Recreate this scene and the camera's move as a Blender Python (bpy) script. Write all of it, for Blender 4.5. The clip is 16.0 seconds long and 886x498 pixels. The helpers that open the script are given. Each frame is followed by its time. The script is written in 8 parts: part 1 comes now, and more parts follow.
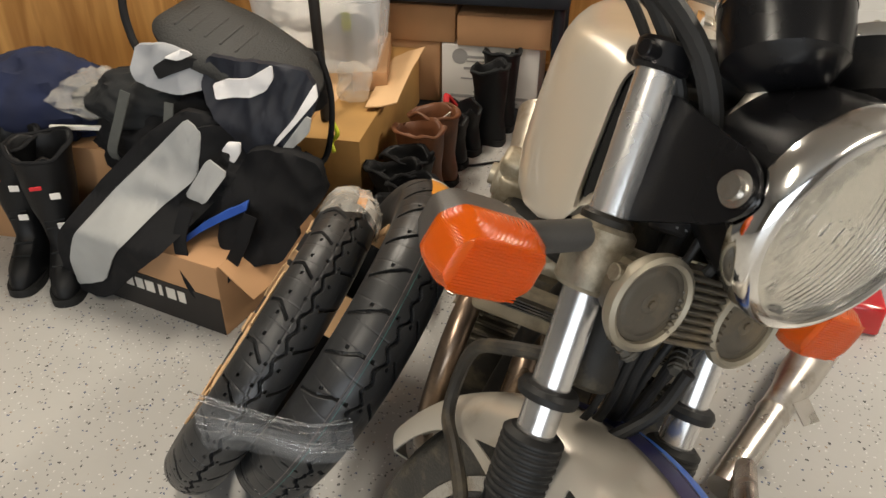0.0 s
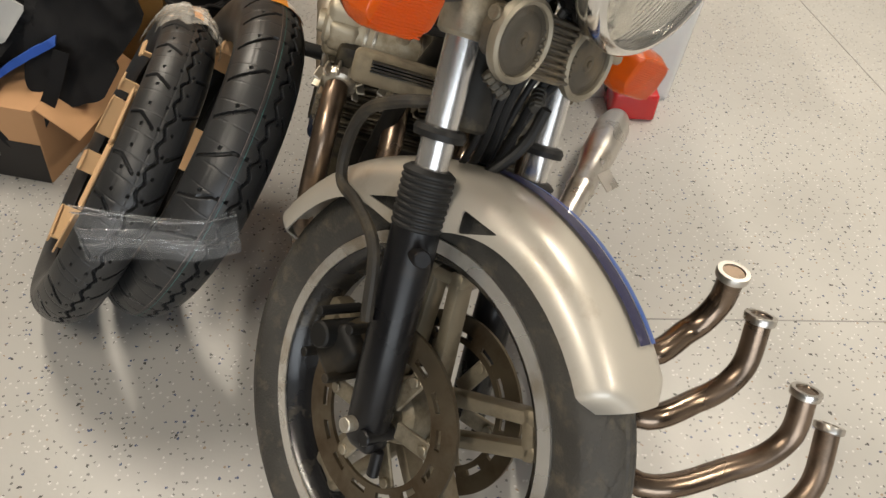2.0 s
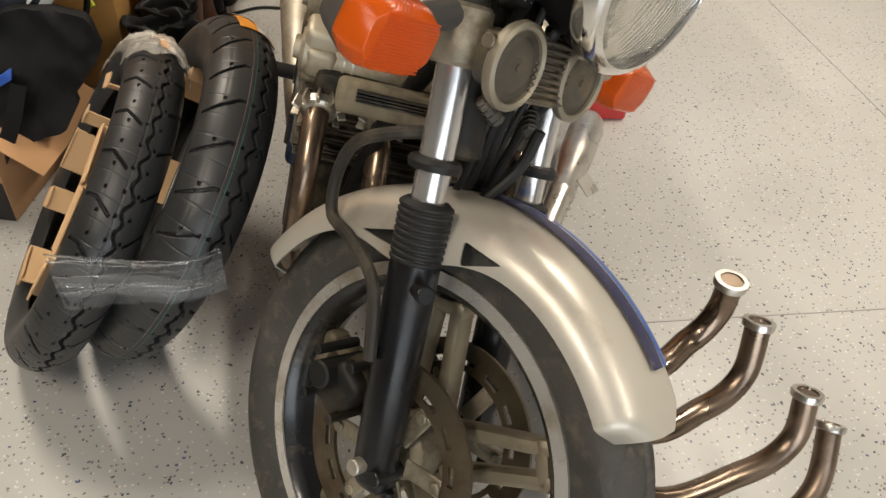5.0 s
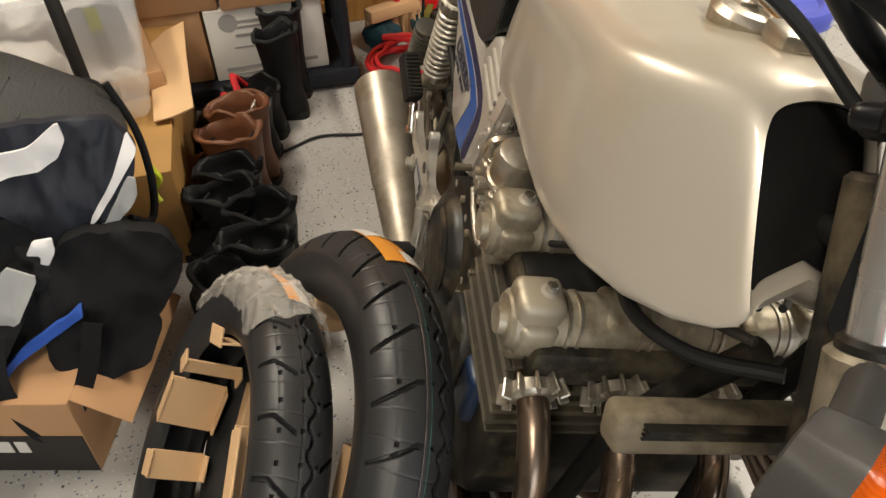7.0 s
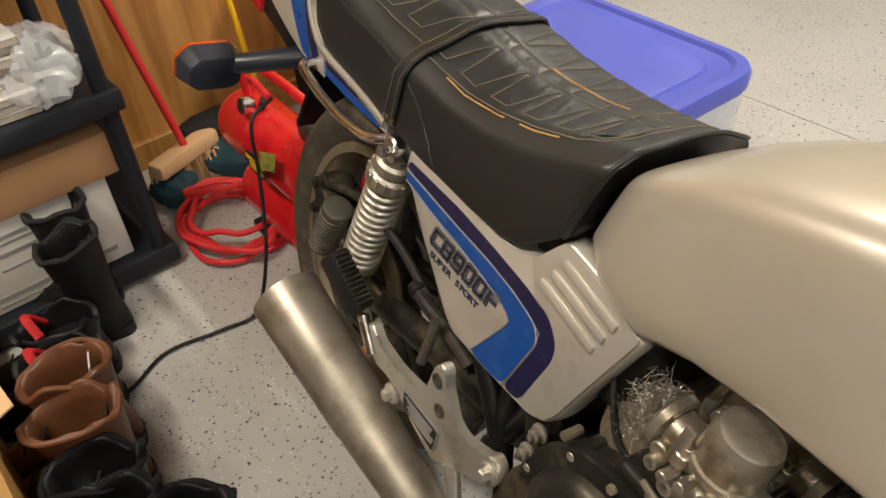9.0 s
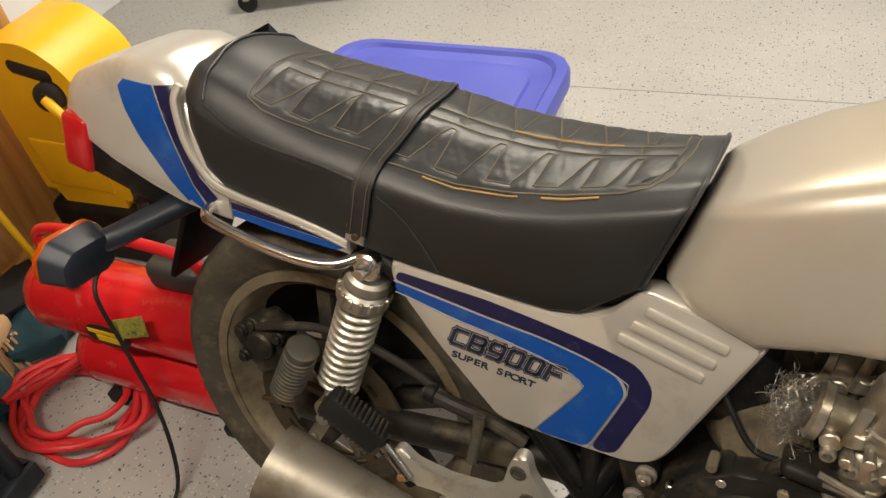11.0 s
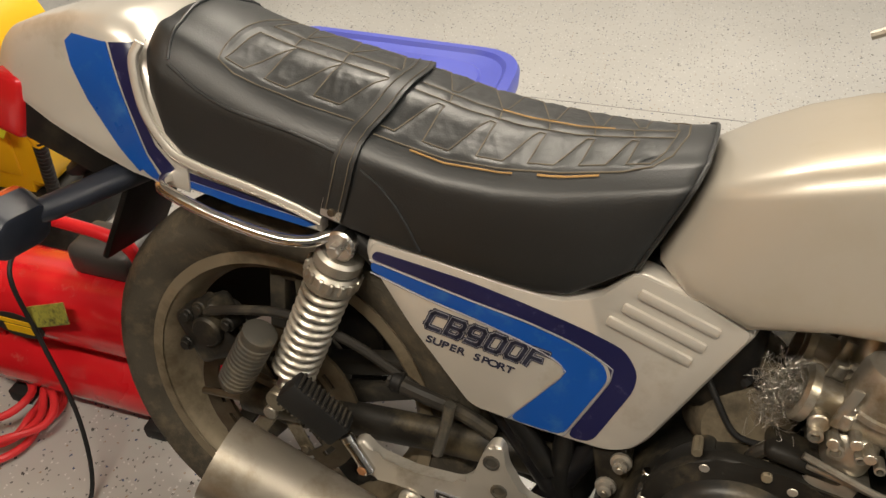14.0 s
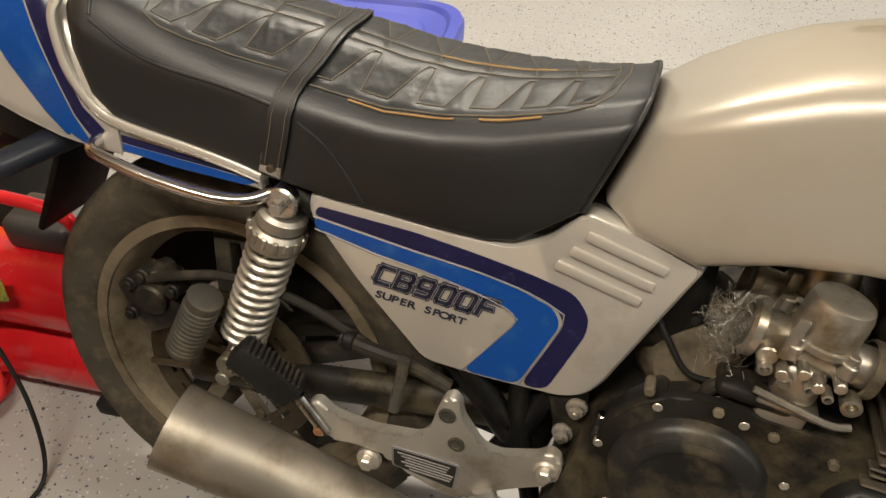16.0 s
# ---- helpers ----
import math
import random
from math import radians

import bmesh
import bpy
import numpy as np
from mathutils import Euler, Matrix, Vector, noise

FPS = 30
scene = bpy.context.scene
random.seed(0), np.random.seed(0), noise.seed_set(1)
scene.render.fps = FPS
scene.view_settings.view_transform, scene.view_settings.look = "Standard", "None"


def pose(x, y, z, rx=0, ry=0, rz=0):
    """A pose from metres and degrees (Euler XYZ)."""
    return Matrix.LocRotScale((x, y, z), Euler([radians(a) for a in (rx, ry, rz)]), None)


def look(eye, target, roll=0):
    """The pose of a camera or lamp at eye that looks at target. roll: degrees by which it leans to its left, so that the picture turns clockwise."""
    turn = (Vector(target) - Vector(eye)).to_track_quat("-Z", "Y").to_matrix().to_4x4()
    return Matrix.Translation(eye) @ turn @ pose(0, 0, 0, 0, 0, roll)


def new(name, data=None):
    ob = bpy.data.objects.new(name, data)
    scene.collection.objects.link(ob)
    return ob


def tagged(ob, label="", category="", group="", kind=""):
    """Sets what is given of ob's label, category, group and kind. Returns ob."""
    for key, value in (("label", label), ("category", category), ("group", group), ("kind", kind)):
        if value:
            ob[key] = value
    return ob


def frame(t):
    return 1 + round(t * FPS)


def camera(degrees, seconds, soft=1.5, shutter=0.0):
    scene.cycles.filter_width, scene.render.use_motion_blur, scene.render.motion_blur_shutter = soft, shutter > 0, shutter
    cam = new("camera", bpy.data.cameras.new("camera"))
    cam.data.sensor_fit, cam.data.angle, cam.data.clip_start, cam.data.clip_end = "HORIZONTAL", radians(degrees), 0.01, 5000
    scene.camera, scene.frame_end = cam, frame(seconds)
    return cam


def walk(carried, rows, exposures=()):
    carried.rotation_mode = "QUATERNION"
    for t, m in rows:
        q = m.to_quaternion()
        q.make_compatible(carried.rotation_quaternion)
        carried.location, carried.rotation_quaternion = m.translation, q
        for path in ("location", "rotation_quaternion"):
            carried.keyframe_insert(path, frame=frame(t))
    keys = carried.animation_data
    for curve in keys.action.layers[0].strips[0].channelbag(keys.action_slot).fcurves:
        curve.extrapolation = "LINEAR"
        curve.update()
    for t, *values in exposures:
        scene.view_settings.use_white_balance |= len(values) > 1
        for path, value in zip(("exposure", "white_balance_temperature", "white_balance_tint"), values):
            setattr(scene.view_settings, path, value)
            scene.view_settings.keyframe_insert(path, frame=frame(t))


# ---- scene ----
cam = camera(58.5, 16.0)
PATH = [
    (0, (0.231, 0.237, 1.318), (-1.402, -0.077, 0.207), -0.0),
    (0.5, (0.252, 0.221, 1.359), (-1.393, 0.003, 0.242), 1.6),
    (1, (0.337, 0.162, 1.332), (-1.25, 0.106, 0.116), 2.4),
    (1.3, (0.381, 0.153, 1.291), (-1.122, 0.211, -0.028), 3.4),
    (1.5, (0.39, 0.134, 1.286), (-1.076, 0.284, -0.065), 5.3),
    (2, (0.419, 0.116, 1.289), (-1.031, 0.359, -0.067), 6.1),
    (2.5, (0.424, 0.108, 1.293), (-1.024, 0.399, -0.057), 6.5),
    (3, (0.414, 0.098, 1.291), (-1.037, 0.422, -0.047), 7.2),
    (3.2, (0.412, 0.1, 1.291), (-1.04, 0.43, -0.044), 7.4),
    (5.3, (0.332, 0.063, 1.306), (-1.087, 0.397, -0.064), 3.6),
    (5.5, (0.297, 0.042, 1.309), (-1.116, 0.377, -0.066), 2.7),
    (6, (0.127, -0.006, 1.308), (-1.304, 0.302, -0.054), 2.2),
    (6.5, (-0.04, -0.062, 1.32), (-1.51, 0.161, -0.018), -0.0),
    (7, (-0.157, -0.114, 1.349), (-1.63, 0.204, 0.034), -2.7),
    (7.5, (-0.289, -0.244, 1.381), (-1.685, 0.369, 0.087), -1.6),
    (8, (-0.426, -0.341, 1.377), (-1.791, 0.389, 0.11), 1.2),
    (8.5, (-0.674, -0.354, 1.352), (-2.047, 0.371, 0.091), -1.3),
    (9, (-0.839, -0.291, 1.348), (-2.059, 0.638, 0.064), -4.8),
    (9.2, (-0.898, -0.283, 1.345), (-1.983, 0.794, 0.055), -4.6),
    (11.3, (-1.277, -0.439, 1.438), (-1.856, 0.94, 0.11), -9.7),
    (11.5, (-1.311, -0.455, 1.43), (-1.823, 0.955, 0.107), -8.4),
    (12, (-1.35, -0.471, 1.411), (-1.795, 0.979, 0.107), -3.9),
    (12.5, (-1.362, -0.472, 1.394), (-1.821, 0.98, 0.097), -2.3),
    (13, (-1.351, -0.462, 1.388), (-1.806, 0.984, 0.084), -2.4),
    (13.5, (-1.351, -0.456, 1.382), (-1.776, 0.992, 0.07), -1.9),
    (14, (-1.346, -0.451, 1.38), (-1.742, 1.002, 0.064), -1.4),
    (14.5, (-1.34, -0.449, 1.379), (-1.716, 1.004, 0.057), -1.2),
    (15, (-1.333, -0.446, 1.366), (-1.679, 0.995, 0.023), -1.1),
    (15.5, (-1.331, -0.445, 1.361), (-1.646, 0.984, -0.003), -1.1),
    (16, (-1.328, -0.446, 1.351), (-1.619, 0.974, -0.027), -1.5),
]
walk(cam, [(t, look(eye, target, roll)) for t, eye, target, roll in PATH])

# ---- light ----
world = bpy.data.worlds.new("world")
scene.world = world
world.use_nodes = True
wn = world.node_tree.nodes
sky = wn.new("ShaderNodeTexSky")
sky.sky_type, sky.sun_disc = "NISHITA", False
sky.sun_elevation, sky.sun_rotation = radians(35), radians(120)
world.node_tree.links.new(sky.outputs[0], wn["Background"].inputs[0])
wn["Background"].inputs[1].default_value = 0.05


def area(name, m, sx, sy, power, colour):
    lamp = bpy.data.lights.new(name, "AREA")
    lamp.shape, lamp.size, lamp.size_y, lamp.energy, lamp.color = "RECTANGLE", sx, sy, power, colour
    ob = new(name, lamp)
    ob.matrix_world = m
    return ob


TUBE_WARM = (1.0, 0.90, 0.75)
TUBES = [(-1.9, -0.75, 46), (-1.75, 2.0, 66), (0.7, -0.8, 40), (0.9, 2.2, 40)]
for lx, ly, watts in TUBES:
    area("tube_light", pose(lx, ly, 2.50, 0, 0, 0), 1.15, 0.09, watts, TUBE_WARM)
# daylight in the open garage door, behind the start of the walk
area("door_daylight", pose(3.86, 0.5, 1.05, 0, 90, 0), 2.0, 3.4, 85, (0.88, 0.94, 1.0))


# ---- building helpers ----
def bridge(bm, a, b):
    n = len(a)
    for i in range(n):
        bm.faces.new((a[i], a[(i + 1) % n], b[(i + 1) % n], b[i]))


def loft(rings, caps=True, closed=False, bm=None):
    """Skin through rings of points."""
    bm = bm or bmesh.new()
    made = [[bm.verts.new(p) for p in r] for r in rings]
    for a, b in zip(made, made[1:]):
        bridge(bm, a, b)
    if closed:
        bridge(bm, made[-1], made[0])
    elif caps:
        bm.faces.new(made[0][::-1])
        bm.faces.new(made[-1])
    return bm


def put_in(bm, other, m=None):
    """Adds other to bm, moved by m."""
    if m is not None:
        other.transform(m)
    me = bpy.data.meshes.new("tmp")
    other.to_mesh(me)
    other.free()
    if bm is None:
        bm = bmesh.new()
    bm.from_mesh(me)
    bpy.data.meshes.remove(me)
    return bm


def axis(p, d, up=(0, 0, 1)):
    """A frame at p whose z runs along d."""
    z = Vector(d).normalized()
    u = Vector(up)
    if abs(z.dot(u)) > 0.98:
        u = Vector((1, 0, 0))
    x = u.cross(z).normalized()
    y = z.cross(x)
    m = Matrix((x, y, z)).transposed().to_4x4()
    m.translation = p
    return m


def lathe(profile, m=None, seg=32, closed=False, bm=None):
    """Turns (radius, height) pairs round z."""
    rings = [[(max(r, 1e-4) * math.cos(2 * math.pi * i / seg), max(r, 1e-4) * math.sin(2 * math.pi * i / seg), h) for i in range(seg)] for r, h in profile]
    return put_in(bm, loft(rings, caps=not closed, closed=closed), m)


def rod(a, b, r, seg=16, bm=None, bev=0.15, r2=None):
    a, b = Vector(a), Vector(b)
    h = (b - a).length
    e = min(r * bev, h * 0.3)
    r2 = r if r2 is None else r2
    return lathe([(r - e, 0), (r, e), (r2, h - e), (r2 - e, h)], axis(a, b - a), seg, bm=bm)


def smooth(points, n=6):
    """Catmull-Rom points through the given ones."""
    p = [Vector(q) for q in points]
    p = [p[0] * 2 - p[1]] + p + [p[-1] * 2 - p[-2]]
    out = []
    for i in range(1, len(p) - 2):
        for k in range(n):
            t = k / n
            a, b, c, d = p[i - 1:i + 3]
            out.append(0.5 * (2 * b + (c - a) * t + (2 * a - 5 * b + 4 * c - d) * t * t + (3 * b - a - 3 * c + d) * t ** 3))
    out.append(p[-2])
    return out


def tube(points, r, seg=12, n=6, bm=None, closed=False, flat=1.0):
    """A round bar along a smooth path; r is one radius or one for each given point."""
    pts = smooth(points, n) if n > 1 else [Vector(q) for q in points]
    m = len(pts)
    if isinstance(r, (int, float)):
        rad = [r] * m
    else:
        rad = [float(np.interp(i / max(m - 1, 1) * (len(r) - 1), range(len(r)), r)) for i in range(m)]
    rings = []
    up = None
    for i, p in enumerate(pts):
        t = (pts[min(i + 1, m - 1)] - pts[max(i - 1, 0)]).normalized()
        if up is None:
            up = Vector((0, 0, 1)) if abs(t.z) < 0.9 else Vector((1, 0, 0))
        x = t.cross(up)
        if x.length < 1e-5:
            x = t.orthogonal()
        x.normalize()
        up = x.cross(t).normalized()
        rings.append([p + (x * math.cos(2 * math.pi * k / seg) + up * math.sin(2 * math.pi * k / seg) * flat) * rad[i] for k in range(seg)])
    return put_in(bm, loft(rings, closed=closed))


def rbox(sx, sy, sz, m=None, bev=0.004, seg=2, bm=None):
    b = bmesh.new()
    bmesh.ops.create_cube(b, size=1)
    bmesh.ops.scale(b, vec=(sx, sy, sz), verts=b.verts)
    if bev:
        bmesh.ops.bevel(b, geom=b.edges[:], offset=min(bev, 0.45 * min(sx, sy, sz)), segments=seg, profile=0.5, affect="EDGES")
    return put_in(bm, b, m)


def prism(poly, h, m=None, bev=0.0, seg=1, bm=None):
    """A flat outline, given as (x, y), raised by h along z."""
    b = bmesh.new()
    lo = [b.verts.new((x, y, 0)) for x, y in poly]
    hi = [b.verts.new((x, y, h)) for x, y in poly]
    bridge(b, lo, hi)
    b.faces.new(lo[::-1])
    top = b.faces.new(hi)
    if bev:
        bmesh.ops.bevel(b, geom=top.edges[:], offset=bev, segments=seg, profile=0.5, affect="EDGES")
    return put_in(bm, b, m)


def round_poly(poly, r, n=4):
    """Rounds the corners of an outline."""
    out = []
    k = len(poly)
    for i in range(k):
        a, b, c = Vector(poly[i - 1]), Vector(poly[i]), Vector(poly[(i + 1) % k])
        u, v = (a - b), (c - b)
        d = min(r, u.length * 0.45, v.length * 0.45)
        p, q = b + u.normalized() * d, b + v.normalized() * d
        for j in range(n + 1):
            t = j / n
            out.append(tuple((1 - t) ** 2 * p + 2 * t * (1 - t) * b + t * t * q))
    return out


def part(name, bm, material, parent=None, label="", ang=35, flip=True):
    """Links a bmesh as one object under a thing."""
    if flip:
        bmesh.ops.recalc_face_normals(bm, faces=bm.faces[:])
    me = bpy.data.meshes.new(name)
    bm.to_mesh(me)
    bm.free()
    me.polygons.foreach_set("use_smooth", [True] * len(me.polygons))
    me.set_sharp_from_angle(angle=radians(ang))
    me.materials.append(material)
    ob = new(name, me)
    if parent is not None:
        ob.parent = parent
    return tagged(ob, label)


def thing(name, m, label, category, group="", kind=""):
    ob = new(name)
    ob.empty_display_size = 0.05
    ob.matrix_world = m
    return tagged(ob, label, category, group, kind)


def letters(name, body, size, m, material, parent, depth=0.0006, stretch=1.0, shear=0.0, bold=0.0):
    """Writing as a thin mesh."""
    cu = bpy.data.curves.new(name, "FONT")
    cu.body, cu.size, cu.extrude, cu.shear, cu.offset = body, size, depth, shear, bold
    cu.align_x, cu.align_y = "CENTER", "CENTER"
    tmp = bpy.data.objects.new(name, cu)
    scene.collection.objects.link(tmp)
    me = bpy.data.meshes.new_from_object(tmp.evaluated_get(bpy.context.evaluated_depsgraph_get()))
    bpy.data.objects.remove(tmp)
    bpy.data.curves.remove(cu)
    me.transform(m @ Matrix.Diagonal((stretch, 1, 1, 1)))
    me.materials.clear()
    me.materials.append(material)
    ob = new(name, me)
    ob.parent = parent
    return ob


# ---- materials ----
def mat(name, colour, rough=0.5, metal=0.0, vary=0.12, scale=8.0, fine=120.0, bump=0.1, dirt=None, dirt_amount=0.0, dirt_scale=5.0, coat=0.0, spec=0.5, rough_vary=0.1, alpha=1.0, trans=0.0, wear=None, bump_dist=0.002):
    """A surface with two scales of change: broad tone and fine grain, and dirt or wear in patches."""
    m = bpy.data.materials.new(name)
    m.use_nodes = True
    nt = m.node_tree
    n, l = nt.nodes, nt.links
    b = n["Principled BSDF"]
    co = n.new("ShaderNodeTexCoord")
    broad = n.new("ShaderNodeTexNoise")
    broad.inputs["Scale"].default_value, broad.inputs["Detail"].default_value = scale, 4
    l.new(co.outputs["Object"], broad.inputs["Vector"])
    grain = n.new("ShaderNodeTexNoise")
    grain.inputs["Scale"].default_value, grain.inputs["Detail"].default_value = fine, 3
    l.new(co.outputs["Object"], grain.inputs["Vector"])
    ramp = n.new("ShaderNodeMapRange")
    ramp.inputs["From Min"].default_value, ramp.inputs["From Max"].default_value = 0.3, 0.7
    ramp.inputs["To Min"].default_value, ramp.inputs["To Max"].default_value = 1 - vary, 1 + vary
    l.new(broad.outputs["Fac"], ramp.inputs["Value"])
    mul = n.new("ShaderNodeMix")
    mul.data_type, mul.blend_type = "RGBA", "MULTIPLY"
    mul.inputs["Factor"].default_value = 1
    mul.inputs["A"].default_value = (*colour, 1)
    l.new(ramp.outputs[0], mul.inputs["B"])
    out = mul.outputs["Result"]
    if dirt:
        patch = n.new("ShaderNodeTexNoise")
        patch.inputs["Scale"].default_value, patch.inputs["Detail"].default_value, patch.inputs["Roughness"].default_value = dirt_scale, 6, 0.65
        l.new(co.outputs["Object"], patch.inputs["Vector"])
        edge = n.new("ShaderNodeMapRange")
        edge.inputs["From Min"].default_value, edge.inputs["From Max"].default_value = 0.62 - 0.35 * dirt_amount, 0.78 - 0.3 * dirt_amount
        edge.inputs["To Max"].default_value = 0.9
        l.new(patch.outputs["Fac"], edge.inputs["Value"])
        mix = n.new("ShaderNodeMix")
        mix.data_type = "RGBA"
        l.new(edge.outputs[0], mix.inputs["Factor"])
        l.new(out, mix.inputs["A"])
        mix.inputs["B"].default_value = (*dirt, 1)
        out = mix.outputs["Result"]
    l.new(out, b.inputs["Base Color"])
    rr = n.new("ShaderNodeMapRange")
    rr.inputs["From Min"].default_value, rr.inputs["From Max"].default_value = 0.3, 0.7
    rr.inputs["To Min"].default_value, rr.inputs["To Max"].default_value = max(rough - rough_vary, 0.02), min(rough + rough_vary, 1)
    l.new(grain.outputs["Fac"] if scale > 40 else broad.outputs["Fac"], rr.inputs["Value"])
    l.new(rr.outputs[0], b.inputs["Roughness"])
    if bump:
        bp = n.new("ShaderNodeBump")
        bp.inputs["Strength"].default_value, bp.inputs["Distance"].default_value = bump, bump_dist
        l.new(grain.outputs["Fac"], bp.inputs["Height"])
        l.new(bp.outputs[0], b.inputs["Normal"])
    b.inputs["Metallic"].default_value = metal
    b.inputs["Coat Weight"].default_value = coat
    b.inputs["Coat Roughness"].default_value = 0.06
    b.inputs["Specular IOR Level"].default_value = spec if max(colour) > 0.04 or rough < 0.5 else 0.3
    b.inputs["Alpha"].default_value = alpha
    b.inputs["Transmission Weight"].default_value = trans
    return m


GRIME = (0.09, 0.07, 0.045)
M = {}
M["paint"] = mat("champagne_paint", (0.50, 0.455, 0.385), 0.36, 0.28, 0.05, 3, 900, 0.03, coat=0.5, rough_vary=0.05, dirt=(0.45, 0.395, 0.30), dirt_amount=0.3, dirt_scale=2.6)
M["fender_paint"] = mat("silver_paint", (0.52, 0.485, 0.425), 0.38, 0.45, 0.05, 4, 700, 0.04, coat=0.3, dirt=(0.36, 0.31, 0.24), dirt_amount=0.25, dirt_scale=7)
M["blue"] = mat("blue_decal", (0.005, 0.070, 0.34), 0.35, 0, 0.1, 6, 300, 0.04, dirt=(0.03, 0.12, 0.36), dirt_amount=0.25, dirt_scale=30, rough_vary=0.1)
M["violet"] = mat("violet_decal", (0.011, 0.012, 0.060), 0.35, 0, 0.15, 6, 300, 0.04, dirt=(0.10, 0.09, 0.17), dirt_amount=0.07, dirt_scale=60)
M["decal_line"] = mat("grey_line", (0.33, 0.33, 0.36), 0.45, 0.3, 0.1, 20, 300, 0.03)
M["decal_dark"] = mat("dark_lettering", (0.022, 0.024, 0.045), 0.45, 0, 0.1, 20, 300, 0.0)
M["vinyl"] = mat("black_vinyl", (0.0090, 0.0105, 0.0112), 0.46, 0, 0.15, 5, 420, 0.14, dirt=(0.022, 0.025, 0.026), dirt_amount=0.16, dirt_scale=7, rough_vary=0.08, spec=0.8)
M["stitch"] = mat("worn_stitching", (0.15, 0.125, 0.09), 0.8, 0, 0.3, 30, 500, 0.2)
M["foam"] = mat("yellowed_foam", (0.42, 0.25, 0.09), 0.9, 0, 0.2, 30, 300, 0.3)
M["chrome"] = mat("chrome", (0.78, 0.77, 0.75), 0.13, 1, 0.04, 9, 500, 0.02, dirt=(0.3, 0.27, 0.22), dirt_amount=0.1, dirt_scale=18, rough_vary=0.07)
M["steel"] = mat("brushed_steel", (0.60, 0.57, 0.53), 0.3, 1, 0.06, 8, 250, 0.05, dirt=(0.33, 0.27, 0.2), dirt_amount=0.2, dirt_scale=9)
M["muffler"] = mat("dull_stainless", (0.46, 0.415, 0.345), 0.46, 0.75, 0.14, 7, 160, 0.08, dirt=(0.27, 0.22, 0.15), dirt_amount=0.45, dirt_scale=9)
M["alloy"] = mat("dusty_alloy", (0.47, 0.44, 0.38), 0.48, 0.75, 0.12, 12, 200, 0.12, dirt=(0.25, 0.20, 0.13), dirt_amount=0.35, dirt_scale=14)
M["engine_alloy"] = mat("grimy_alloy", (0.33, 0.29, 0.22), 0.5, 0.6, 0.2, 14, 180, 0.2, dirt=(0.10, 0.08, 0.05), dirt_amount=0.5, dirt_scale=12)
M["bright_alloy"] = mat("polished_alloy", (0.62, 0.60, 0.57), 0.26, 1, 0.08, 10, 200, 0.06, dirt=(0.3, 0.26, 0.2), dirt_amount=0.25, dirt_scale=25)
M["black_metal"] = mat("black_paint", (0.006, 0.006, 0.007), 0.30, 0, 0.2, 8, 300, 0.06, dirt=(0.026, 0.023, 0.019), dirt_amount=0.1, dirt_scale=8, spec=0.32)
M["dull_black"] = mat("dull_black_metal", (0.007, 0.0068, 0.0065), 0.55, 0, 0.2, 10, 200, 0.12, dirt=(0.035, 0.028, 0.019), dirt_amount=0.25, dirt_scale=9, spec=0.3)
M["fin"] = mat("dusty_fin", (0.070, 0.060, 0.044), 0.6, 0.3, 0.25, 12, 200, 0.15, dirt=(0.15, 0.12, 0.075), dirt_amount=0.35, dirt_scale=10)
M["engine_black"] = mat("grimy_black_metal", (0.018, 0.0165, 0.014), 0.5, 0.2, 0.25, 12, 200, 0.2, dirt=(0.115, 0.093, 0.058), dirt_amount=0.45, dirt_scale=10)
M["dark_grey_cover"] = mat("dark_grey_casting", (0.022, 0.0215, 0.020), 0.45, 0.2, 0.2, 9, 220, 0.12, dirt=(0.12, 0.098, 0.064), dirt_amount=0.46, dirt_scale=11)
M["cast_dusty"] = mat("dust_filmed_alloy", (0.42, 0.375, 0.29), 0.46, 0.6, 0.14, 14, 180, 0.14, dirt=(0.20, 0.16, 0.10), dirt_amount=0.42, dirt_scale=16)
M["rubber"] = mat("black_rubber", (0.013, 0.013, 0.013), 0.55, 0, 0.15, 12, 260, 0.15)
M["hose"] = mat("dusty_rubber_hose", (0.026, 0.023, 0.019), 0.6, 0, 0.2, 20, 300, 0.1, dirt=(0.07, 0.058, 0.04), dirt_amount=0.35, dirt_scale=20, spec=0.25)
M["tyre_new"] = mat("new_tyre_rubber", (0.022, 0.0225, 0.0235), 0.42, 0, 0.12, 9, 300, 0.12, rough_vary=0.08)
M["line_teal"] = mat("teal_line_paint", (0.05, 0.14, 0.13), 0.6, 0, 0.4, 40, 300, 0.1)
M["line_pale"] = mat("pale_line_paint", (0.16, 0.13, 0.12), 0.6, 0, 0.5, 40, 300, 0.1)
M["tyre_old"] = mat("dusty_tyre_rubber", (0.062, 0.052, 0.037), 0.75, 0, 0.35, 14, 260, 0.6, dirt=(0.125, 0.10, 0.064), dirt_amount=0.4, dirt_scale=30)
M["tyre_front"] = mat("grimy_tyre_rubber", (0.042, 0.039, 0.034), 0.65, 0, 0.3, 14, 260, 0.6, dirt=(0.10, 0.085, 0.06), dirt_amount=0.30, dirt_scale=34)
M["rim"] = mat("gold_grey_rim", (0.27, 0.23, 0.165), 0.45, 0.6, 0.15, 9, 200, 0.08, dirt=(0.16, 0.125, 0.08), dirt_amount=0.4, dirt_scale=9)
M["rim_black"] = mat("black_rim_paint", (0.010, 0.010, 0.011), 0.25, 0, 0.2, 9, 200, 0.05, dirt=(0.10, 0.085, 0.06), dirt_amount=0.30, dirt_scale=10)
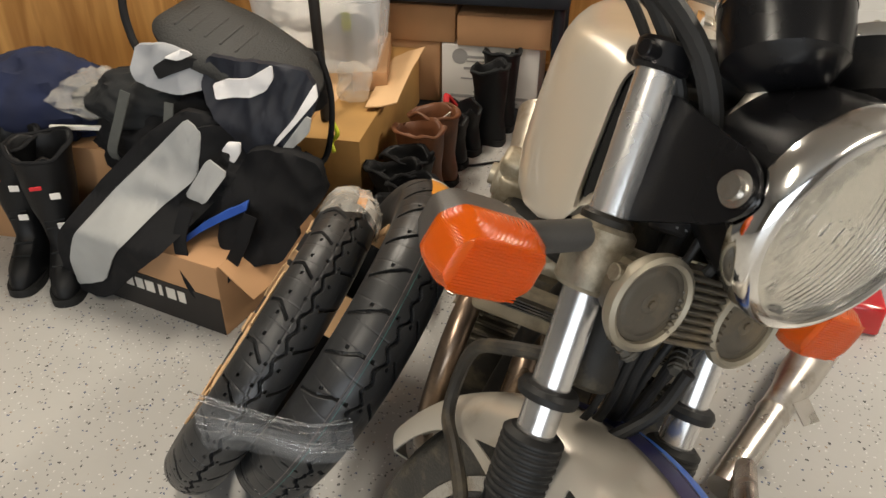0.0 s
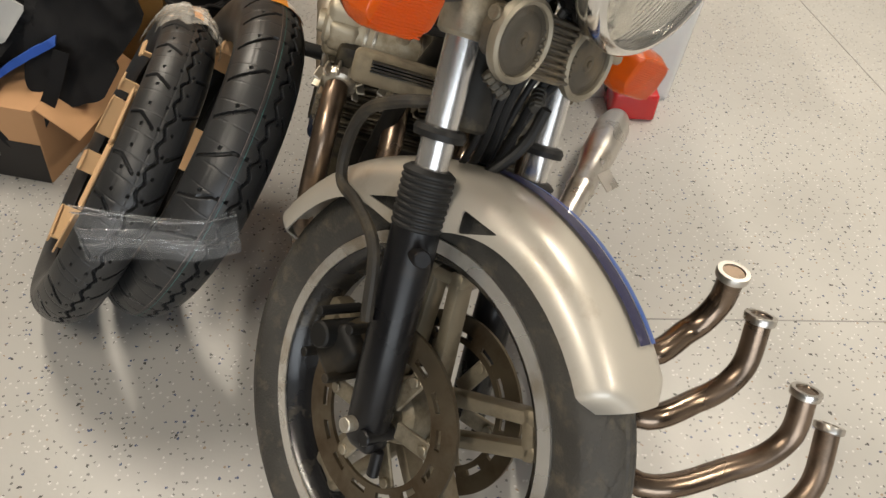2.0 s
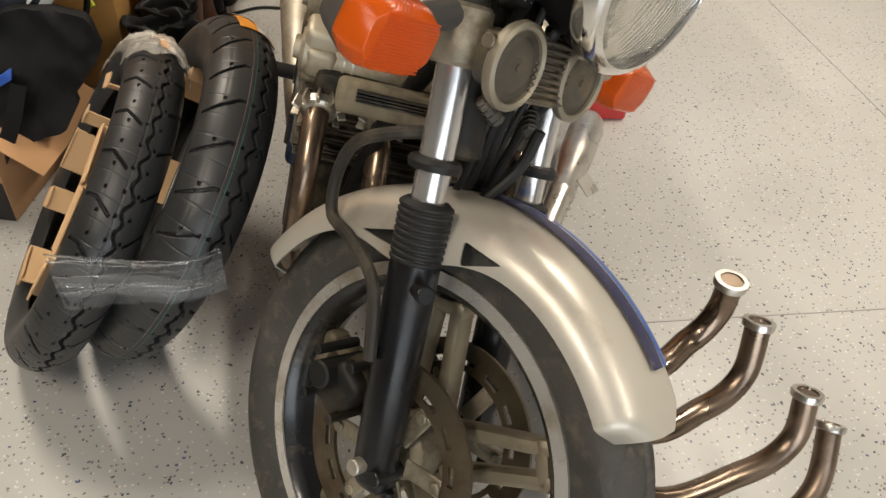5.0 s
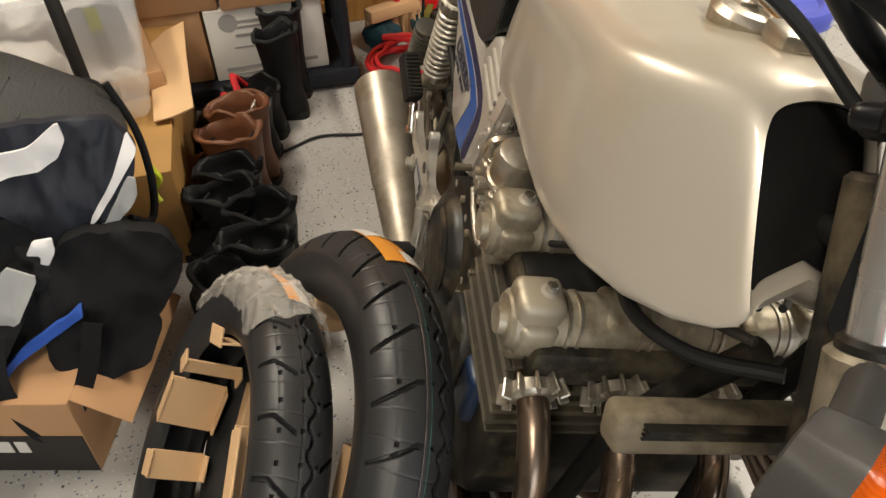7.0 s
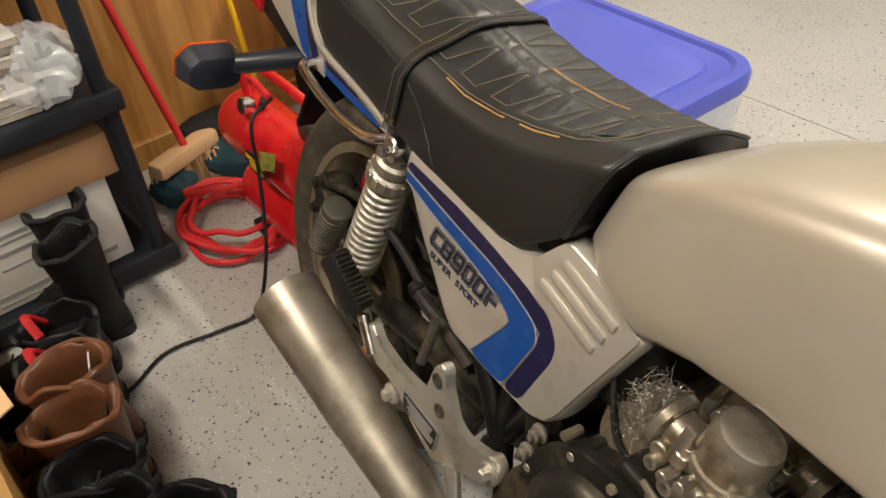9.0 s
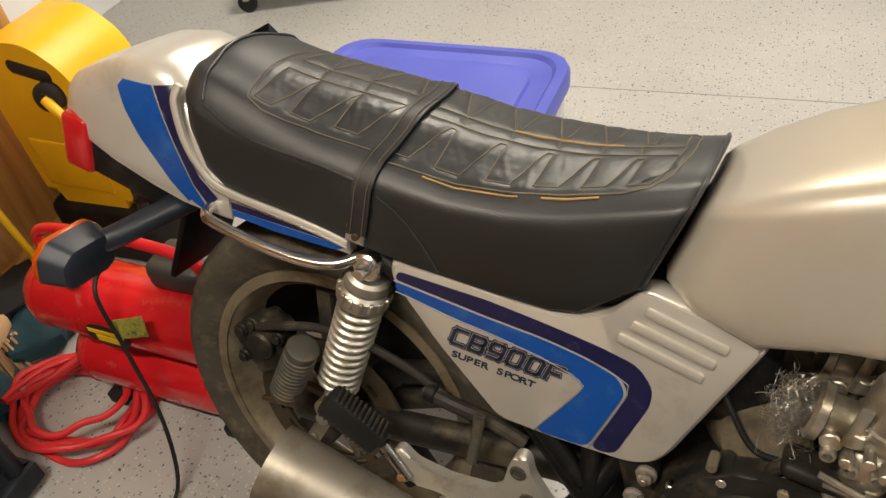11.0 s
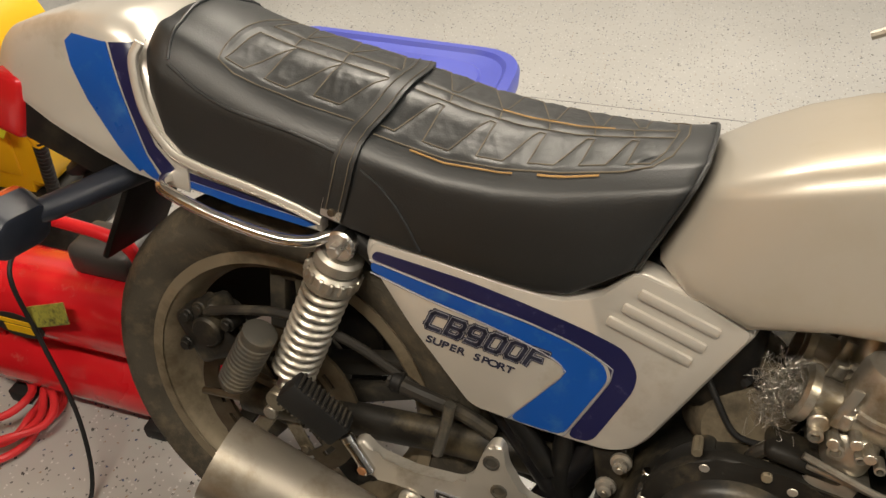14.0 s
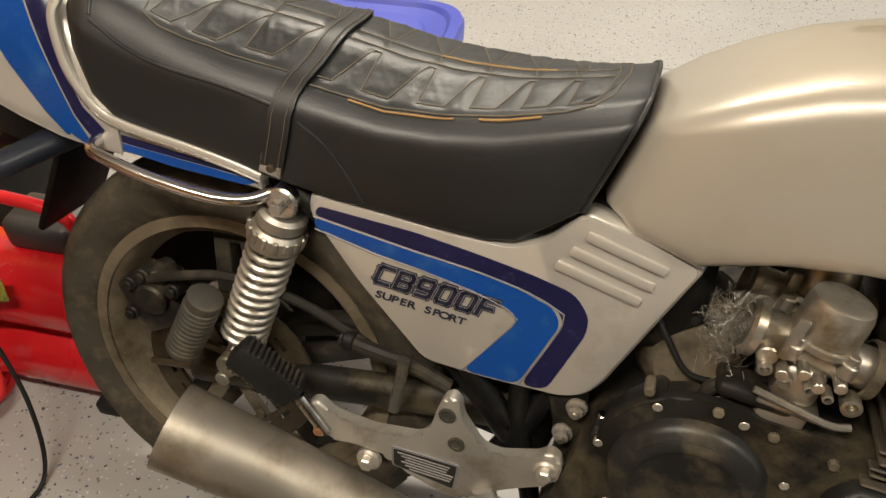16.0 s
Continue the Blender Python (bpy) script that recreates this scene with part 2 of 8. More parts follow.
M["satin_alloy"] = mat("satin_alloy", (0.50, 0.465, 0.40), 0.36, 0.85, 0.1, 10, 200, 0.08, dirt=(0.29, 0.235, 0.15), dirt_amount=0.4, dirt_scale=22)
M["dusty_case"] = mat("dust_caked_case", (0.20, 0.165, 0.11), 0.75, 0.1, 0.25, 12, 220, 0.2, dirt=(0.05, 0.04, 0.026), dirt_amount=0.5, dirt_scale=9)
M["fork_chrome"] = mat("hard_chrome", (0.62, 0.61, 0.60), 0.25, 0.85, 0.03, 9, 500, 0.02, rough_vary=0.04)
M["rear_rim"] = mat("dusty_bronze_rim", (0.29, 0.24, 0.165), 0.55, 0.5, 0.15, 9, 200, 0.08, dirt=(0.13, 0.10, 0.06), dirt_amount=0.4, dirt_scale=9)
M["armour"] = mat("moulded_foam_plate", (0.030, 0.030, 0.029), 0.6, 0, 0.2, 9, 160, 0.5, bump_dist=0.004)
M["badge_fill"] = mat("badge_fill", (0.27, 0.27, 0.29), 0.5, 0.2, 0.1, 20, 300, 0.0)
M["cover_paint"] = mat("silver_cover_paint", (0.62, 0.585, 0.525), 0.32, 0.4, 0.07, 4, 800, 0.03, coat=0.4, rough_vary=0.05, dirt=(0.42, 0.37, 0.29), dirt_amount=0.12, dirt_scale=6)
M["spring_steel"] = mat("pale_spring_steel", (0.58, 0.54, 0.47), 0.36, 0.65, 0.1, 12, 200, 0.06, dirt=(0.26, 0.21, 0.14), dirt_amount=0.3, dirt_scale=18)
M["dusty_grey"] = mat("dusty_grey_casting", (0.070, 0.065, 0.055), 0.6, 0.2, 0.2, 14, 200, 0.15, dirt=(0.15, 0.125, 0.085), dirt_amount=0.35, dirt_scale=20)
M["plate_alloy"] = mat("cast_plate_alloy", (0.56, 0.53, 0.47), 0.4, 0.6, 0.08, 10, 200, 0.08, dirt=(0.33, 0.28, 0.20), dirt_amount=0.3, dirt_scale=14)
M["tag_olive"] = mat("olive_tag", (0.30, 0.28, 0.045), 0.6, 0, 0.15, 40, 200, 0.05, dirt=(0.03, 0.03, 0.015), dirt_amount=0.4, dirt_scale=90)
M["rear_spoke"] = mat("dull_black_spoke", (0.035, 0.032, 0.027), 0.55, 0.2, 0.2, 9, 200, 0.08, dirt=(0.11, 0.09, 0.06), dirt_amount=0.35, dirt_scale=9)
M["cloth_jacket"] = mat("navy_black_textile", (0.012, 0.014, 0.022), 0.55, 0, 0.25, 6, 500, 0.2)
M["cloth_shirt"] = mat("grey_jersey_cloth", (0.30, 0.31, 0.33), 0.85, 0, 0.15, 6, 500, 0.25)
M["rim_lip"] = mat("polished_rim_lip", (0.66, 0.64, 0.60), 0.28, 0.75, 0.06, 9, 200, 0.04, dirt=(0.36, 0.30, 0.22), dirt_amount=0.3, dirt_scale=12)
M["disc"] = mat("rusty_disc", (0.13, 0.105, 0.072), 0.45, 0.75, 0.2, 14, 150, 0.12, dirt=(0.075, 0.050, 0.028), dirt_amount=0.45, dirt_scale=10)
M["pipe"] = mat("heat_tinted_pipe", (0.24, 0.18, 0.135), 0.27, 0.95, 0.2, 5, 120, 0.06, dirt=(0.10, 0.075, 0.055), dirt_amount=0.35, dirt_scale=8)
M["amber"] = mat("amber_lens", (0.95, 0.15, 0.004), 0.22, 0, 0.05, 6, 200, 0.0, spec=0.3, trans=0.58)
M["red_lens"] = mat("red_lens", (0.50, 0.012, 0.015), 0.2, 0, 0.05, 6, 200, 0.0, coat=0.5)
M["navy_plastic"] = mat("navy_black_plastic", (0.018, 0.022, 0.033), 0.4, 0, 0.15, 9, 300, 0.08)
M["grey_plastic"] = mat("dark_grey_plastic", (0.05, 0.048, 0.046), 0.5, 0, 0.15, 9, 300, 0.1)
M["horn_face"] = mat("horn_grille", (0.085, 0.075, 0.06), 0.5, 0.5, 0.2, 12, 200, 0.12, dirt=(0.18, 0.14, 0.09), dirt_amount=0.4, dirt_scale=14)
M["horn_rim"] = mat("horn_ring", (0.27, 0.24, 0.185), 0.45, 0.6, 0.1, 12, 200, 0.1)
M["rust"] = mat("rusty_steel", (0.30, 0.14, 0.06), 0.75, 0.3, 0.3, 30, 200, 0.3)
M["steel_wool"] = mat("steel_wool", (0.48, 0.455, 0.41), 0.4, 0.9, 0.2, 30, 200, 0.1)
M["card"] = mat("brown_cardboard", (0.42, 0.235, 0.115), 0.85, 0, 0.08, 5, 300, 0.12, rough_vary=0.05)
M["card_yellow"] = mat("yellowish_cardboard", (0.44, 0.245, 0.075), 0.75, 0, 0.12, 5, 300, 0.12, rough_vary=0.08, dirt=(0.36, 0.19, 0.06), dirt_amount=0.4, dirt_scale=4)
M["card_light"] = mat("light_cardboard", (0.66, 0.43, 0.23), 0.85, 0, 0.06, 6, 300, 0.12, rough_vary=0.05)
# darker copy of the brown card, with shade put into its colour
M["card_shaded"] = mat("shaded_cardboard", (0.36, 0.20, 0.095), 0.85, 0, 0.1, 5, 300, 0.12, rough_vary=0.05)
M["ink"] = mat("black_print", (0.025, 0.022, 0.020), 0.6, 0, 0.2, 8, 200, 0.05)
M["white_print"] = mat("white_print", (0.62, 0.58, 0.52), 0.7, 0, 0.06, 9, 200, 0.03)
M["grey_print"] = mat("grey_print", (0.32, 0.31, 0.30), 0.7, 0, 0.06, 9, 200, 0.03)
M["white_card"] = mat("white_cardboard", (0.70, 0.68, 0.64), 0.8, 0, 0.05, 5, 200, 0.06)
M["label_white"] = mat("white_label", (0.75, 0.72, 0.68), 0.5, 0, 0.08, 14, 200, 0.05)
M["label_orange"] = mat("orange_label", (0.80, 0.33, 0.04), 0.5, 0, 0.08, 14, 200, 0.05)
M["yellow_label"] = mat("yellow_label", (0.62, 0.68, 0.03), 0.5, 0, 0.05, 14, 200, 0.03)
M["cloth_black"] = mat("black_textile", (0.006, 0.006, 0.007), 0.85, 0, 0.25, 9, 600, 0.35, spec=0.25)
M["webbing"] = mat("grey_webbing", (0.085, 0.088, 0.082), 0.8, 0, 0.15, 30, 500, 0.4, spec=0.3)
M["cloth_dark"] = mat("charcoal_textile", (0.018, 0.019, 0.020), 0.85, 0, 0.2, 9, 600, 0.35, spec=0.3)
M["cloth_grey"] = mat("light_grey_textile", (0.34, 0.345, 0.34), 0.8, 0, 0.08, 9, 600, 0.3)
M["cloth_white"] = mat("white_textile", (0.68, 0.67, 0.68), 0.75, 0, 0.06, 9, 600, 0.25)
M["cloth_navy"] = mat("navy_knit", (0.010, 0.015, 0.045), 0.95, 0, 0.25, 12, 400, 0.5)
M["cloth_blue"] = mat("blue_trim", (0.015, 0.07, 0.35), 0.7, 0, 0.15, 9, 400, 0.2)
M["leather_brown"] = mat("brown_leather", (0.15, 0.055, 0.022), 0.5, 0, 0.3, 14, 250, 0.2, dirt=(0.09, 0.035, 0.017), dirt_amount=0.35, dirt_scale=9)
M["leather_black"] = mat("black_leather", (0.0055, 0.0058, 0.0066), 0.52, 0, 0.25, 14, 250, 0.25)
M["red_cloth"] = mat("red_trim", (0.55, 0.015, 0.02), 0.6, 0, 0.1, 9, 300, 0.1)
M["shelf_plastic"] = mat("black_shelf_plastic", (0.013, 0.016, 0.022), 0.5, 0, 0.15, 9, 300, 0.12)
M["red_paint"] = mat("red_tank_paint", (0.62, 0.012, 0.018), 0.25, 0, 0.06, 5, 200, 0.03, coat=0.5, dirt=(0.55, 0.2, 0.16), dirt_amount=0.02, dirt_scale=16)
M["red_hose"] = mat("red_rubber_hose", (0.66, 0.03, 0.035), 0.45, 0, 0.1, 14, 300, 0.06)
M["yellow"] = mat("yellow_plastic", (0.85, 0.50, 0.01), 0.4, 0, 0.06, 6, 200, 0.05)
M["lid_blue"] = mat("blue_lid_plastic", (0.085, 0.105, 0.50), 0.4, 0, 0.06, 6, 250, 0.06)
M["clear"] = mat("clear_plastic", (0.80, 0.83, 0.86), 0.22, 0, 0.05, 9, 60, 0.15, alpha=0.38, rough_vary=0.1)
M["wrap"] = mat("stretch_wrap", (0.80, 0.82, 0.84), 0.06, 0, 0.05, 9, 35, 0.9, alpha=0.035, spec=1.0, bump_dist=0.006)
M["bag_wrap"] = mat("crinkled_bag", (0.80, 0.76, 0.69), 0.10, 0, 0.08, 9, 28, 1.0, alpha=0.30, spec=1.0, bump_dist=0.015)
M["wrap_strand"] = mat("bunched_wrap", (0.95, 0.96, 0.98), 0.06, 0, 0.03, 9, 45, 1.0, alpha=0.6, spec=1.0, trans=0.95, bump_dist=0.003)
M["white_wall"] = mat("white_wall_paint", (0.72, 0.71, 0.69), 0.7, 0, 0.03, 2, 150, 0.08)
# dark tones for unseen walls and ceiling, to cut the bounced light
M["grey_wall"] = mat("low_bounce_wall", (0.17, 0.16, 0.145), 0.7, 0, 0.04, 2, 150, 0.08)
M["ceiling_paint"] = mat("ceiling_paint", (0.36, 0.345, 0.32), 0.8, 0, 0.04, 2, 150, 0.08)
M["teal"] = mat("dark_teal_fabric", (0.012, 0.05, 0.07), 0.8, 0, 0.2, 9, 300, 0.2)
M["paper"] = mat("paper_edges", (0.45, 0.40, 0.33), 0.9, 0, 0.1, 60, 300, 0.2)
M["bottle_blue"] = mat("dark_blue_plastic", (0.012, 0.030, 0.075), 0.4, 0, 0.1, 9, 200, 0.05)

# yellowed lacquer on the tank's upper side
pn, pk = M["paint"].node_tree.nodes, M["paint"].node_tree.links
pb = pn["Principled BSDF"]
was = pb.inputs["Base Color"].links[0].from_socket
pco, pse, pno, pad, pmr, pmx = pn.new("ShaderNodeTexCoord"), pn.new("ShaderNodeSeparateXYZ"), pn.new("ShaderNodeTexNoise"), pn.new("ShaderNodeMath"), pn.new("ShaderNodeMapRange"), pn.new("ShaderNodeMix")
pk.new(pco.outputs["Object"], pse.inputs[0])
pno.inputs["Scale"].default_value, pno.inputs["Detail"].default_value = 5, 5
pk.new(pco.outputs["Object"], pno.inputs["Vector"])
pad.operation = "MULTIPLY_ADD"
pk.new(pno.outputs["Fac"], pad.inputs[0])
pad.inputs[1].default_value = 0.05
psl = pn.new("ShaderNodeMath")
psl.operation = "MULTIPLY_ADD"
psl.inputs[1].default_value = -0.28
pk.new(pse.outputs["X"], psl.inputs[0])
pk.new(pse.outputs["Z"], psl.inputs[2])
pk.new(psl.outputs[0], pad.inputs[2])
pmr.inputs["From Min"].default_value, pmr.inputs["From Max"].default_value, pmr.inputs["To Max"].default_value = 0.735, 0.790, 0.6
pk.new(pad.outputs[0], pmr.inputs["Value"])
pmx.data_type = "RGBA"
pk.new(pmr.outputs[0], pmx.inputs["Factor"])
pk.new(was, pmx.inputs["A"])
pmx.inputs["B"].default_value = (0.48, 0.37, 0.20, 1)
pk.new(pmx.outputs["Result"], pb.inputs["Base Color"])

# moulded ribs of the amber lenses
an, al = M["amber"].node_tree.nodes, M["amber"].node_tree.links
ac, aw, ab = an.new("ShaderNodeTexCoord"), an.new("ShaderNodeTexWave"), an.new("ShaderNodeBump")
aw.bands_direction, aw.inputs["Scale"].default_value, aw.inputs["Distortion"].default_value = "Z", 210, 0.0
ab.inputs["Strength"].default_value, ab.inputs["Distance"].default_value = 0.3, 0.0008
al.new(ac.outputs["Object"], aw.inputs["Vector"])
al.new(aw.outputs["Fac"], ab.inputs["Height"])
al.new(ab.outputs[0], an["Principled BSDF"].inputs["Normal"])


def wood_mat():
    m = bpy.data.materials.new("varnished_plywood")
    m.use_nodes = True
    n, l = m.node_tree.nodes, m.node_tree.links
    b = n["Principled BSDF"]
    co = n.new("ShaderNodeTexCoord")
    mp = n.new("ShaderNodeMapping")
    mp.inputs["Scale"].default_value = (1, 6, 0.6)
    l.new(co.outputs["Object"], mp.inputs["Vector"])
    w = n.new("ShaderNodeTexNoise")
    w.inputs["Scale"].default_value, w.inputs["Detail"].default_value, w.inputs["Distortion"].default_value = 2.2, 8, 1.2
    l.new(mp.outputs[0], w.inputs["Vector"])
    r = n.new("ShaderNodeValToRGB")
    e = r.color_ramp.elements
    e[0].position, e[0].color = 0.3, (0.34, 0.15, 0.035, 1)
    e[1].position, e[1].color = 0.7, (0.62, 0.33, 0.10, 1)
    l.new(w.outputs["Fac"], r.inputs[0])
    l.new(r.outputs[0], b.inputs["Base Color"])
    b.inputs["Roughness"].default_value = 0.45
    bp = n.new("ShaderNodeBump")
    bp.inputs["Strength"].default_value, bp.inputs["Distance"].default_value = 0.2, 0.001
    l.new(w.outputs["Fac"], bp.inputs["Height"])
    l.new(bp.outputs[0], b.inputs["Normal"])
    return m


M["wood"] = wood_mat()


def floor_mat():
    """Grey epoxy coat with scattered dark, white and blue flakes, scuffs and dust."""
    m = bpy.data.materials.new("flaked_epoxy_floor")
    m.use_nodes = True
    n, l = m.node_tree.nodes, m.node_tree.links
    b = n["Principled BSDF"]
    co = n.new("ShaderNodeTexCoord")
    base = n.new("ShaderNodeTexNoise")
    base.inputs["Scale"].default_value, base.inputs["Detail"].default_value = 1.6, 6
    l.new(co.outputs["Object"], base.inputs["Vector"])
    r = n.new("ShaderNodeValToRGB")
    r.color_ramp.elements[0].position, r.color_ramp.elements[0].color = 0.32, (0.40, 0.39, 0.37, 1)
    r.color_ramp.elements[1].position, r.color_ramp.elements[1].color = 0.68, (0.475, 0.465, 0.445, 1)
    l.new(base.outputs["Fac"], r.inputs[0])
    out = r.outputs[0]

    def flakes(scale, size, share, colour, seed):
        nonlocal out
        mp = n.new("ShaderNodeMapping")
        mp.inputs["Location"].default_value = (seed, seed * 0.37, 0)
        l.new(co.outputs["Object"], mp.inputs["Vector"])
        warp = n.new("ShaderNodeTexNoise")
        warp.inputs["Scale"].default_value = scale * 2.2
        l.new(mp.outputs[0], warp.inputs["Vector"])
        add = n.new("ShaderNodeMix")
        add.data_type, add.blend_type = "RGBA", "LINEAR_LIGHT"
        add.inputs["Factor"].default_value = 0.35 / scale
        l.new(mp.outputs[0], add.inputs["A"])
        l.new(warp.outputs["Color"], add.inputs["B"])
        v = n.new("ShaderNodeTexVoronoi")
        v.voronoi_dimensions = "2D"
        v.inputs["Scale"].default_value = scale
        l.new(add.outputs["Result"], v.inputs["Vector"])
        near = n.new("ShaderNodeMath")
        near.operation = "LESS_THAN"
        l.new(v.outputs["Distance"], near.inputs[0])
        near.inputs[1].default_value = size
        sep = n.new("ShaderNodeSeparateColor")
        l.new(v.outputs["Color"], sep.inputs[0])
        pick = n.new("ShaderNodeMath")
        pick.operation = "LESS_THAN"
        l.new(sep.outputs[0], pick.inputs[0])
        pick.inputs[1].default_value = share
        both = n.new("ShaderNodeMath")
        both.operation = "MULTIPLY"
        l.new(near.outputs[0], both.inputs[0])
        l.new(pick.outputs[0], both.inputs[1])
        mix = n.new("ShaderNodeMix")
        mix.data_type = "RGBA"
        l.new(both.outputs[0], mix.inputs["Factor"])
        l.new(out, mix.inputs["A"])
        mix.inputs["B"].default_value = (*colour, 1)
        out = mix.outputs["Result"]

    flakes(85, 0.19, 0.15, (0.16, 0.155, 0.15), 3.1)
    flakes(90, 0.19, 0.14, (0.60, 0.59, 0.57), 7.7)
    flakes(80, 0.20, 0.06, (0.07, 0.09, 0.17), 11.3)
    flakes(52, 0.16, 0.06, (0.06, 0.058, 0.055), 15.9)
    flakes(70, 0.15, 0.06, (0.30, 0.22, 0.15), 19.3)
    l.new(out, b.inputs["Base Color"])
    rr = n.new("ShaderNodeMapRange")
    rr.inputs["To Min"].default_value, rr.inputs["To Max"].default_value = 0.24, 0.46
    l.new(base.outputs["Fac"], rr.inputs["Value"])
    l.new(rr.outputs[0], b.inputs["Roughness"])
    g = n.new("ShaderNodeTexNoise")
    g.inputs["Scale"].default_value, g.inputs["Detail"].default_value = 55, 4
    l.new(co.outputs["Object"], g.inputs["Vector"])
    bp = n.new("ShaderNodeBump")
    bp.inputs["Strength"].default_value, bp.inputs["Distance"].default_value = 0.12, 0.004
    l.new(g.outputs["Fac"], bp.inputs["Height"])
    l.new(bp.outputs[0], b.inputs["Normal"])
    return m


M["floor"] = floor_mat()


# ---- setting ----
def slab(name, x0, x1, y0, y1, z0, z1, material, label, category):
    ob = part(name, rbox(x1 - x0, y1 - y0, z1 - z0, pose((x0 + x1) / 2, (y0 + y1) / 2, (z0 + z1) / 2), 0), material)
    return tagged(ob, label, category, kind="structure")


slab("floor", -4.3, 4.0, -3.2, 5.0, -0.1, 0.0, M["floor"], "grey flaked epoxy garage floor", "floor")
slab("ceiling", -4.3, 4.0, -3.2, 5.0, 2.6, 2.7, M["ceiling_paint"], "unseen garage ceiling, kept dark to limit bounced light", "ceiling")
slab("wall_west", -3.22, -3.10, -3.2, 1.05, 0.0, 2.6, M["wood"], "orange varnished plywood garage wall", "wall")
slab("wall_west_return", -4.08, -3.10, 1.05, 1.17, 0.0, 2.6, M["white_wall"], "white painted garage wall return", "wall")
slab("wall_far", -4.2, -4.08, 1.17, 5.0, 0.0, 2.6, M["white_wall"], "white painted garage wall", "wall")
# unseen wall, left white so that the seat top reflects more light
slab("wall_north", -4.08, 4.0, 4.88, 5.0, 0.0, 2.6, M["white_wall"], "white painted garage wall", "wall")
slab("wall_south", -3.10, 4.0, -3.2, -3.08, 0.0, 2.6, M["grey_wall"], "unseen garage wall, kept dark to limit bounced light", "wall")
slab("wall_east", 3.88, 4.0, -3.08, -1.3, 0.0, 2.6, M["grey_wall"], "unseen garage wall beside the open door, kept dark to limit bounced light", "wall")
slab("wall_east_far", 3.88, 4.0, 2.3, 4.88, 0.0, 2.6, M["grey_wall"], "unseen garage wall beside the open door, kept dark to limit bounced light", "wall")
slab("wall_east_head", 3.88, 4.0, -1.3, 2.3, 2.1, 2.6, M["grey_wall"], "unseen garage wall over the open door, kept dark to limit bounced light", "wall")

# ---- motorcycle ----
# Its own frame: x forward from the rear axle, y to its left, z up in its plane; it leans on its side stand.
BIKE = Matrix.Translation((-1.815, 0.272, 0)) @ pose(0, 0, 0, -13, 0, -7)
bike = thing("motorcycle", BIKE, "silver motorcycle with blue stripes, black seat, on its side stand", "motorcycle")

# The steered front end: u forward, v left, s up along the steering axis.
RAKE, STEER = radians(27.5), radians(41)
HEAD = Vector((1.30, 0, 0.681))
tilt = Matrix.Rotation(-RAKE, 4, "Y")
ST = Matrix.Translation(HEAD) @ tilt @ Matrix.Rotation(STEER, 4, "Z")


def steered(bm):
    bm.transform(ST)
    return bm


def forked(bm):
    """The fork legs and clamps stand slightly askew to the steering axis."""
    bm.transform(Matrix(((1, 0, 0, 0.008), (0, 1, -0.06, -0.005), (0, 0, 1, 0), (0, 0, 0, 1))))
    return steered(bm)


def ring_y(c, profile, seg=48):
    """Turns (radius, y) pairs round the y axis through c."""
    return lathe([(r, -h) for r, h in profile], Matrix.Translation(c) @ Matrix.Rotation(radians(90), 4, "X"), seg, closed=True)


def tyre_mesh(R, width, rim_r, seg, across, groove, crown=0.62):
    """A tyre round the y axis: carcass, bead and tread with cut grooves. groove(angle, v) gives a depth, v from -1 to 1 across the tread."""
    h = R - rim_r
    prof = []
    for i in range(across + 1):
        v = -1 + 2 * i / across
        a = v * radians(78)
        prof.append((R - h * crown * (1 - math.cos(a)) * 0.85, width / 2 * math.sin(a) / math.sin(radians(78)), v))
    side = [(rim_r + 0.55 * h * (1 - k), s * width / 2 * (1.0 - 0.10 * k - 0.22 * k * k), None) for s in (1,) for k in (0.25, 0.6, 1.0)]
    ring = prof + side
    ring += [(rim_r - 0.004, width * 0.30, None), (rim_r + 0.012, width * 0.24, None), (rim_r + 0.35 * h, width * 0.40, None), (R - 0.018, width * 0.30, None), (R - 0.014, 0, None)]
    ring += [(r, -y, None) for r, y, _ in ring[:across:-1][1:]]
    n = len(ring)
    verts, faces = [], []
    for k in range(seg):
        th = 2 * math.pi * k / seg
        c, s = math.cos(th), math.sin(th)
        for r, y, v in ring:
            d = groove(th, v) if v is not None and abs(v) < 0.98 else 0
            verts.append(((r - d) * c, y, (r - d) * s))
        b, b2 = k * n, ((k + 1) % seg) * n
        for i in range(n):
            j = (i + 1) % n
            faces.append((b + i, b + j, b2 + j, b2 + i))
    me = bpy.data.meshes.new("tmp")
    me.from_pydata(verts, [], faces)
    bm = bmesh.new()
    bm.from_mesh(me)
    bpy.data.meshes.remove(me)
    return bm


def cut_depth(dist, half, soft):
    return max(0.0, min(1.0, (half + soft - dist) / soft))


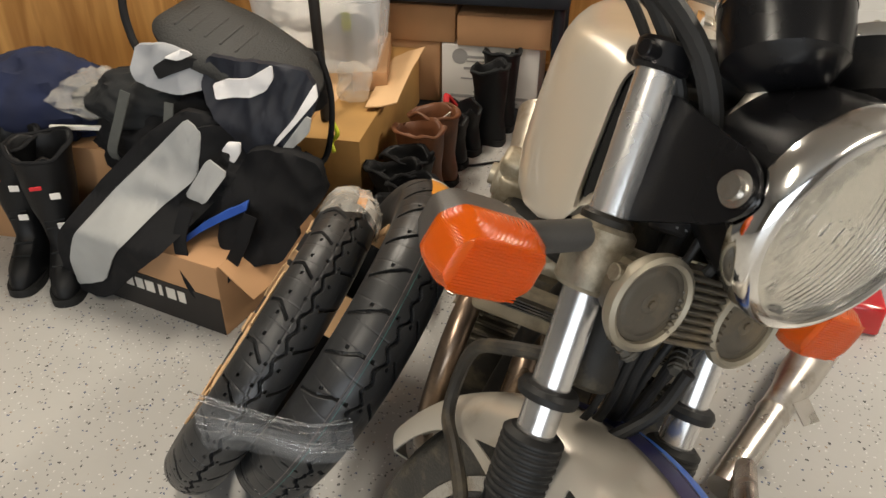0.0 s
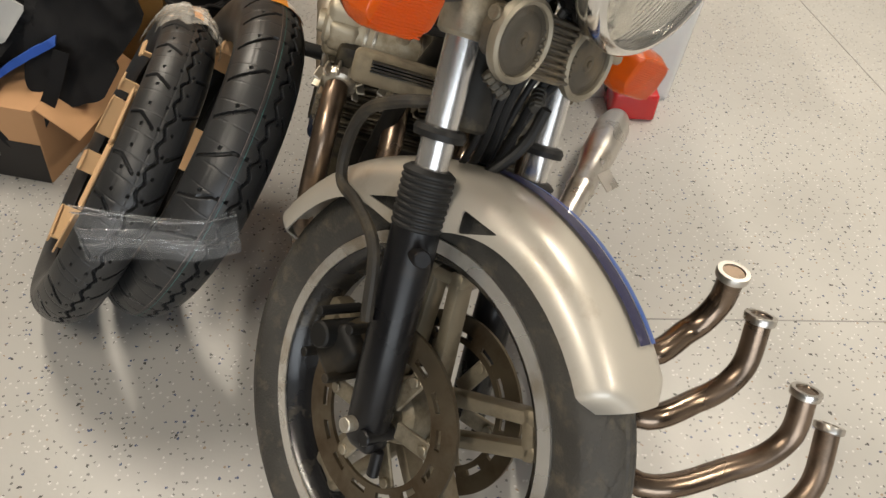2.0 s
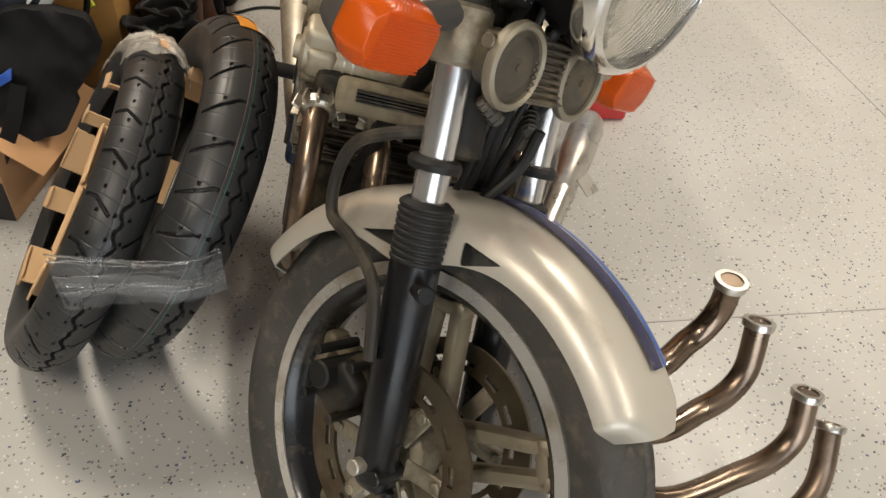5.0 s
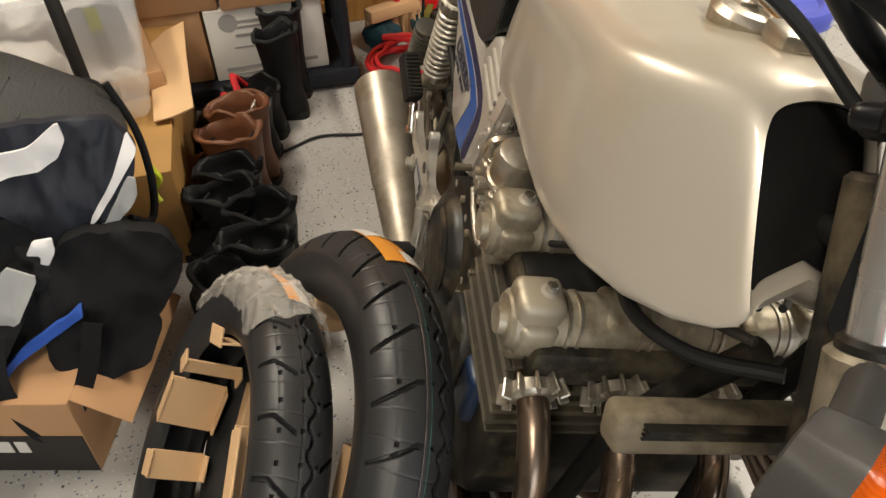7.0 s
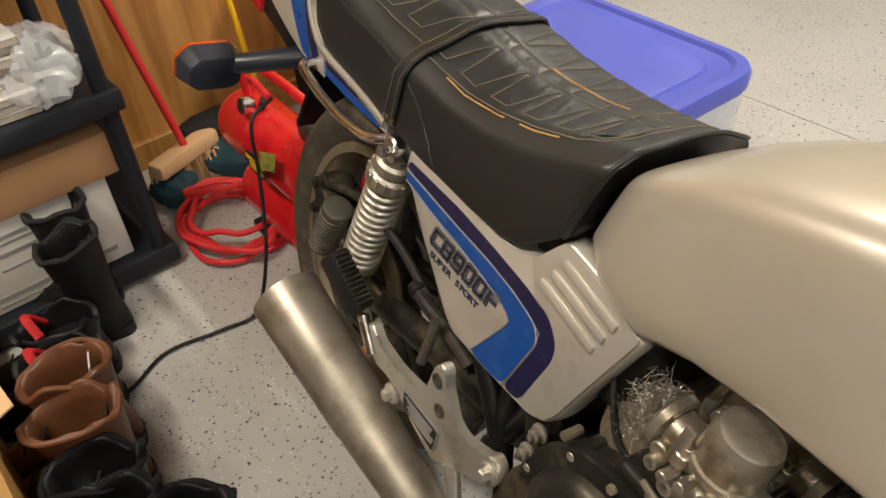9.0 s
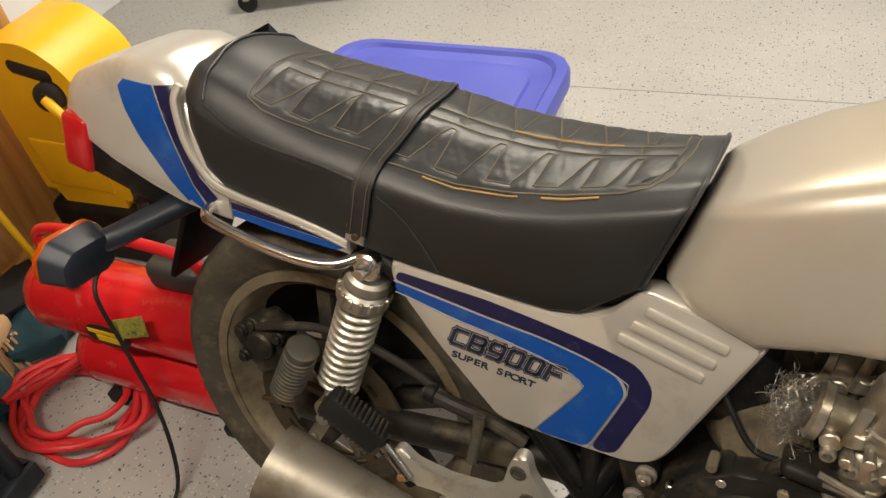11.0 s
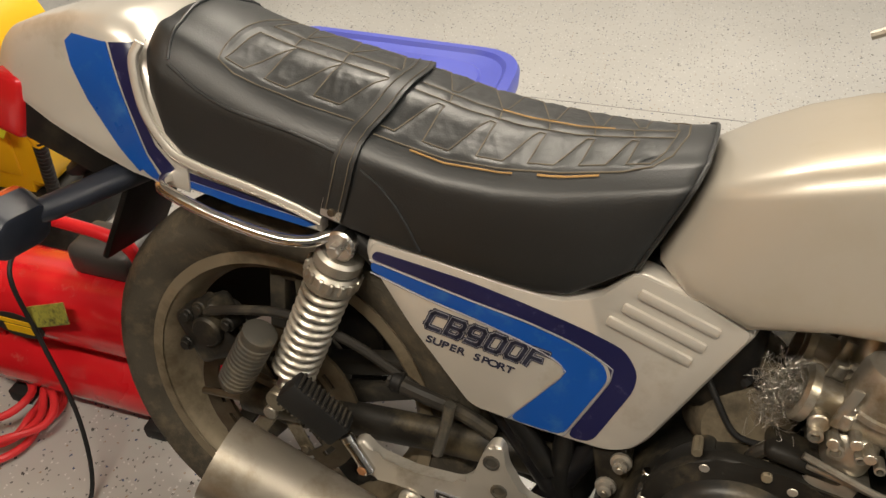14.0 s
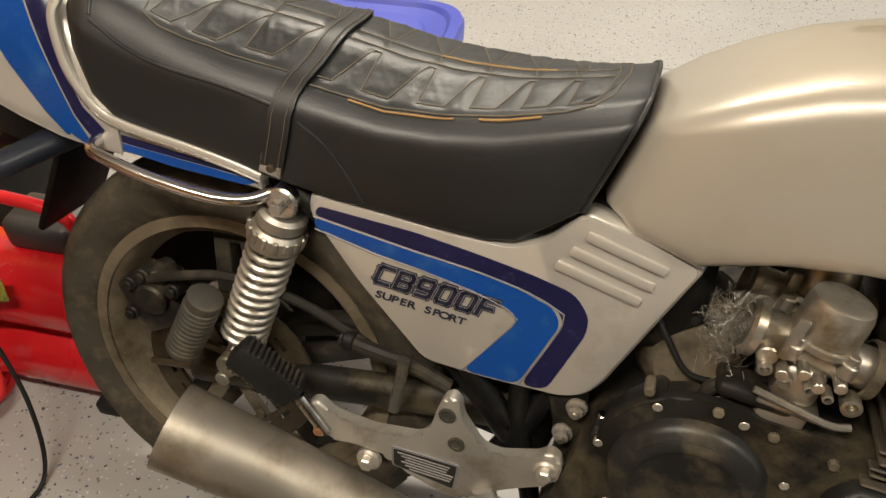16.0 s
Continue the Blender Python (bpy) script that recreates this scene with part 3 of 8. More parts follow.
def tread_tile(a, v, step, depth, dashes, split):
    """Cross grooves from each shoulder, one wavy line off the middle, dots beside it and hairline mould marks."""
    ph = 2 * math.pi * a / step
    wave = split + 0.055 * math.sin(2 * ph) + 0.025 * math.sin(ph + 0.6)
    d = cut_depth(abs(v - wave), 0.022, 0.016) * depth
    lead = 6.5 * max(0.0, -v - 0.2) ** 0.8 if dashes == 1 else 11.0 * max(0.0, v + 0.56)
    f = (a + lead + 0.5 * step) % step - 0.5 * step
    if -0.88 < v < split - (0.34 if dashes == 1 else 0.26):
        d = max(d, cut_depth(abs(f), 0.48, 0.12) * depth)
    g = (a + (13.0 if dashes == 1 else -9.0) * (v - 0.4) + 0.25 * step) % step - 0.5 * step
    if split + 0.22 < v < 0.90:
        d = max(d, cut_depth(abs(g), 0.48, 0.12) * depth)
    h = (a + 0.5 * step) % (step / dashes) - 0.5 * step / dashes
    for vv in (split - 0.17, split + 0.15, -0.46):
        d = max(d, cut_depth(math.hypot(h / 0.62, (v - vv) / 0.030), 0.7, 0.3) * depth * 0.9)
    for vv in (-0.46, -0.05, 0.52):
        d = max(d, cut_depth(abs(v - vv), 0.0, 0.020) * depth * 0.10)
    m = (a + 0.25 * step) % (step / 2) - 0.25 * step
    if v < split:
        d = max(d, cut_depth(abs(m + 2.0 * v), 0.0, 0.30) * depth * 0.10)
    return d


def touring_groove(th, v, step=12.0, depth=0.0095):
    return tread_tile(math.degrees(th), v, step, depth, 1 if step < 13.5 else 2, 0.24 if step < 13.5 else 0.10)


def old_groove(th, v):
    """Worn diamond blocks with cracks."""
    a = math.degrees(th)
    f = abs((a + 22 * abs(v)) % 15 - 7.5)
    g = abs((a - 15 * abs(v)) % 15 - 7.5)
    d = 0.0
    if abs(v) > 0.12:
        d = max(cut_depth(f, 0.45, 0.3), cut_depth(g, 0.3, 0.3)) * 0.0034
    d = max(d, cut_depth(abs(abs(v) - 0.10), 0.02, 0.02) * 0.003)
    return d + 0.0007 * noise.noise((a * 0.7, v * 9, 2.0))


# wheels
REAR_C, FRONT_C = Vector((0, -0.028, 0.345)), Vector((0.082, 0, -0.408))


def wheel(name, c, R, width, rim_r, steer):
    fix = steered if steer else (lambda b: b)
    hub = new(name)
    hub.parent = bike
    t = tyre_mesh(R, width, rim_r, 480, 40, old_groove)
    t.transform(Matrix.Translation(c))
    part("tyre", fix(t), M["tyre_front" if steer else "tyre_old"], hub, "dusty worn black tyre")
    w = width * 0.33
    part("rim", fix(ring_y(c, [(rim_r + 0.003, -w), (rim_r + 0.006, -w - 0.004), (rim_r - 0.012, -w - 0.006), (rim_r - 0.024, -w + 0.004), (rim_r - 0.03, -w * 0.4), (rim_r - 0.036, 0), (rim_r - 0.03, w * 0.4), (rim_r - 0.024, w - 0.004), (rim_r - 0.012, w + 0.006), (rim_r + 0.006, w + 0.004), (rim_r + 0.003, w), (rim_r - 0.01, 0)], 72)), M["rim_black" if steer else "rear_rim"], hub, "black-painted alloy rim" if steer else "dusty bronze alloy rim")
    for s in (-1, 1):
        part("rim_lip", fix(ring_y(c, [(rim_r + 0.0075, s * (w + 0.0045)), (rim_r + 0.0075, s * (w + 0.009)), (rim_r - 0.011, s * (w + 0.0095)), (rim_r - 0.011, s * (w + 0.0065))], 72)), M["rim_lip" if steer else "rear_rim"], hub, "polished rim edge" if steer else "dusty rim edge")
    g = 1.0 if steer else 1.7
    h = lathe([(0.028 * g, -0.055), (0.042 * g, -0.045), (0.05 * g, -0.02), (0.05 * g, 0.02), (0.042 * g, 0.045), (0.028 * g, 0.055)], Matrix.Translation(c) @ Matrix.Rotation(radians(90), 4, "X"), 32)
    part("hub", fix(h), M["engine_alloy" if steer else "rear_spoke"], hub)
    for k in range(5):
        a = 2 * math.pi * k / 5 + 0.35
        b = None
        for s in (-1, 1):
            q = Matrix.Translation(c) @ Matrix.Rotation(-a, 4, "Y")
            m = q @ Matrix.Translation(((0.045 + rim_r - 0.033) / 2, 0, s * 0.026)) @ Matrix.Rotation(radians(s * 3), 4, "Y")
            b = rbox(rim_r - 0.075, 0.036, 0.020 if steer else 0.030, m, 0.006, 2, bm=b)
        b = rbox(0.022, 0.036, 0.072, Matrix.Translation(c) @ Matrix.Rotation(-a, 4, "Y") @ Matrix.Translation((rim_r - 0.045, 0, 0)), 0.008, 2, bm=b)
        part("spoke", fix(b), M["rim" if steer else "rear_spoke"], hub)
    return hub


def disc(c, y, R, r, steer, parent, holes=14):
    """A slotted brake disc with its carrier arms."""
    fix = steered if steer else (lambda b: b)
    cc = Vector(c) + Vector((0, y, 0))
    out = r + 0.40 * (R - r)
    b = put_in(None, ring_y(cc, [(R, -0.003), (R, 0.003), (out, 0.003), (out, -0.003)], 72))
    b = put_in(b, ring_y(cc, [(out - 0.009, -0.003), (out - 0.009, 0.003), (r, 0.003), (r, -0.003)], 72))
    for k in range(holes):
        q = Matrix.Translation(cc) @ Matrix.Rotation(2 * math.pi * k / holes, 4, "Y")
        b = rbox(0.011, 0.0058, 0.022, q @ Matrix.Translation((out - 0.0045, 0, 0)), 0, bm=b)
    d = part("brake_disc", fix(b), M["disc"], parent, "rust-tinted slotted brake disc")
    for k in range(6):
        q = Matrix.Translation(cc) @ Matrix.Rotation(2 * math.pi * k / 6, 4, "Y")
        part("carrier_arm", fix(rbox(r - 0.035, 0.006, 0.026, q @ Matrix.Translation(((r + 0.035) / 2, 0, 0)), 0.002, 1)), M["engine_alloy"], d)
        part("rivet", fix(rod(cc + (q.to_3x3() @ Vector((r - 0.008, -0.008, 0))), cc + (q.to_3x3() @ Vector((r - 0.008, 0.008, 0))), 0.008, 10)), M["engine_alloy"], d)


fw = wheel("front_wheel", FRONT_C, 0.348, 0.105, 0.255, True)
rw = wheel("rear_wheel", REAR_C, 0.345, 0.128, 0.252, False)
for s in (-1, 1):
    disc(FRONT_C, s * 0.072, 0.142, 0.098, True, fw)
disc(REAR_C, -0.068, 0.145, 0.100, False, rw)

# fork
for s in (-1, 1):
    v = 0.113 * s
    u = 0.075
    leg = new("fork_leg")
    leg.parent = bike
    part("stanchion", forked(rod((u, v, -0.13), (u, v, 0.350), 0.0215, 28, bev=0.06)), M["fork_chrome"], leg, "bright chrome fork tube")
    part("slider", forked(lathe([(0.024, -0.44), (0.030, -0.43), (0.0315, -0.30), (0.0325, -0.15), (0.0325, -0.10), (0.026, -0.098)], Matrix.Translation((u, v, 0)), 28)), M["black_metal"], leg, "black painted fork slider")
    prof = []
    for k in range(9):
        z = -0.125 + 0.0085 * k
        prof += [(0.0325, z), (0.0345, z + 0.002), (0.0345, z + 0.005), (0.0325, z + 0.007)]
    part("dust_boot", forked(lathe([(0.03, -0.13)] + prof + [(0.027, -0.046), (0.022, -0.046)], Matrix.Translation((u, v, 0)), 32)), M["rubber"], leg, "ribbed black rubber fork boot")
    part("rubber_ring", forked(lathe([(0.022, -0.009), (0.0325, -0.008), (0.034, 0.0), (0.031, 0.006), (0.022, 0.008)], Matrix.Translation((u, v, 0)), 28)), M["rubber"], leg)
    b = rod((u + 0.012, v - 0.012 * 1, -0.155), (u + 0.045, v - 0.03, -0.150), 0.009, 14)
    b = rod((u + 0.038, v - 0.026, -0.1512), (u + 0.052, v - 0.034, -0.149), 0.012, 14, bm=b)
    part("stub_bolt", forked(b), M["black_metal"], leg)
    b = rbox(0.05, 0.045, 0.05, Matrix.Translation((u + 0.005, v, -0.425)), 0.014, 3)
    b = rod((u + 0.02, v - 0.028, -0.42), (u + 0.02, v + 0.028, -0.42), 0.012, 14, bm=b)
    b = rod((u + 0.03, v, -0.48), (u + 0.03, v, -0.44), 0.009, 12, bm=b)
    part("axle_clamp", forked(b), M["black_metal"], leg)
part("axle", steered(rod((0.082, -0.14, -0.408), (0.082, 0.14, -0.408), 0.011, 16)), M["alloy"], fw)

# calipers of the front brake
for s in (-1, 1):
    b = rbox(0.058, 0.056, 0.080, Matrix.Translation((-0.012, 0.072 * s, -0.350)) @ Matrix.Rotation(radians(35), 4, "Y"), 0.014, 3)
    b = rod((-0.03, 0.074 * s - 0.045, -0.33), (-0.03, 0.074 * s + 0.045, -0.33), 0.02, 18, bm=b)
    for q in ((-0.045, -0.30), (0.0, -0.385), (0.02, -0.30), (-0.055, -0.37)):
        b = rod((q[0], 0.074 * s - 0.04, q[1]), (q[0], 0.074 * s + 0.04, q[1]), 0.0075, 10, bm=b)
    part("front_caliper", steered(b), M["dull_black"], bike, "grimy black brake caliper")


# front mudguard: a trough over the wheel, with side panels and cut vents
VENTS = [[(0.134, -0.082), (0.192, -0.095), (0.138, -0.113)], [(0.042, -0.098), (-0.032, -0.120), (0.032, -0.124)]]


def inside(p, tri):
    s = [(tri[i - 1][0] - p[0]) * (tri[i][1] - p[1]) - (tri[i][0] - p[0]) * (tri[i - 1][1] - p[1]) for i in range(len(tri))]
    return all(q > 0 for q in s) or all(q < 0 for q in s)


def mudguard():
    b = bmesh.new()
    rings = []
    a0, a1, n, k = radians(29), radians(152), 110, 40
    for i in range(n + 1):
        a = a0 + (a1 - a0) * i / n
        e = i / n
        r = 0.376 - 0.008 * math.sin(e * math.pi)
        wide = 0.082 + 0.020 * math.exp(-((e - 0.52) / 0.2) ** 2)
        drop = 0.048 + 0.05 * math.exp(-((e - 0.55) / 0.15) ** 2)
        tip = min(1.0, min(e, 1 - e) * 14 + 0.55)
        ring = []
        for j in range(k + 1):
            v = -1 + 2 * j / k
            y = wide * tip * math.sin(v * radians(90)) ** 1
            z = r - drop * (1 - math.cos(v * radians(90))) ** 1.6
            ring.append((0.082 + z * math.cos(a), y, -0.408 + z * math.sin(a)))
        rings.append(ring)
    made = [[b.verts.new(p) for p in r] for r in rings]
    for i in range(n):
        for j in range(k):
            b.faces.new((made[i][j], made[i][j + 1], made[i + 1][j + 1], made[i + 1][j]))
    for vent in VENTS:
        x0, x1 = min(p[0] for p in vent) - 0.01, max(p[0] for p in vent) + 0.01
        z0, z1 = min(p[1] for p in vent) - 0.01, max(p[1] for p in vent) + 0.01

        def near(f):
            c = f.calc_center_median()
            return abs(c.y) > 0.05 and x0 < c.x < x1 and z0 < c.z < z1

        vent = round_poly(vent, 0.005, 3)
        for p, q in zip(vent, vent[1:] + vent[:1]):
            fs = [f for f in b.faces if near(f)]
            ge = list({e for f in fs for e in f.edges})
            gv = list({v for f in fs for v in f.verts})
            d = Vector((q[0] - p[0], 0, q[1] - p[1])).normalized()
            bmesh.ops.bisect_plane(b, geom=fs + ge + gv, dist=1e-5, plane_co=(p[0], 0, p[1]), plane_no=(d.z, 0, -d.x))
        dead = [f for f in b.faces if near(f) and inside((f.calc_center_median().x, f.calc_center_median().z), vent)]
        bmesh.ops.delete(b, geom=dead, context="FACES")
    bmesh.ops.solidify(b, geom=b.faces[:], thickness=0.003)
    return b


guard = part("front_mudguard", steered(mudguard()), M["fender_paint"], bike, "silver front mudguard with violet-blue stripes", ang=50)


def guard_strip(v0, v1, e0, e1, lift):
    """A thin strip lying on the mudguard's crown."""
    b = bmesh.new()
    a0, a1, n = radians(29), radians(152), 30
    rows = []
    for i in range(n + 1):
        e = e0 + (e1 - e0) * i / n
        a = a0 + (a1 - a0) * e
        r = 0.376 - 0.008 * math.sin(e * math.pi)
        wide = 0.082 + 0.020 * math.exp(-((e - 0.52) / 0.2) ** 2)
        drop = 0.048 + 0.05 * math.exp(-((e - 0.55) / 0.15) ** 2)
        row = []
        for j in range(5):
            v = v0 + (v1 - v0) * j / 4
            y = wide * math.sin(v * radians(90))
            z = r + lift - drop * (1 - math.cos(v * radians(90))) ** 1.6
            row.append(b.verts.new((0.082 + z * math.cos(a), y, -0.408 + z * math.sin(a))))
        rows.append(row)
    for i in range(n):
        for j in range(4):
            b.faces.new((rows[i][j], rows[i][j + 1], rows[i + 1][j + 1], rows[i + 1][j]))
    return steered(b)


part("stripe", guard_strip(0.02, 0.24, 0.09, 0.62, 0.0042), M["violet"], guard, "violet stripe", flip=False)
part("stripe", guard_strip(0.27, 0.44, 0.09, 0.62, 0.0042), M["blue"], guard, "blue stripe", flip=False)

# clamps, horns, headlight
b = rbox(0.065, 0.24, 0.034, Matrix.Translation((0.078, 0, 0.152)), 0.012, 3)
for s in (-1, 1):
    b = rod((0.075, 0.113 * s, 0.115), (0.075, 0.113 * s, 0.185), 0.034, 26, bm=b)
    b = rbox(0.05, 0.04, 0.04, Matrix.Translation((0.12, 0.113 * s - 0.02 * s, 0.145)), 0.008, 2, bm=b)
    b = rod((0.135, 0.113 * s + 0.03, 0.15), (0.135, 0.113 * s - 0.03, 0.15), 0.009, 12, bm=b)
part("lower_clamp", forked(b), M["engine_alloy"], bike, "dusty alloy fork clamp")
b = rbox(0.06, 0.24, 0.022, Matrix.Translation((0.055, 0, 0.352)), 0.012, 3)
for s in (-1, 1):
    b = rod((0.075, 0.113 * s, 0.338), (0.075, 0.113 * s, 0.368), 0.028, 24, bm=b)
    b = rod((0.085, 0.150 * s, 0.352), (0.085, 0.13 * s, 0.352), 0.009, 12, bm=b)
part("upper_clamp", forked(b), M["black_metal"], bike, "black upper fork clamp")
for v, y0 in ((-0.105, 0), (0.045, 0)):
    m = Matrix.Translation((0.155, v, 0.130)) @ Matrix.Rotation(radians(96), 4, "Y") @ Matrix.Scale(0.93, 4) @ Matrix.Rotation(radians(0), 4, "X")
    h = part("horn", steered(lathe([(0.02, -0.05), (0.034, -0.045), (0.036, -0.02), (0.052, -0.014), (0.052, -0.004), (0.040, -0.002), (0.001, -0.002)], m, 40)), M["horn_face"], bike, "round dusty horn with a pale ring")
    part("ring", steered(lathe([(0.053, -0.012), (0.056, -0.006), (0.055, 0.002), (0.050, 0.005), (0.0455, 0.002), (0.0445, -0.006), (0.05, -0.012)], m, 48, closed=True)), M["horn_rim"], h)
    b = lathe([(0.044, -0.0045), (0.034, -0.0005), (0.033, 0.0), (0.020, 0.001), (0.012, -0.001), (0.010, 0.0), (0.001, 0.0)], m, 40)
    part("diaphragm", steered(b), M["horn_face"], h)
    part("bolt", steered(lathe([(0.005, -0.002), (0.005, 0.003), (0.001, 0.004)], m, 8)), M["horn_face"], h)
fc = part("finned_cover", steered(rbox(0.04, 0.08, 0.08, Matrix.Translation((0.128, -0.028, 0.132)), 0.004, 1)), M["engine_alloy"], bike, "dusty finned alloy cover")
for k in range(9):
    part("fin", steered(rbox(0.046, 0.085, 0.0055, Matrix.Translation((0.133, -0.028, 0.098 + 0.0085 * k)), 0.002, 1)), M["horn_face"], fc)

HL = Matrix.Translation((0.222, 0, 0.262)) @ Matrix.Rotation(radians(90 + 18), 4, "Y") @ Matrix.Scale(1.08, 4)
light = part("headlight", steered(lathe([(0.03, -0.125), (0.06, -0.118), (0.088, -0.085), (0.100, -0.04), (0.103, 0.0), (0.101, 0.012), (0.09, 0.012)], HL, 56)), M["black_metal"], bike, "round headlight with black shell and chrome rim")
part("rim", steered(lathe([(0.1035, -0.006), (0.1075, -0.004), (0.109, 0.006), (0.107, 0.02), (0.101, 0.027), (0.094, 0.029), (0.0915, 0.025), (0.091, 0.016), (0.095, 0.0)], HL, 64, closed=True)), M["chrome"], light, "chrome headlight rim")
part("reflector", steered(lathe([(0.093, 0.012), (0.085, -0.018), (0.068, -0.048), (0.045, -0.068), (0.02, -0.078), (0.001, -0.08)], HL, 48)), M["chrome"], light)
LENS = bpy.data.materials.new("fluted_glass")
LENS.use_nodes = True
ln, ll = LENS.node_tree.nodes, LENS.node_tree.links
lb = ln["Principled BSDF"]
lb.inputs["Base Color"].default_value, lb.inputs["Roughness"].default_value = (0.95, 0.94, 0.90, 1), 0.04
lb.inputs["Transmission Weight"].default_value, lb.inputs["IOR"].default_value = 0.96, 1.45


def fluted_lens(n=34, seg=150, pitch=0.0068):
    """A domed glass disc, smooth outside, with upright flutes on its inner face."""
    def dome(r):
        return 0.0445 - 0.0245 * (r / 0.0925) ** 2.2
    outer, inner = [], []
    for i in range(n + 1):
        r = max(0.0925 * i / n, 0.0008)
        ring = [(r * math.cos(2 * math.pi * j / seg), r * math.sin(2 * math.pi * j / seg)) for j in range(seg)]
        edge = min(1.0, (n - i) / 2)
        outer.append([(x, y, dome(r)) for x, y in ring])
        inner.append([(x, y, dome(r) - 0.0020 - edge * 0.0016 * abs(math.sin(math.pi * y / pitch))) for x, y in ring])
    b = loft(inner + outer[::-1])
    b.transform(HL)
    return b


part("lens", steered(fluted_lens()), LENS, light, "fluted clear glass lens", ang=40)
for s in (-1, 1):
    ear = round_poly([(0.045, 0.185), (0.065, 0.315), (0.10, 0.325), (0.222, 0.285), (0.238, 0.25), (0.21, 0.225), (0.10, 0.195)], 0.018)
    q = Matrix.Translation((0, 0.122 * s + 0.003, 0)) @ Matrix.Rotation(radians(90), 4, "X")
    e = part("headlight_bracket", steered(prism(ear, 0.006, q, 0.0015)), M["black_metal"], bike, "black headlight bracket with a rusty edge")
    bb = lathe([(0.001, 0), (0.016, 0), (0.017, 0.002), (0.017, 0.004), (0.0115, 0.005), (0.0115, 0.013), (0.001, 0.0135)], Matrix.Translation((0.212, 0.122 * s + 0.003 * s, 0.257)) @ Matrix.Rotation(radians(-90 * s), 4, "X"), 24)
    part("bolt", steered(bb), M["bright_alloy"], e, "hexagonal alloy bolt")
    sleeve = rod((0.075, 0.113 * s, 0.168), (0.075, 0.113 * s, 0.196), 0.0275, 24)
    part("bracket_sleeve", forked(sleeve), M["engine_black"], bike)


def indicator(name, m, parent, housing, label, deep=1.0):
    """A hexagonal lamp housing with an amber lens at its outer end; local z points along the beam."""
    outline = [(-0.060, -0.018), (-0.036, -0.040), (0.036, -0.040), (0.060, -0.018), (0.056, 0.026), (0.036, 0.038), (-0.040, 0.038), (-0.060, 0.022)]
    o = round_poly(outline, 0.008, 3)
    back = loft([[(x * k, y * k, z) for x, y in o] for k, z in ((0.70, -0.044), (0.80, -0.042), (0.97, -0.010), (1.0, -0.002))])
    back.transform(m)
    body = part(name, back, housing, parent, label)
    lens = loft([[(x * k, y * k, z) for x, y in o] for k, z in ((1.0, -0.002), (1.02, 0.004 * deep), (1.0, 0.02 * deep), (0.86, 0.038 * deep), (0.80, 0.040 * deep))])
    lens.transform(m)
    part("lens", lens, M["amber"], body, "amber ribbed lens")
    bowl = loft([[(x * k, y * k, z) for x, y in o] for k, z in ((0.95, 0.003 * deep), (0.90, 0.006 * deep), (0.55, 0.004 * deep))])
    bowl.transform(m)
    part("reflector", bowl, M["label_white"], body)
    b = None
    for j in range(17):
        y = -0.029 + 0.00362 * j
        b = rbox(0.080, 0.0020, 0.0022, m @ Matrix.Translation((0, y, 0.0400 * deep)), 0.0006, 1, bm=b)
    part("lens_ribs", b, M["amber"], body)
    return body


for s, (u, v, h) in ((-1, (0.105, -0.283, 0.137)), (1, (0.112, 0.222, 0.148))):
    q = ST @ Matrix.Translation((u, v, h)) @ Matrix.Rotation(radians(90 + 20), 4, "Y") @ Matrix.Rotation(radians(90), 4, "Z") @ Matrix.Scale(0.93, 4)
    body = indicator("front_indicator", q, bike, M["grey_plastic"], "amber front turn signal with a grey housing")
    part("stalk", steered(rod((0.085, 0.11 * s, 0.18), (u - 0.015, v - 0.045 * s, 0.148), 0.0165, 18)), M["grey_plastic"], body)

# tank
MID = -0.024


def shell(sections, n):
    """Rings from (x, shear, points) where points are the right half of a section, (y, z) from bottom to top."""
    rings = []
    for x, sh, pts in sections:
        zm = 0.5 * (pts[0][1] + pts[-1][1])
        sp = smooth([(p[0], p[1], 0) for p in pts], n)
        half = [(q.x, q.y) for q in sp]
        w = max(y for y, _ in half)
        c = MID
        k = (w + c) / w
        full = [(x + sh * (z - zm), c - y * k, z) for y, z in half] + [(x + sh * (z - zm), c + y * k, z) for y, z in half[-2:0:-1]]
        rings.append(full)
    return rings


def tank_section(x, sh, zb, zt, w, wb=0.9, f=0.0):
    """Half a section: f = 0 has a sloped facet over a shoulder crease, f = 1 is boxy."""
    h = zt - zb
    slope = [(1.0, 0.35), (0.992, 0.60), (0.972, 0.745), (0.93, 0.83), (0.84, 0.892), (0.62, 0.945), (0.38, 0.980), (0.15, 0.998)]
    boxy = [(1.0, 0.35), (0.995, 0.62), (0.985, 0.76), (0.965, 0.85), (0.88, 0.935), (0.72, 0.975), (0.45, 0.993), (0.2, 1.0)]
    pts = [(w * (a * (1 - f) + c * f), zb + h * (b * (1 - f) + d * f)) for (a, b), (c, d) in zip(slope, boxy)]
    return (x, sh, [(0.0, zb + 0.03), (w * wb * 0.8, zb + 0.012), (w * wb, zb + 0.002), (w * 0.985, zb + 0.10 * h)] + pts + [(0.0, zt)])


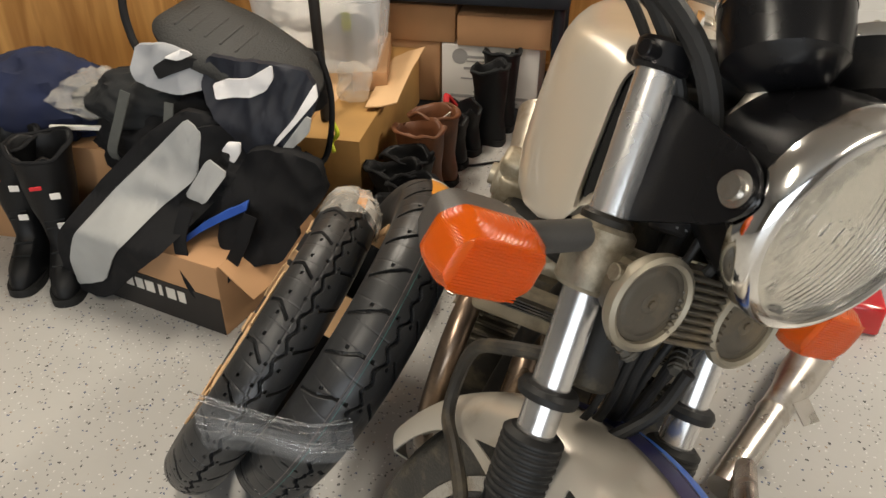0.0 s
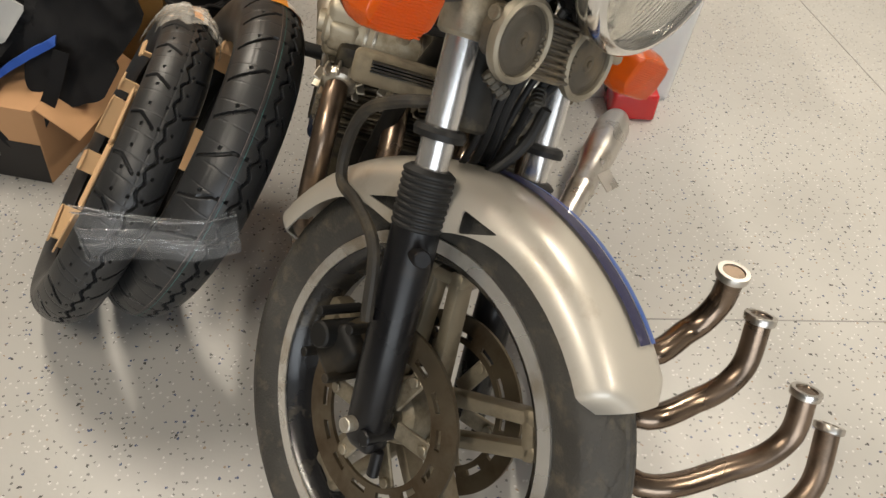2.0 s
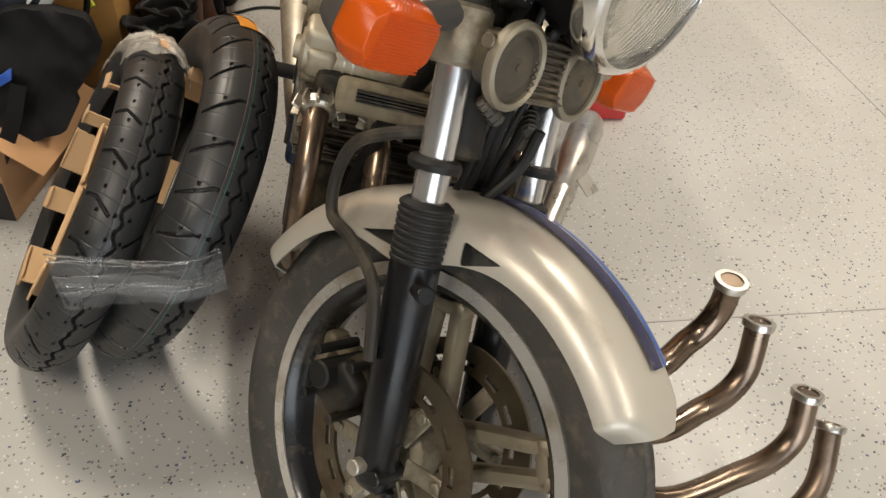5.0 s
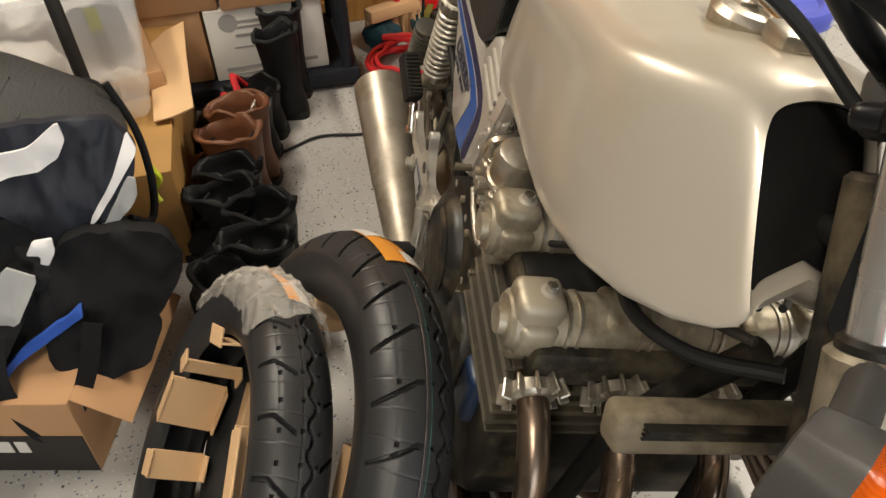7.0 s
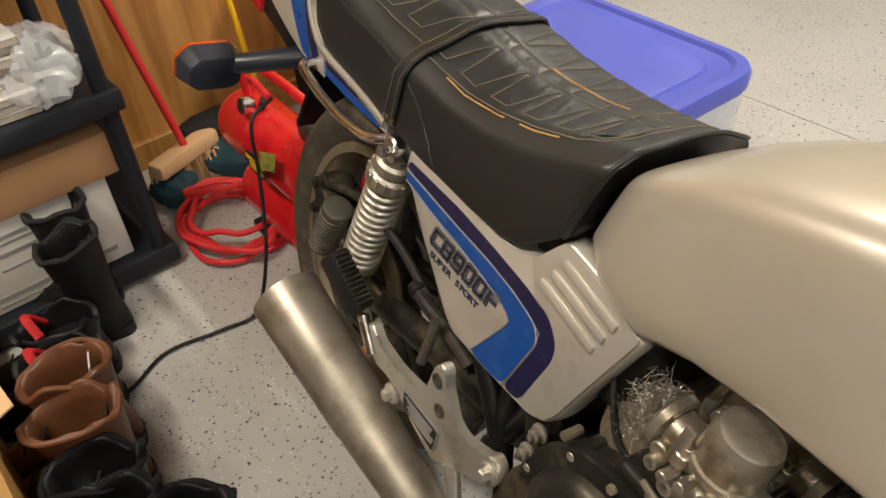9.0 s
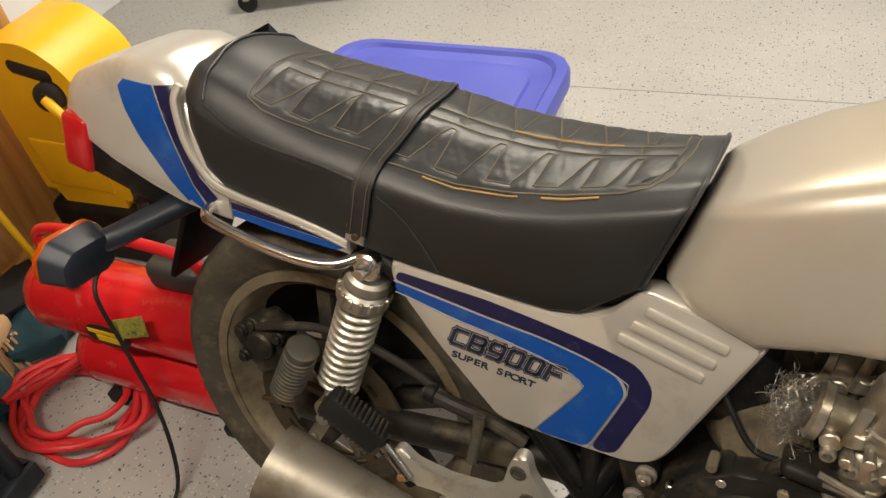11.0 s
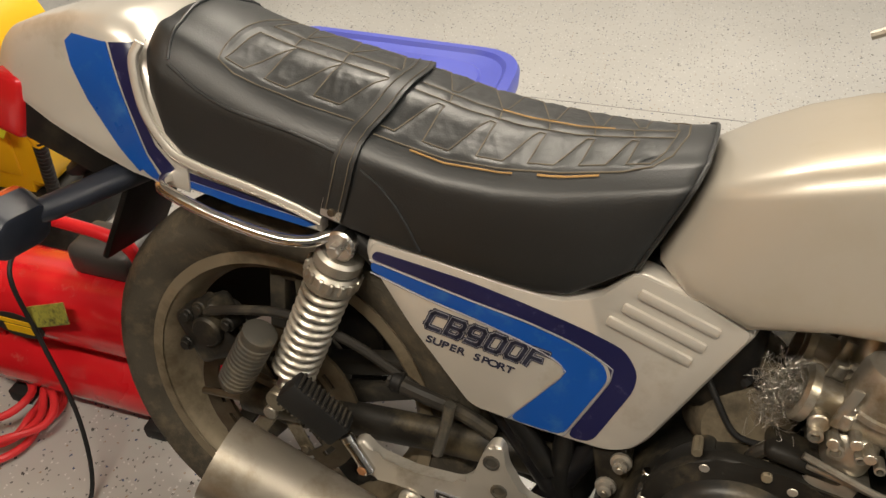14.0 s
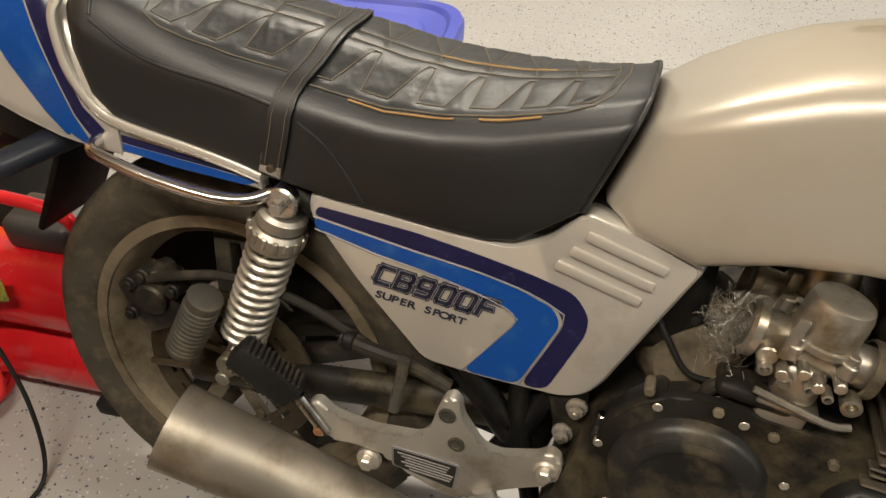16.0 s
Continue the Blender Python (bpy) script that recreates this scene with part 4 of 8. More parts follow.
TANK = [tank_section(0.545, 0.33, 0.768, 0.856, 0.112, 0.9, 0.9), tank_section(0.552, 0.33, 0.758, 0.866, 0.126, 0.9, 0.9), tank_section(0.59, 0.26, 0.733, 0.893, 0.146, 0.9, 0.9), tank_section(0.65, 0.10, 0.714, 0.921, 0.160, 0.9, 0.85),
        tank_section(0.72, 0.0, 0.738, 0.945, 0.168, 0.9, 0.7), tank_section(0.80, 0, 0.750, 0.965, 0.174, 0.92, 0.5), tank_section(0.88, 0, 0.750, 0.983, 0.178, 0.93, 0.35), tank_section(0.95, -0.02, 0.750, 0.994, 0.179, 0.94, 0.25), tank_section(1.01, -0.08, 0.753, 1.004, 0.176, 0.93, 0.22), tank_section(1.06, -0.20, 0.762, 1.012, 0.165, 0.92, 0.25),
        tank_section(1.105, -0.38, 0.780, 1.016, 0.146, 0.92, 0.32), tank_section(1.145, -0.56, 0.805, 1.018, 0.120, 0.92, 0.45), tank_section(1.172, -0.68, 0.829, 1.018, 0.100, 0.92, 0.55), tank_section(1.184, -0.74, 0.844, 1.016, 0.089, 0.93, 0.6), tank_section(1.187, -0.76, 0.853, 1.012, 0.084, 0.93, 0.6)]
# the tank's front end turns in to a lip round the steering head's tunnel
rings = shell(TANK, 4)
end = [Vector(p) for p in rings[-1]]
mid = sum(end, Vector()) / len(end)
rings += [[tuple(mid + (p - mid) * k + Vector((d, 0, 0))) for p in end] for k, d in ((0.94, 0.003), (0.88, -0.004), (0.86, -0.06))]
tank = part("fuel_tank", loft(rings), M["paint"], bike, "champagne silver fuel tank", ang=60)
# black liner added inside the recess to stand in for its shade
part("tunnel_shade_liner", loft([[tuple(mid + (p - mid) * k + Vector((d, 0, 0))) for p in end] for k, d in ((0.84, -0.010), (0.84, -0.058), (0.3, -0.057))]), M["dull_black"], tank, flip=False)
part("fuel_cap", lathe([(0.045, 1.030), (0.047, 1.052), (0.042, 1.060), (0.030, 1.062), (0.028, 1.058), (0.001, 1.058)], Matrix.Translation((0.970, -0.012, -0.042)), 40), M["satin_alloy"], tank, "dull flip-up fuel cap")
part("cap_hinge", rbox(0.075, 0.04, 0.016, pose(0.93, -0.012, 1.013), 0.005, 2), M["satin_alloy"], tank)

# seat: x, slant, lower edge, side seam, pad border, crown, far border, width
def seat_ring(x, slant, zl, zs, zb, zc, zf, k=1.0):
    """One section of the seat, from the underside up the near side, over the crown and down the far side."""
    side = zs - zl
    pts = [(-0.02, zl + 0.02), (-0.110, zl + 0.008), (-0.138, zl + 0.001), (-0.1445, zl + 0.10 * side), (-0.1465, zl + 0.45 * side), (-0.1455, zl + 0.85 * side), (-0.1415, zs + 0.002),
           (-0.133, zs + 0.50 * (zb - zs)), (-0.122, zs + 0.86 * (zb - zs)), (-0.110, zb + 0.003), (-0.085, zb + 0.42 * (zc - zb)), (-0.055, zb + 0.84 * (zc - zb)), (-0.02, zc),
           (0.018, zc - 0.15 * (zc - zf)), (0.055, zc - 0.60 * (zc - zf)), (0.082, zf), (0.098, zf - 0.014), (0.108, zf - 0.04), (0.112, zl + 0.05), (0.105, zl + 0.01), (0.08, zl + 0.008)]
    sp = smooth([(y, z, 0) for y, z in pts], 3)
    return [(x + slant * (q.y - 0.80), -0.02 + (q.x + 0.02) * k, q.y) for q in sp]


SEAT = [(-0.176, 0.1, 0.895, 0.905, 0.924, 0.936, 0.918, 0.72), (-0.168, 0.1, 0.872, 0.902, 0.928, 0.943, 0.924, 0.86), (-0.155, 0.08, 0.842, 0.893, 0.926, 0.947, 0.928, 0.95), (-0.13, 0.04, 0.790, 0.880, 0.921, 0.945, 0.925), (-0.10, 0, 0.762, 0.869, 0.913, 0.938, 0.918),
        (-0.05, 0, 0.750, 0.853, 0.893, 0.920, 0.906), (0.0, 0, 0.742, 0.841, 0.875, 0.909, 0.899), (0.06, 0, 0.731, 0.832, 0.861, 0.901, 0.892), (0.13, 0, 0.718, 0.822, 0.851, 0.892, 0.883), (0.20, 0, 0.707, 0.812, 0.838, 0.879, 0.871),
        (0.26, 0, 0.702, 0.805, 0.829, 0.867, 0.860), (0.33, 0, 0.695, 0.806, 0.831, 0.860, 0.854), (0.40, 0.02, 0.691, 0.816, 0.841, 0.861, 0.852), (0.445, 0.10, 0.698, 0.830, 0.853, 0.868, 0.853), (0.486, 0.24, 0.722, 0.845, 0.866, 0.877, 0.856), (0.512, 0.34, 0.742, 0.856, 0.876, 0.885, 0.861), (0.524, 0.38, 0.752, 0.860, 0.880, 0.889, 0.864)]
rings = [seat_ring(*r) for r in SEAT]
lip = [Vector(p) for p in rings[-1]]
mid = sum(lip, Vector()) / len(lip)
rings += [[tuple(mid + (p - mid) * 0.965 + Vector((0.004, 0, 0))) for p in lip], [tuple(mid + (p - mid) * 0.90 + Vector((-0.002, 0, 0))) for p in lip]]
seat = part("seat", loft(rings), M["vinyl"], bike, "black vinyl dual seat with stitched pads", ang=60)
part("edge_piping", tube([tuple(p + Vector((0.001, -0.001 if p.y < 0 else 0.001, 0.001))) for p in lip[6:46]], 0.0024, 8, 1), M["vinyl"], seat, "black piping along the front edge")

# tail cowl
def cowl_section(x, sh, zl, zt, w, wt):
    return (x, sh, [(0.0, zl + 0.02), (w * 0.9, zl + 0.008), (w, zl), (w * 1.02, zl + 0.2 * (zt - zl)), ((w + wt) / 2 + 0.01, zl + 0.6 * (zt - zl)), (wt, zt - 0.10 * (zt - zl)), (wt * 0.6, zt - 0.015 * (zt - zl)), (0.0, zt)])


COWL = [cowl_section(-0.445, 0.5, 0.835, 0.880, 0.085, 0.07), cowl_section(-0.43, 0.5, 0.822, 0.892, 0.105, 0.09), cowl_section(-0.39, 0.4, 0.795, 0.912, 0.120, 0.10), cowl_section(-0.32, 0.25, 0.765, 0.935, 0.128, 0.108), cowl_section(-0.25, 0.1, 0.738, 0.940, 0.133, 0.110), cowl_section(-0.20, 0.0, 0.722, 0.930, 0.136, 0.108), cowl_section(-0.15, 0, 0.716, 0.86, 0.139, 0.118), cowl_section(-0.10, 0, 0.712, 0.79, 0.140, 0.125)]
cowl = part("tail_cowl", loft(shell(COWL, 4)), M["cover_paint"], bike, "silver tail cowl with blue stripes", ang=60)
for s in (-1, 1):
    q = Matrix.Translation((0, s * 0.120 , 0)) @ Matrix.Rotation(radians(90), 4, "X")
    strip = [(0.10, 0.698), (0.10, 0.722), (-0.03, 0.735), (-0.10, 0.754), (-0.125, 0.738), (-0.125, 0.716)]
    b = prism(strip, 0.022, Matrix.Translation((0, s * 0.128 + 0.011, 0)) @ Matrix.Rotation(radians(90), 4, "X"), 0.004)
    part("cowl_side", b, M["cover_paint"], cowl)

# side covers
COVER = [(0.162, 0.680), (0.166, 0.708), (0.255, 0.703), (0.354, 0.693), (0.427, 0.690), (0.472, 0.707), (0.513, 0.754), (0.590, 0.735), (0.656, 0.710), (0.610, 0.610), (0.566, 0.512), (0.548, 0.489), (0.52, 0.478), (0.413, 0.479), (0.335, 0.485), (0.320, 0.492), (0.230, 0.590)]


def side_cover(s):
    o = round_poly(COVER, 0.012, 3)
    cx, cz = 0.42, 0.62
    rings = []
    for k, d in ((1.0, 0.100), (1.004, 0.118), (1.0, 0.127), (0.990, 0.1335), (0.978, 0.1365), (0.966, 0.1375), (0.960, 0.1405), (0.950, 0.141)):
        rings.append([(cx + (x - cx) * k, s * d, cz + (z - cz) * k) for x, z in o])
    return loft(rings)


def flat(poly, y, h=0.0012, r=0.004):
    """A thin plate in the side plane y on the right of the machine, facing out."""
    return prism(round_poly(poly, r, 3) if r else poly, h, Matrix.Translation((0, y, 0)) @ Matrix.Rotation(radians(90), 4, "X"))


STROKES = {"C": [[(1, 1), (0.15, 1), (0, 0.85), (0, 0.15), (0.15, 0), (1, 0)]],
           "B": [[(0, 0), (0, 1), (0.85, 1), (1, 0.87), (1, 0.63), (0.85, 0.5), (0, 0.5)], [(0.85, 0.5), (1, 0.37), (1, 0.13), (0.85, 0), (0, 0)]],
           "9": [[(1, 0.42), (0.15, 0.42), (0, 0.55), (0, 0.87), (0.15, 1), (0.85, 1), (1, 0.87), (1, 0.13), (0.85, 0), (0.05, 0)]],
           "0": [[(0.15, 0), (0, 0.13), (0, 0.87), (0.15, 1), (0.85, 1), (1, 0.87), (1, 0.13), (0.85, 0), (0.15, 0)]],
           "F": [[(0, 0), (0, 1), (1, 1)], [(0, 0.5), (0.8, 0.5)]]}


def stroke(name, lines, half, m, material, parent, h):
    """A squarish slanted letter drawn with flat bars of one width."""
    b = None
    for line in lines:
        pts = [(0.0205 * x + 0.0075 * y, 0.029 * y) for x, y in line]
        for (x0, y0), (x1, y1) in zip(pts, pts[1:]):
            ln = math.hypot(x1 - x0, y1 - y0)
            b = rbox(ln + 2 * half * 0.8, 2 * half, h, m @ Matrix.Translation(((x0 + x1) / 2, (y0 + y1) / 2, h / 2)) @ Matrix.Rotation(math.atan2(y1 - y0, x1 - x0), 4, "Z"), 0, bm=b)
    part(name, b, material, parent, flip=False)


for s in (-1, 1):
    cover = part("side_cover", side_cover(s), M["cover_paint"], bike, "silver side cover with blue and violet stripes", ang=40)
    if s > 0:
        continue
    Y = -0.141
    part("stripe", flat([(0.177, 0.6625), (0.259, 0.643), (0.315, 0.634), (0.394, 0.617), (0.433, 0.604), (0.447, 0.593), (0.444, 0.576), (0.384, 0.489), (0.458, 0.487), (0.502, 0.594), (0.492, 0.6155), (0.449, 0.632), (0.389, 0.645), (0.313, 0.655), (0.175, 0.676)], Y, 0.0012, 0.014), M["blue"], cover, "bright blue stripe")
    part("stripe", flat([(0.1755, 0.6805), (0.181, 0.694), (0.31, 0.684), (0.386, 0.672), (0.46, 0.658), (0.514, 0.643), (0.535, 0.614), (0.534, 0.587), (0.496, 0.489), (0.463, 0.4875), (0.507, 0.594), (0.496, 0.6185), (0.451, 0.636), (0.390, 0.649), (0.313, 0.6590)], Y, 0.0012, 0.014), M["violet"], cover, "dark violet stripe")
    for a, b2 in (((0.486, 0.680), (0.590, 0.650)), ((0.501, 0.702), (0.601, 0.673)), ((0.516, 0.725), (0.612, 0.697))):
        dx, dz = b2[0] - a[0], b2[1] - a[1]
        q = Matrix.Translation(((a[0] + b2[0]) / 2, Y - 0.001, (a[1] + b2[1]) / 2)) @ Matrix.Rotation(-math.atan2(dz, dx), 4, "Y")
        part("raised_rib", rbox(math.hypot(dx, dz), 0.008, 0.013, q, 0.003, 2), M["cover_paint"], cover, "raised pale rib")
    q = Matrix.Translation((0.345, Y - 0.0008, 0.6015)) @ Matrix.Rotation(radians(6.5), 4, "Y") @ Matrix.Rotation(radians(90), 4, "X")
    for k, ch in enumerate("CB900F"):
        at = q @ Matrix.Translation((-0.0865 + 0.0277 * k, -0.0110, 0)) @ Matrix.Scale(0.90, 4)
        stroke("badge_letter", STROKES[ch], 0.0058, at, M["decal_dark"], cover, 0.0008)
        stroke("badge_letter_line", STROKES[ch], 0.0041, at @ Matrix.Translation((0, 0, 0.0008)), M["decal_line"], cover, 0.0003)
        stroke("badge_letter_fill", STROKES[ch], 0.0030, at @ Matrix.Translation((0, 0, 0.0011)), M["decal_dark"], cover, 0.0003)
    for k, ch in enumerate("SUPER SPORT"):
        if ch != " ":
            letters("badge_letter", ch, 0.0155, q @ Matrix.Translation((-0.079 + 0.0114 * k, -0.0305, 0)), M["decal_dark"], cover, 0.0005, 1.25, 0.1, 0.0003)

# shocks
for s in (-1, 1):
    top, low = Vector((0.133, -0.128, 0.69)), Vector((0.03, -0.128, 0.40))
    if s > 0:
        top.y, low.y = 0.128, 0.128
    d = (low - top).normalized()
    shock = new("rear_shock")
    shock.parent = bike
    part("damper", rod(top, low, 0.017, 18), M["steel"], shock)
    n = 12
    pts = []
    a, c = top + d * 0.075, top + d * 0.265
    fr = axis(a, c - a)
    hh = (c - a).length
    for i in range(n * 14 + 1):
        t = i / (n * 14)
        th = 2 * math.pi * n * t
        pts.append(fr @ Vector((0.031 * math.cos(th), 0.031 * math.sin(th), hh * t)))
    part("spring", tube(pts, 0.0050, 8, 1), M["spring_steel"], shock, "bright steel coil spring")
    b = rod(top + d * 0.02, top + d * 0.045, 0.034, 28)
    b = rod(top + d * 0.045, top + d * 0.078, 0.039, 28, bm=b)
    collar = part("spring_collar", b, M["alloy"], shock, "notched alloy preload collar")
    for k in range(16):
        q = fr @ Matrix.Rotation(2 * math.pi * k / 16, 4, "Z")
        part("notch", rbox(0.006, 0.008, 0.018, q @ Matrix.Translation((0.0385, 0, -0.018)), 0.002, 1), M["alloy"], collar)
    b = rod(top + Vector((0, -0.022, 0)), top + Vector((0, 0.022, 0)), 0.022, 20)
    b = rod(top + Vector((0, -0.040, 0)), top + Vector((0, -0.022, 0)), 0.0095, 6, bm=b)
    part("top_mount", b, M["bright_alloy"], shock)
    b = rod(low + Vector((0, -0.03, 0)), low + Vector((0, 0.03, 0)), 0.018, 18)
    part("lower_mount", b, M["engine_alloy"], shock)
    r0, r1 = Vector((0.022, s * 0.165, 0.541)), Vector((-0.037, s * 0.165, 0.418))
    prof = [(0.020, 0)]
    for k in range(11):
        z = 0.012 + 0.0088 * k
        prof += [(0.027, z), (0.027, z + 0.005), (0.0245, z + 0.006), (0.0245, z + 0.0082)]
    prof += [(0.026, 0.112), (0.026, 0.122), (0.022, 0.124)]
    part("reservoir", lathe(prof, axis(r1, r0 - r1), 32), M["dusty_grey"], shock, "ribbed grey shock reservoir")

# grab rail
rail = [(0.122, -0.138, 0.702), (0.09, -0.158, 0.692), (0.04, -0.168, 0.692), (-0.04, -0.173, 0.705), (-0.108, -0.173, 0.722), (-0.128, -0.166, 0.728), (-0.135, -0.146, 0.729), (-0.128, -0.12, 0.729)]
part("grab_rail", tube(rail, 0.0085, 16), M["chrome"], bike, "bent chrome grab rail")

# exhaust
muf = lathe([(0.020, 0.66), (0.028, 0.62), (0.042, 0.44), (0.051, 0.30), (0.0515, 0.275), (0.054, 0.27), (0.064, 0.02), (0.065, 0.0), (0.062, 0.0), (0.058, 0.06), (0.02, 0.10)], axis((-0.015, -0.242, 0.346), Vector((0.515, 0.067, -0.208))), 48)
exhaust = part("exhaust_silencer", muf, M["muffler"], bike, "dull stainless megaphone silencer")
for k, y in enumerate((-0.165, -0.06, 0.06, 0.165)):
    b = tube([(1.09, y, 0.585), (1.155, y * 1.02, 0.565), (1.205, y * 1.02, 0.50), (1.22, y, 0.38), (1.15, y * 0.95, 0.24), (1.03, y * 0.8 - 0.01, 0.17), (0.86, y * 0.4 - 0.07, 0.155), (0.66, -0.14 + y * 0.12, 0.15)], 0.0195, 16)
    h = part("header_pipe", b, M["pipe"], bike, "brown heat-tinted header pipe")
    fa = axis((1.115, y, 0.580), Vector((1, 0, -0.35)))
    fl = part("flange", lathe([(0.022, -0.012), (0.030, -0.010), (0.030, 0.004), (0.026, 0.008), (0.022, 0.010)], fa, 24), M["satin_alloy"], h, "finned pipe flange")
    for j in range(11):
        q = fa @ Matrix.Rotation(2 * math.pi * j / 11, 4, "Z")
        part("flange_fin", rbox(0.014, 0.0045, 0.026, q @ Matrix.Translation((0.035, 0, -0.001)) @ Matrix.Rotation(radians(15), 4, "Y"), 0.0015, 1), M["satin_alloy"], fl)

# engine
eng = part("engine_case", prism(round_poly([(0.50, 0.26), (0.56, 0.47), (0.72, 0.555), (0.86, 0.54), (1.04, 0.50), (1.09, 0.40), (1.05, 0.26), (0.95, 0.20), (0.60, 0.20)], 0.04, 4), 0.36, Matrix.Translation((0, 0.18, 0)) @ Matrix.Rotation(radians(90), 4, "X"), 0.02, 3), M["engine_black"], bike, "grimy black engine case")
b = lathe([(0.132, -0.02), (0.136, 0.0), (0.136, 0.022), (0.128, 0.032), (0.118, 0.036), (0.112, 0.060), (0.104, 0.070), (0.085, 0.076), (0.080, 0.081), (0.03, 0.083), (0.001, 0.083)], axis((0.685, -0.140, 0.436), (0, -1, 0)) @ Matrix.Scale(0.84, 4), 56)
part("case_step", prism(round_poly([(0.56, 0.36), (0.575, 0.50), (0.64, 0.560), (0.74, 0.560), (0.80, 0.525), (0.86, 0.50), (0.90, 0.44), (0.88, 0.34), (0.80, 0.29), (0.62, 0.29)], 0.03, 4), 0.016, Matrix.Translation((0, -0.178, 0)) @ Matrix.Rotation(radians(90), 4, "X") @ Matrix.Translation((0, 0, -0.012)), 0.005, 2), M["engine_black"], bike, "dusty cast step of the crankcase")
part("right_cover", prism(round_poly([(0.835, 0.37), (0.835, 0.475), (0.865, 0.505), (0.93, 0.495), (0.955, 0.44), (0.93, 0.36), (0.87, 0.34)], 0.022, 4), 0.030, Matrix.Translation((0, -0.176, 0)) @ Matrix.Rotation(radians(90), 4, "X"), 0.008, 3), M["dark_grey_cover"], bike, "dark dusty ignition cover")
part("case_plate", rbox(0.115, 0.012, 0.024, pose(0.752, -0.165, 0.566, 0, 14, 0), 0.004, 2), M["dull_black"], bike, "black cast name bar")
clutch = part("clutch_cover", b, M["dark_grey_cover"], bike, "dark grey clutch cover with bolts")
for k in range(7):
    a = 2 * math.pi * k / 7 + 0.25
    b = rod((0.685 + 0.113 * math.cos(a), -0.14, 0.436 + 0.113 * math.sin(a)), (0.685 + 0.113 * math.cos(a), -0.183, 0.436 + 0.113 * math.sin(a)), 0.0062, 10)
    part("bolt_boss", rod((0.685 + 0.112 * math.cos(a), -0.13, 0.436 + 0.112 * math.sin(a)), (0.685 + 0.112 * math.cos(a), -0.174, 0.436 + 0.112 * math.sin(a)), 0.0115, 14), M["dark_grey_cover"], clutch)
    part("bolt", b, M["spring_steel"], clutch)
    part("web", rbox(0.030, 0.030, 0.011, Matrix.Translation((0.685, -0.166, 0.436)) @ Matrix.Rotation(-a, 4, "Y") @ Matrix.Translation((0.098, 0, 0)), 0.004, 2), M["dark_grey_cover"], clutch)
part("step_ring", lathe([(0.076, 0.0), (0.078, 0.004), (0.072, 0.008), (0.066, 0.009), (0.064, 0.0)], axis((0.685, -0.2005, 0.436), (0, -1, 0)), 48, closed=True), M["dark_grey_cover"], clutch)
CYL = Matrix.Translation((0.966, 0, 0.418)) @ Matrix.Rotation(radians(6), 4, "Y")
b = rbox(0.20, 0.36, 0.19, CYL @ Matrix.Translation((0, 0, 0.10)), 0.01, 2)
block = part("cylinder_block", b, M["engine_black"], bike, "finned grimy cylinder block")
for k in range(13):
    part("cooling_fin", rbox(0.222 - 0.010 * (k % 2), 0.384 + 0.006 * (k % 3), 0.0042, CYL @ Matrix.Translation((0, 0, 0.055 + 0.0118 * k)), 0.0018, 1), M["fin"], block)
b = rbox(0.25, 0.36, 0.055, CYL @ Matrix.Translation((0, 0, 0.215)), 0.012, 2)
part("plug_valley", rbox(0.075, 0.34, 0.02, CYL @ Matrix.Translation((0, 0, 0.236)), 0.006, 2), M["dull_black"], block)
# grimy alloy; the tank's shade over it is put into the black colour
head = part("cylinder_head", b, M["engine_black"], bike, "grimy alloy cylinder head, blackened for the shade under the tank")
for x in (-0.075, 0.075):
    part("cam_cover", rod(CYL @ Vector((x, -0.21, 0.245)), CYL @ Vector((x, 0.19, 0.245)), 0.036, 28), M["cast_dusty"], head, "dusty alloy cam cover")
for x in (-0.075, 0.075):
    for y in (-0.142, -0.128, -0.052, -0.038, 0.040, 0.052, 0.128, 0.142):
        part("cam_band", lathe([(0.0355, -0.0028), (0.0385, -0.002), (0.0385, 0.002), (0.0355, 0.0028)], axis(CYL @ Vector((x, y, 0.245)), (0, 1, 0)), 28, closed=True), M["satin_alloy"], head)
    for y in (-0.085, 0.0, 0.085):
        part("cam_bearing", rbox(0.062, 0.026, 0.076, CYL @ Matrix.Translation((x, y, 0.243)), 0.008, 2), M["cast_dusty"], head, "cast bearing block on the cam cover")
for x in (-0.075, 0.075):
    for s in (-1, 1):
        b = rbox(0.056, 0.058, 0.100, CYL @ Matrix.Translation((x, s * 0.178, 0.247)), 0.012, 3)
        b = rbox(0.076, 0.050, 0.052, CYL @ Matrix.Translation((x, s * 0.177, 0.243)), 0.011, 3, bm=b)
        c = part("cam_end_cap", b, M["cast_dusty"], head, "dusty cast alloy cam end cap")
        part("plug", lathe([(0.027, -0.01), (0.028, 0.006), (0.024, 0.010), (0.019, 0.011), (0.018, 0.020), (0.001, 0.021)], axis(CYL @ Vector((x, s * 0.200, 0.245)), (0, s, 0)), 26), M["cast_dusty"], c, "round end plug")
        top = CYL @ Vector((x, s * 0.168, 0.290))
        part("bolt_seat", lathe([(0.0125, 0.0), (0.0125, 0.007), (0.010, 0.008), (0.001, 0.008)], axis(top, (0.1, 0, 1)), 18), M["spring_steel"], c)
        part("bolt", rod(top + Vector((0, 0, 0.006)), top + Vector((0.001, 0, 0.017)), 0.0078, 6, bev=0.2), M["bright_alloy"], c, "bright hexagon bolt")
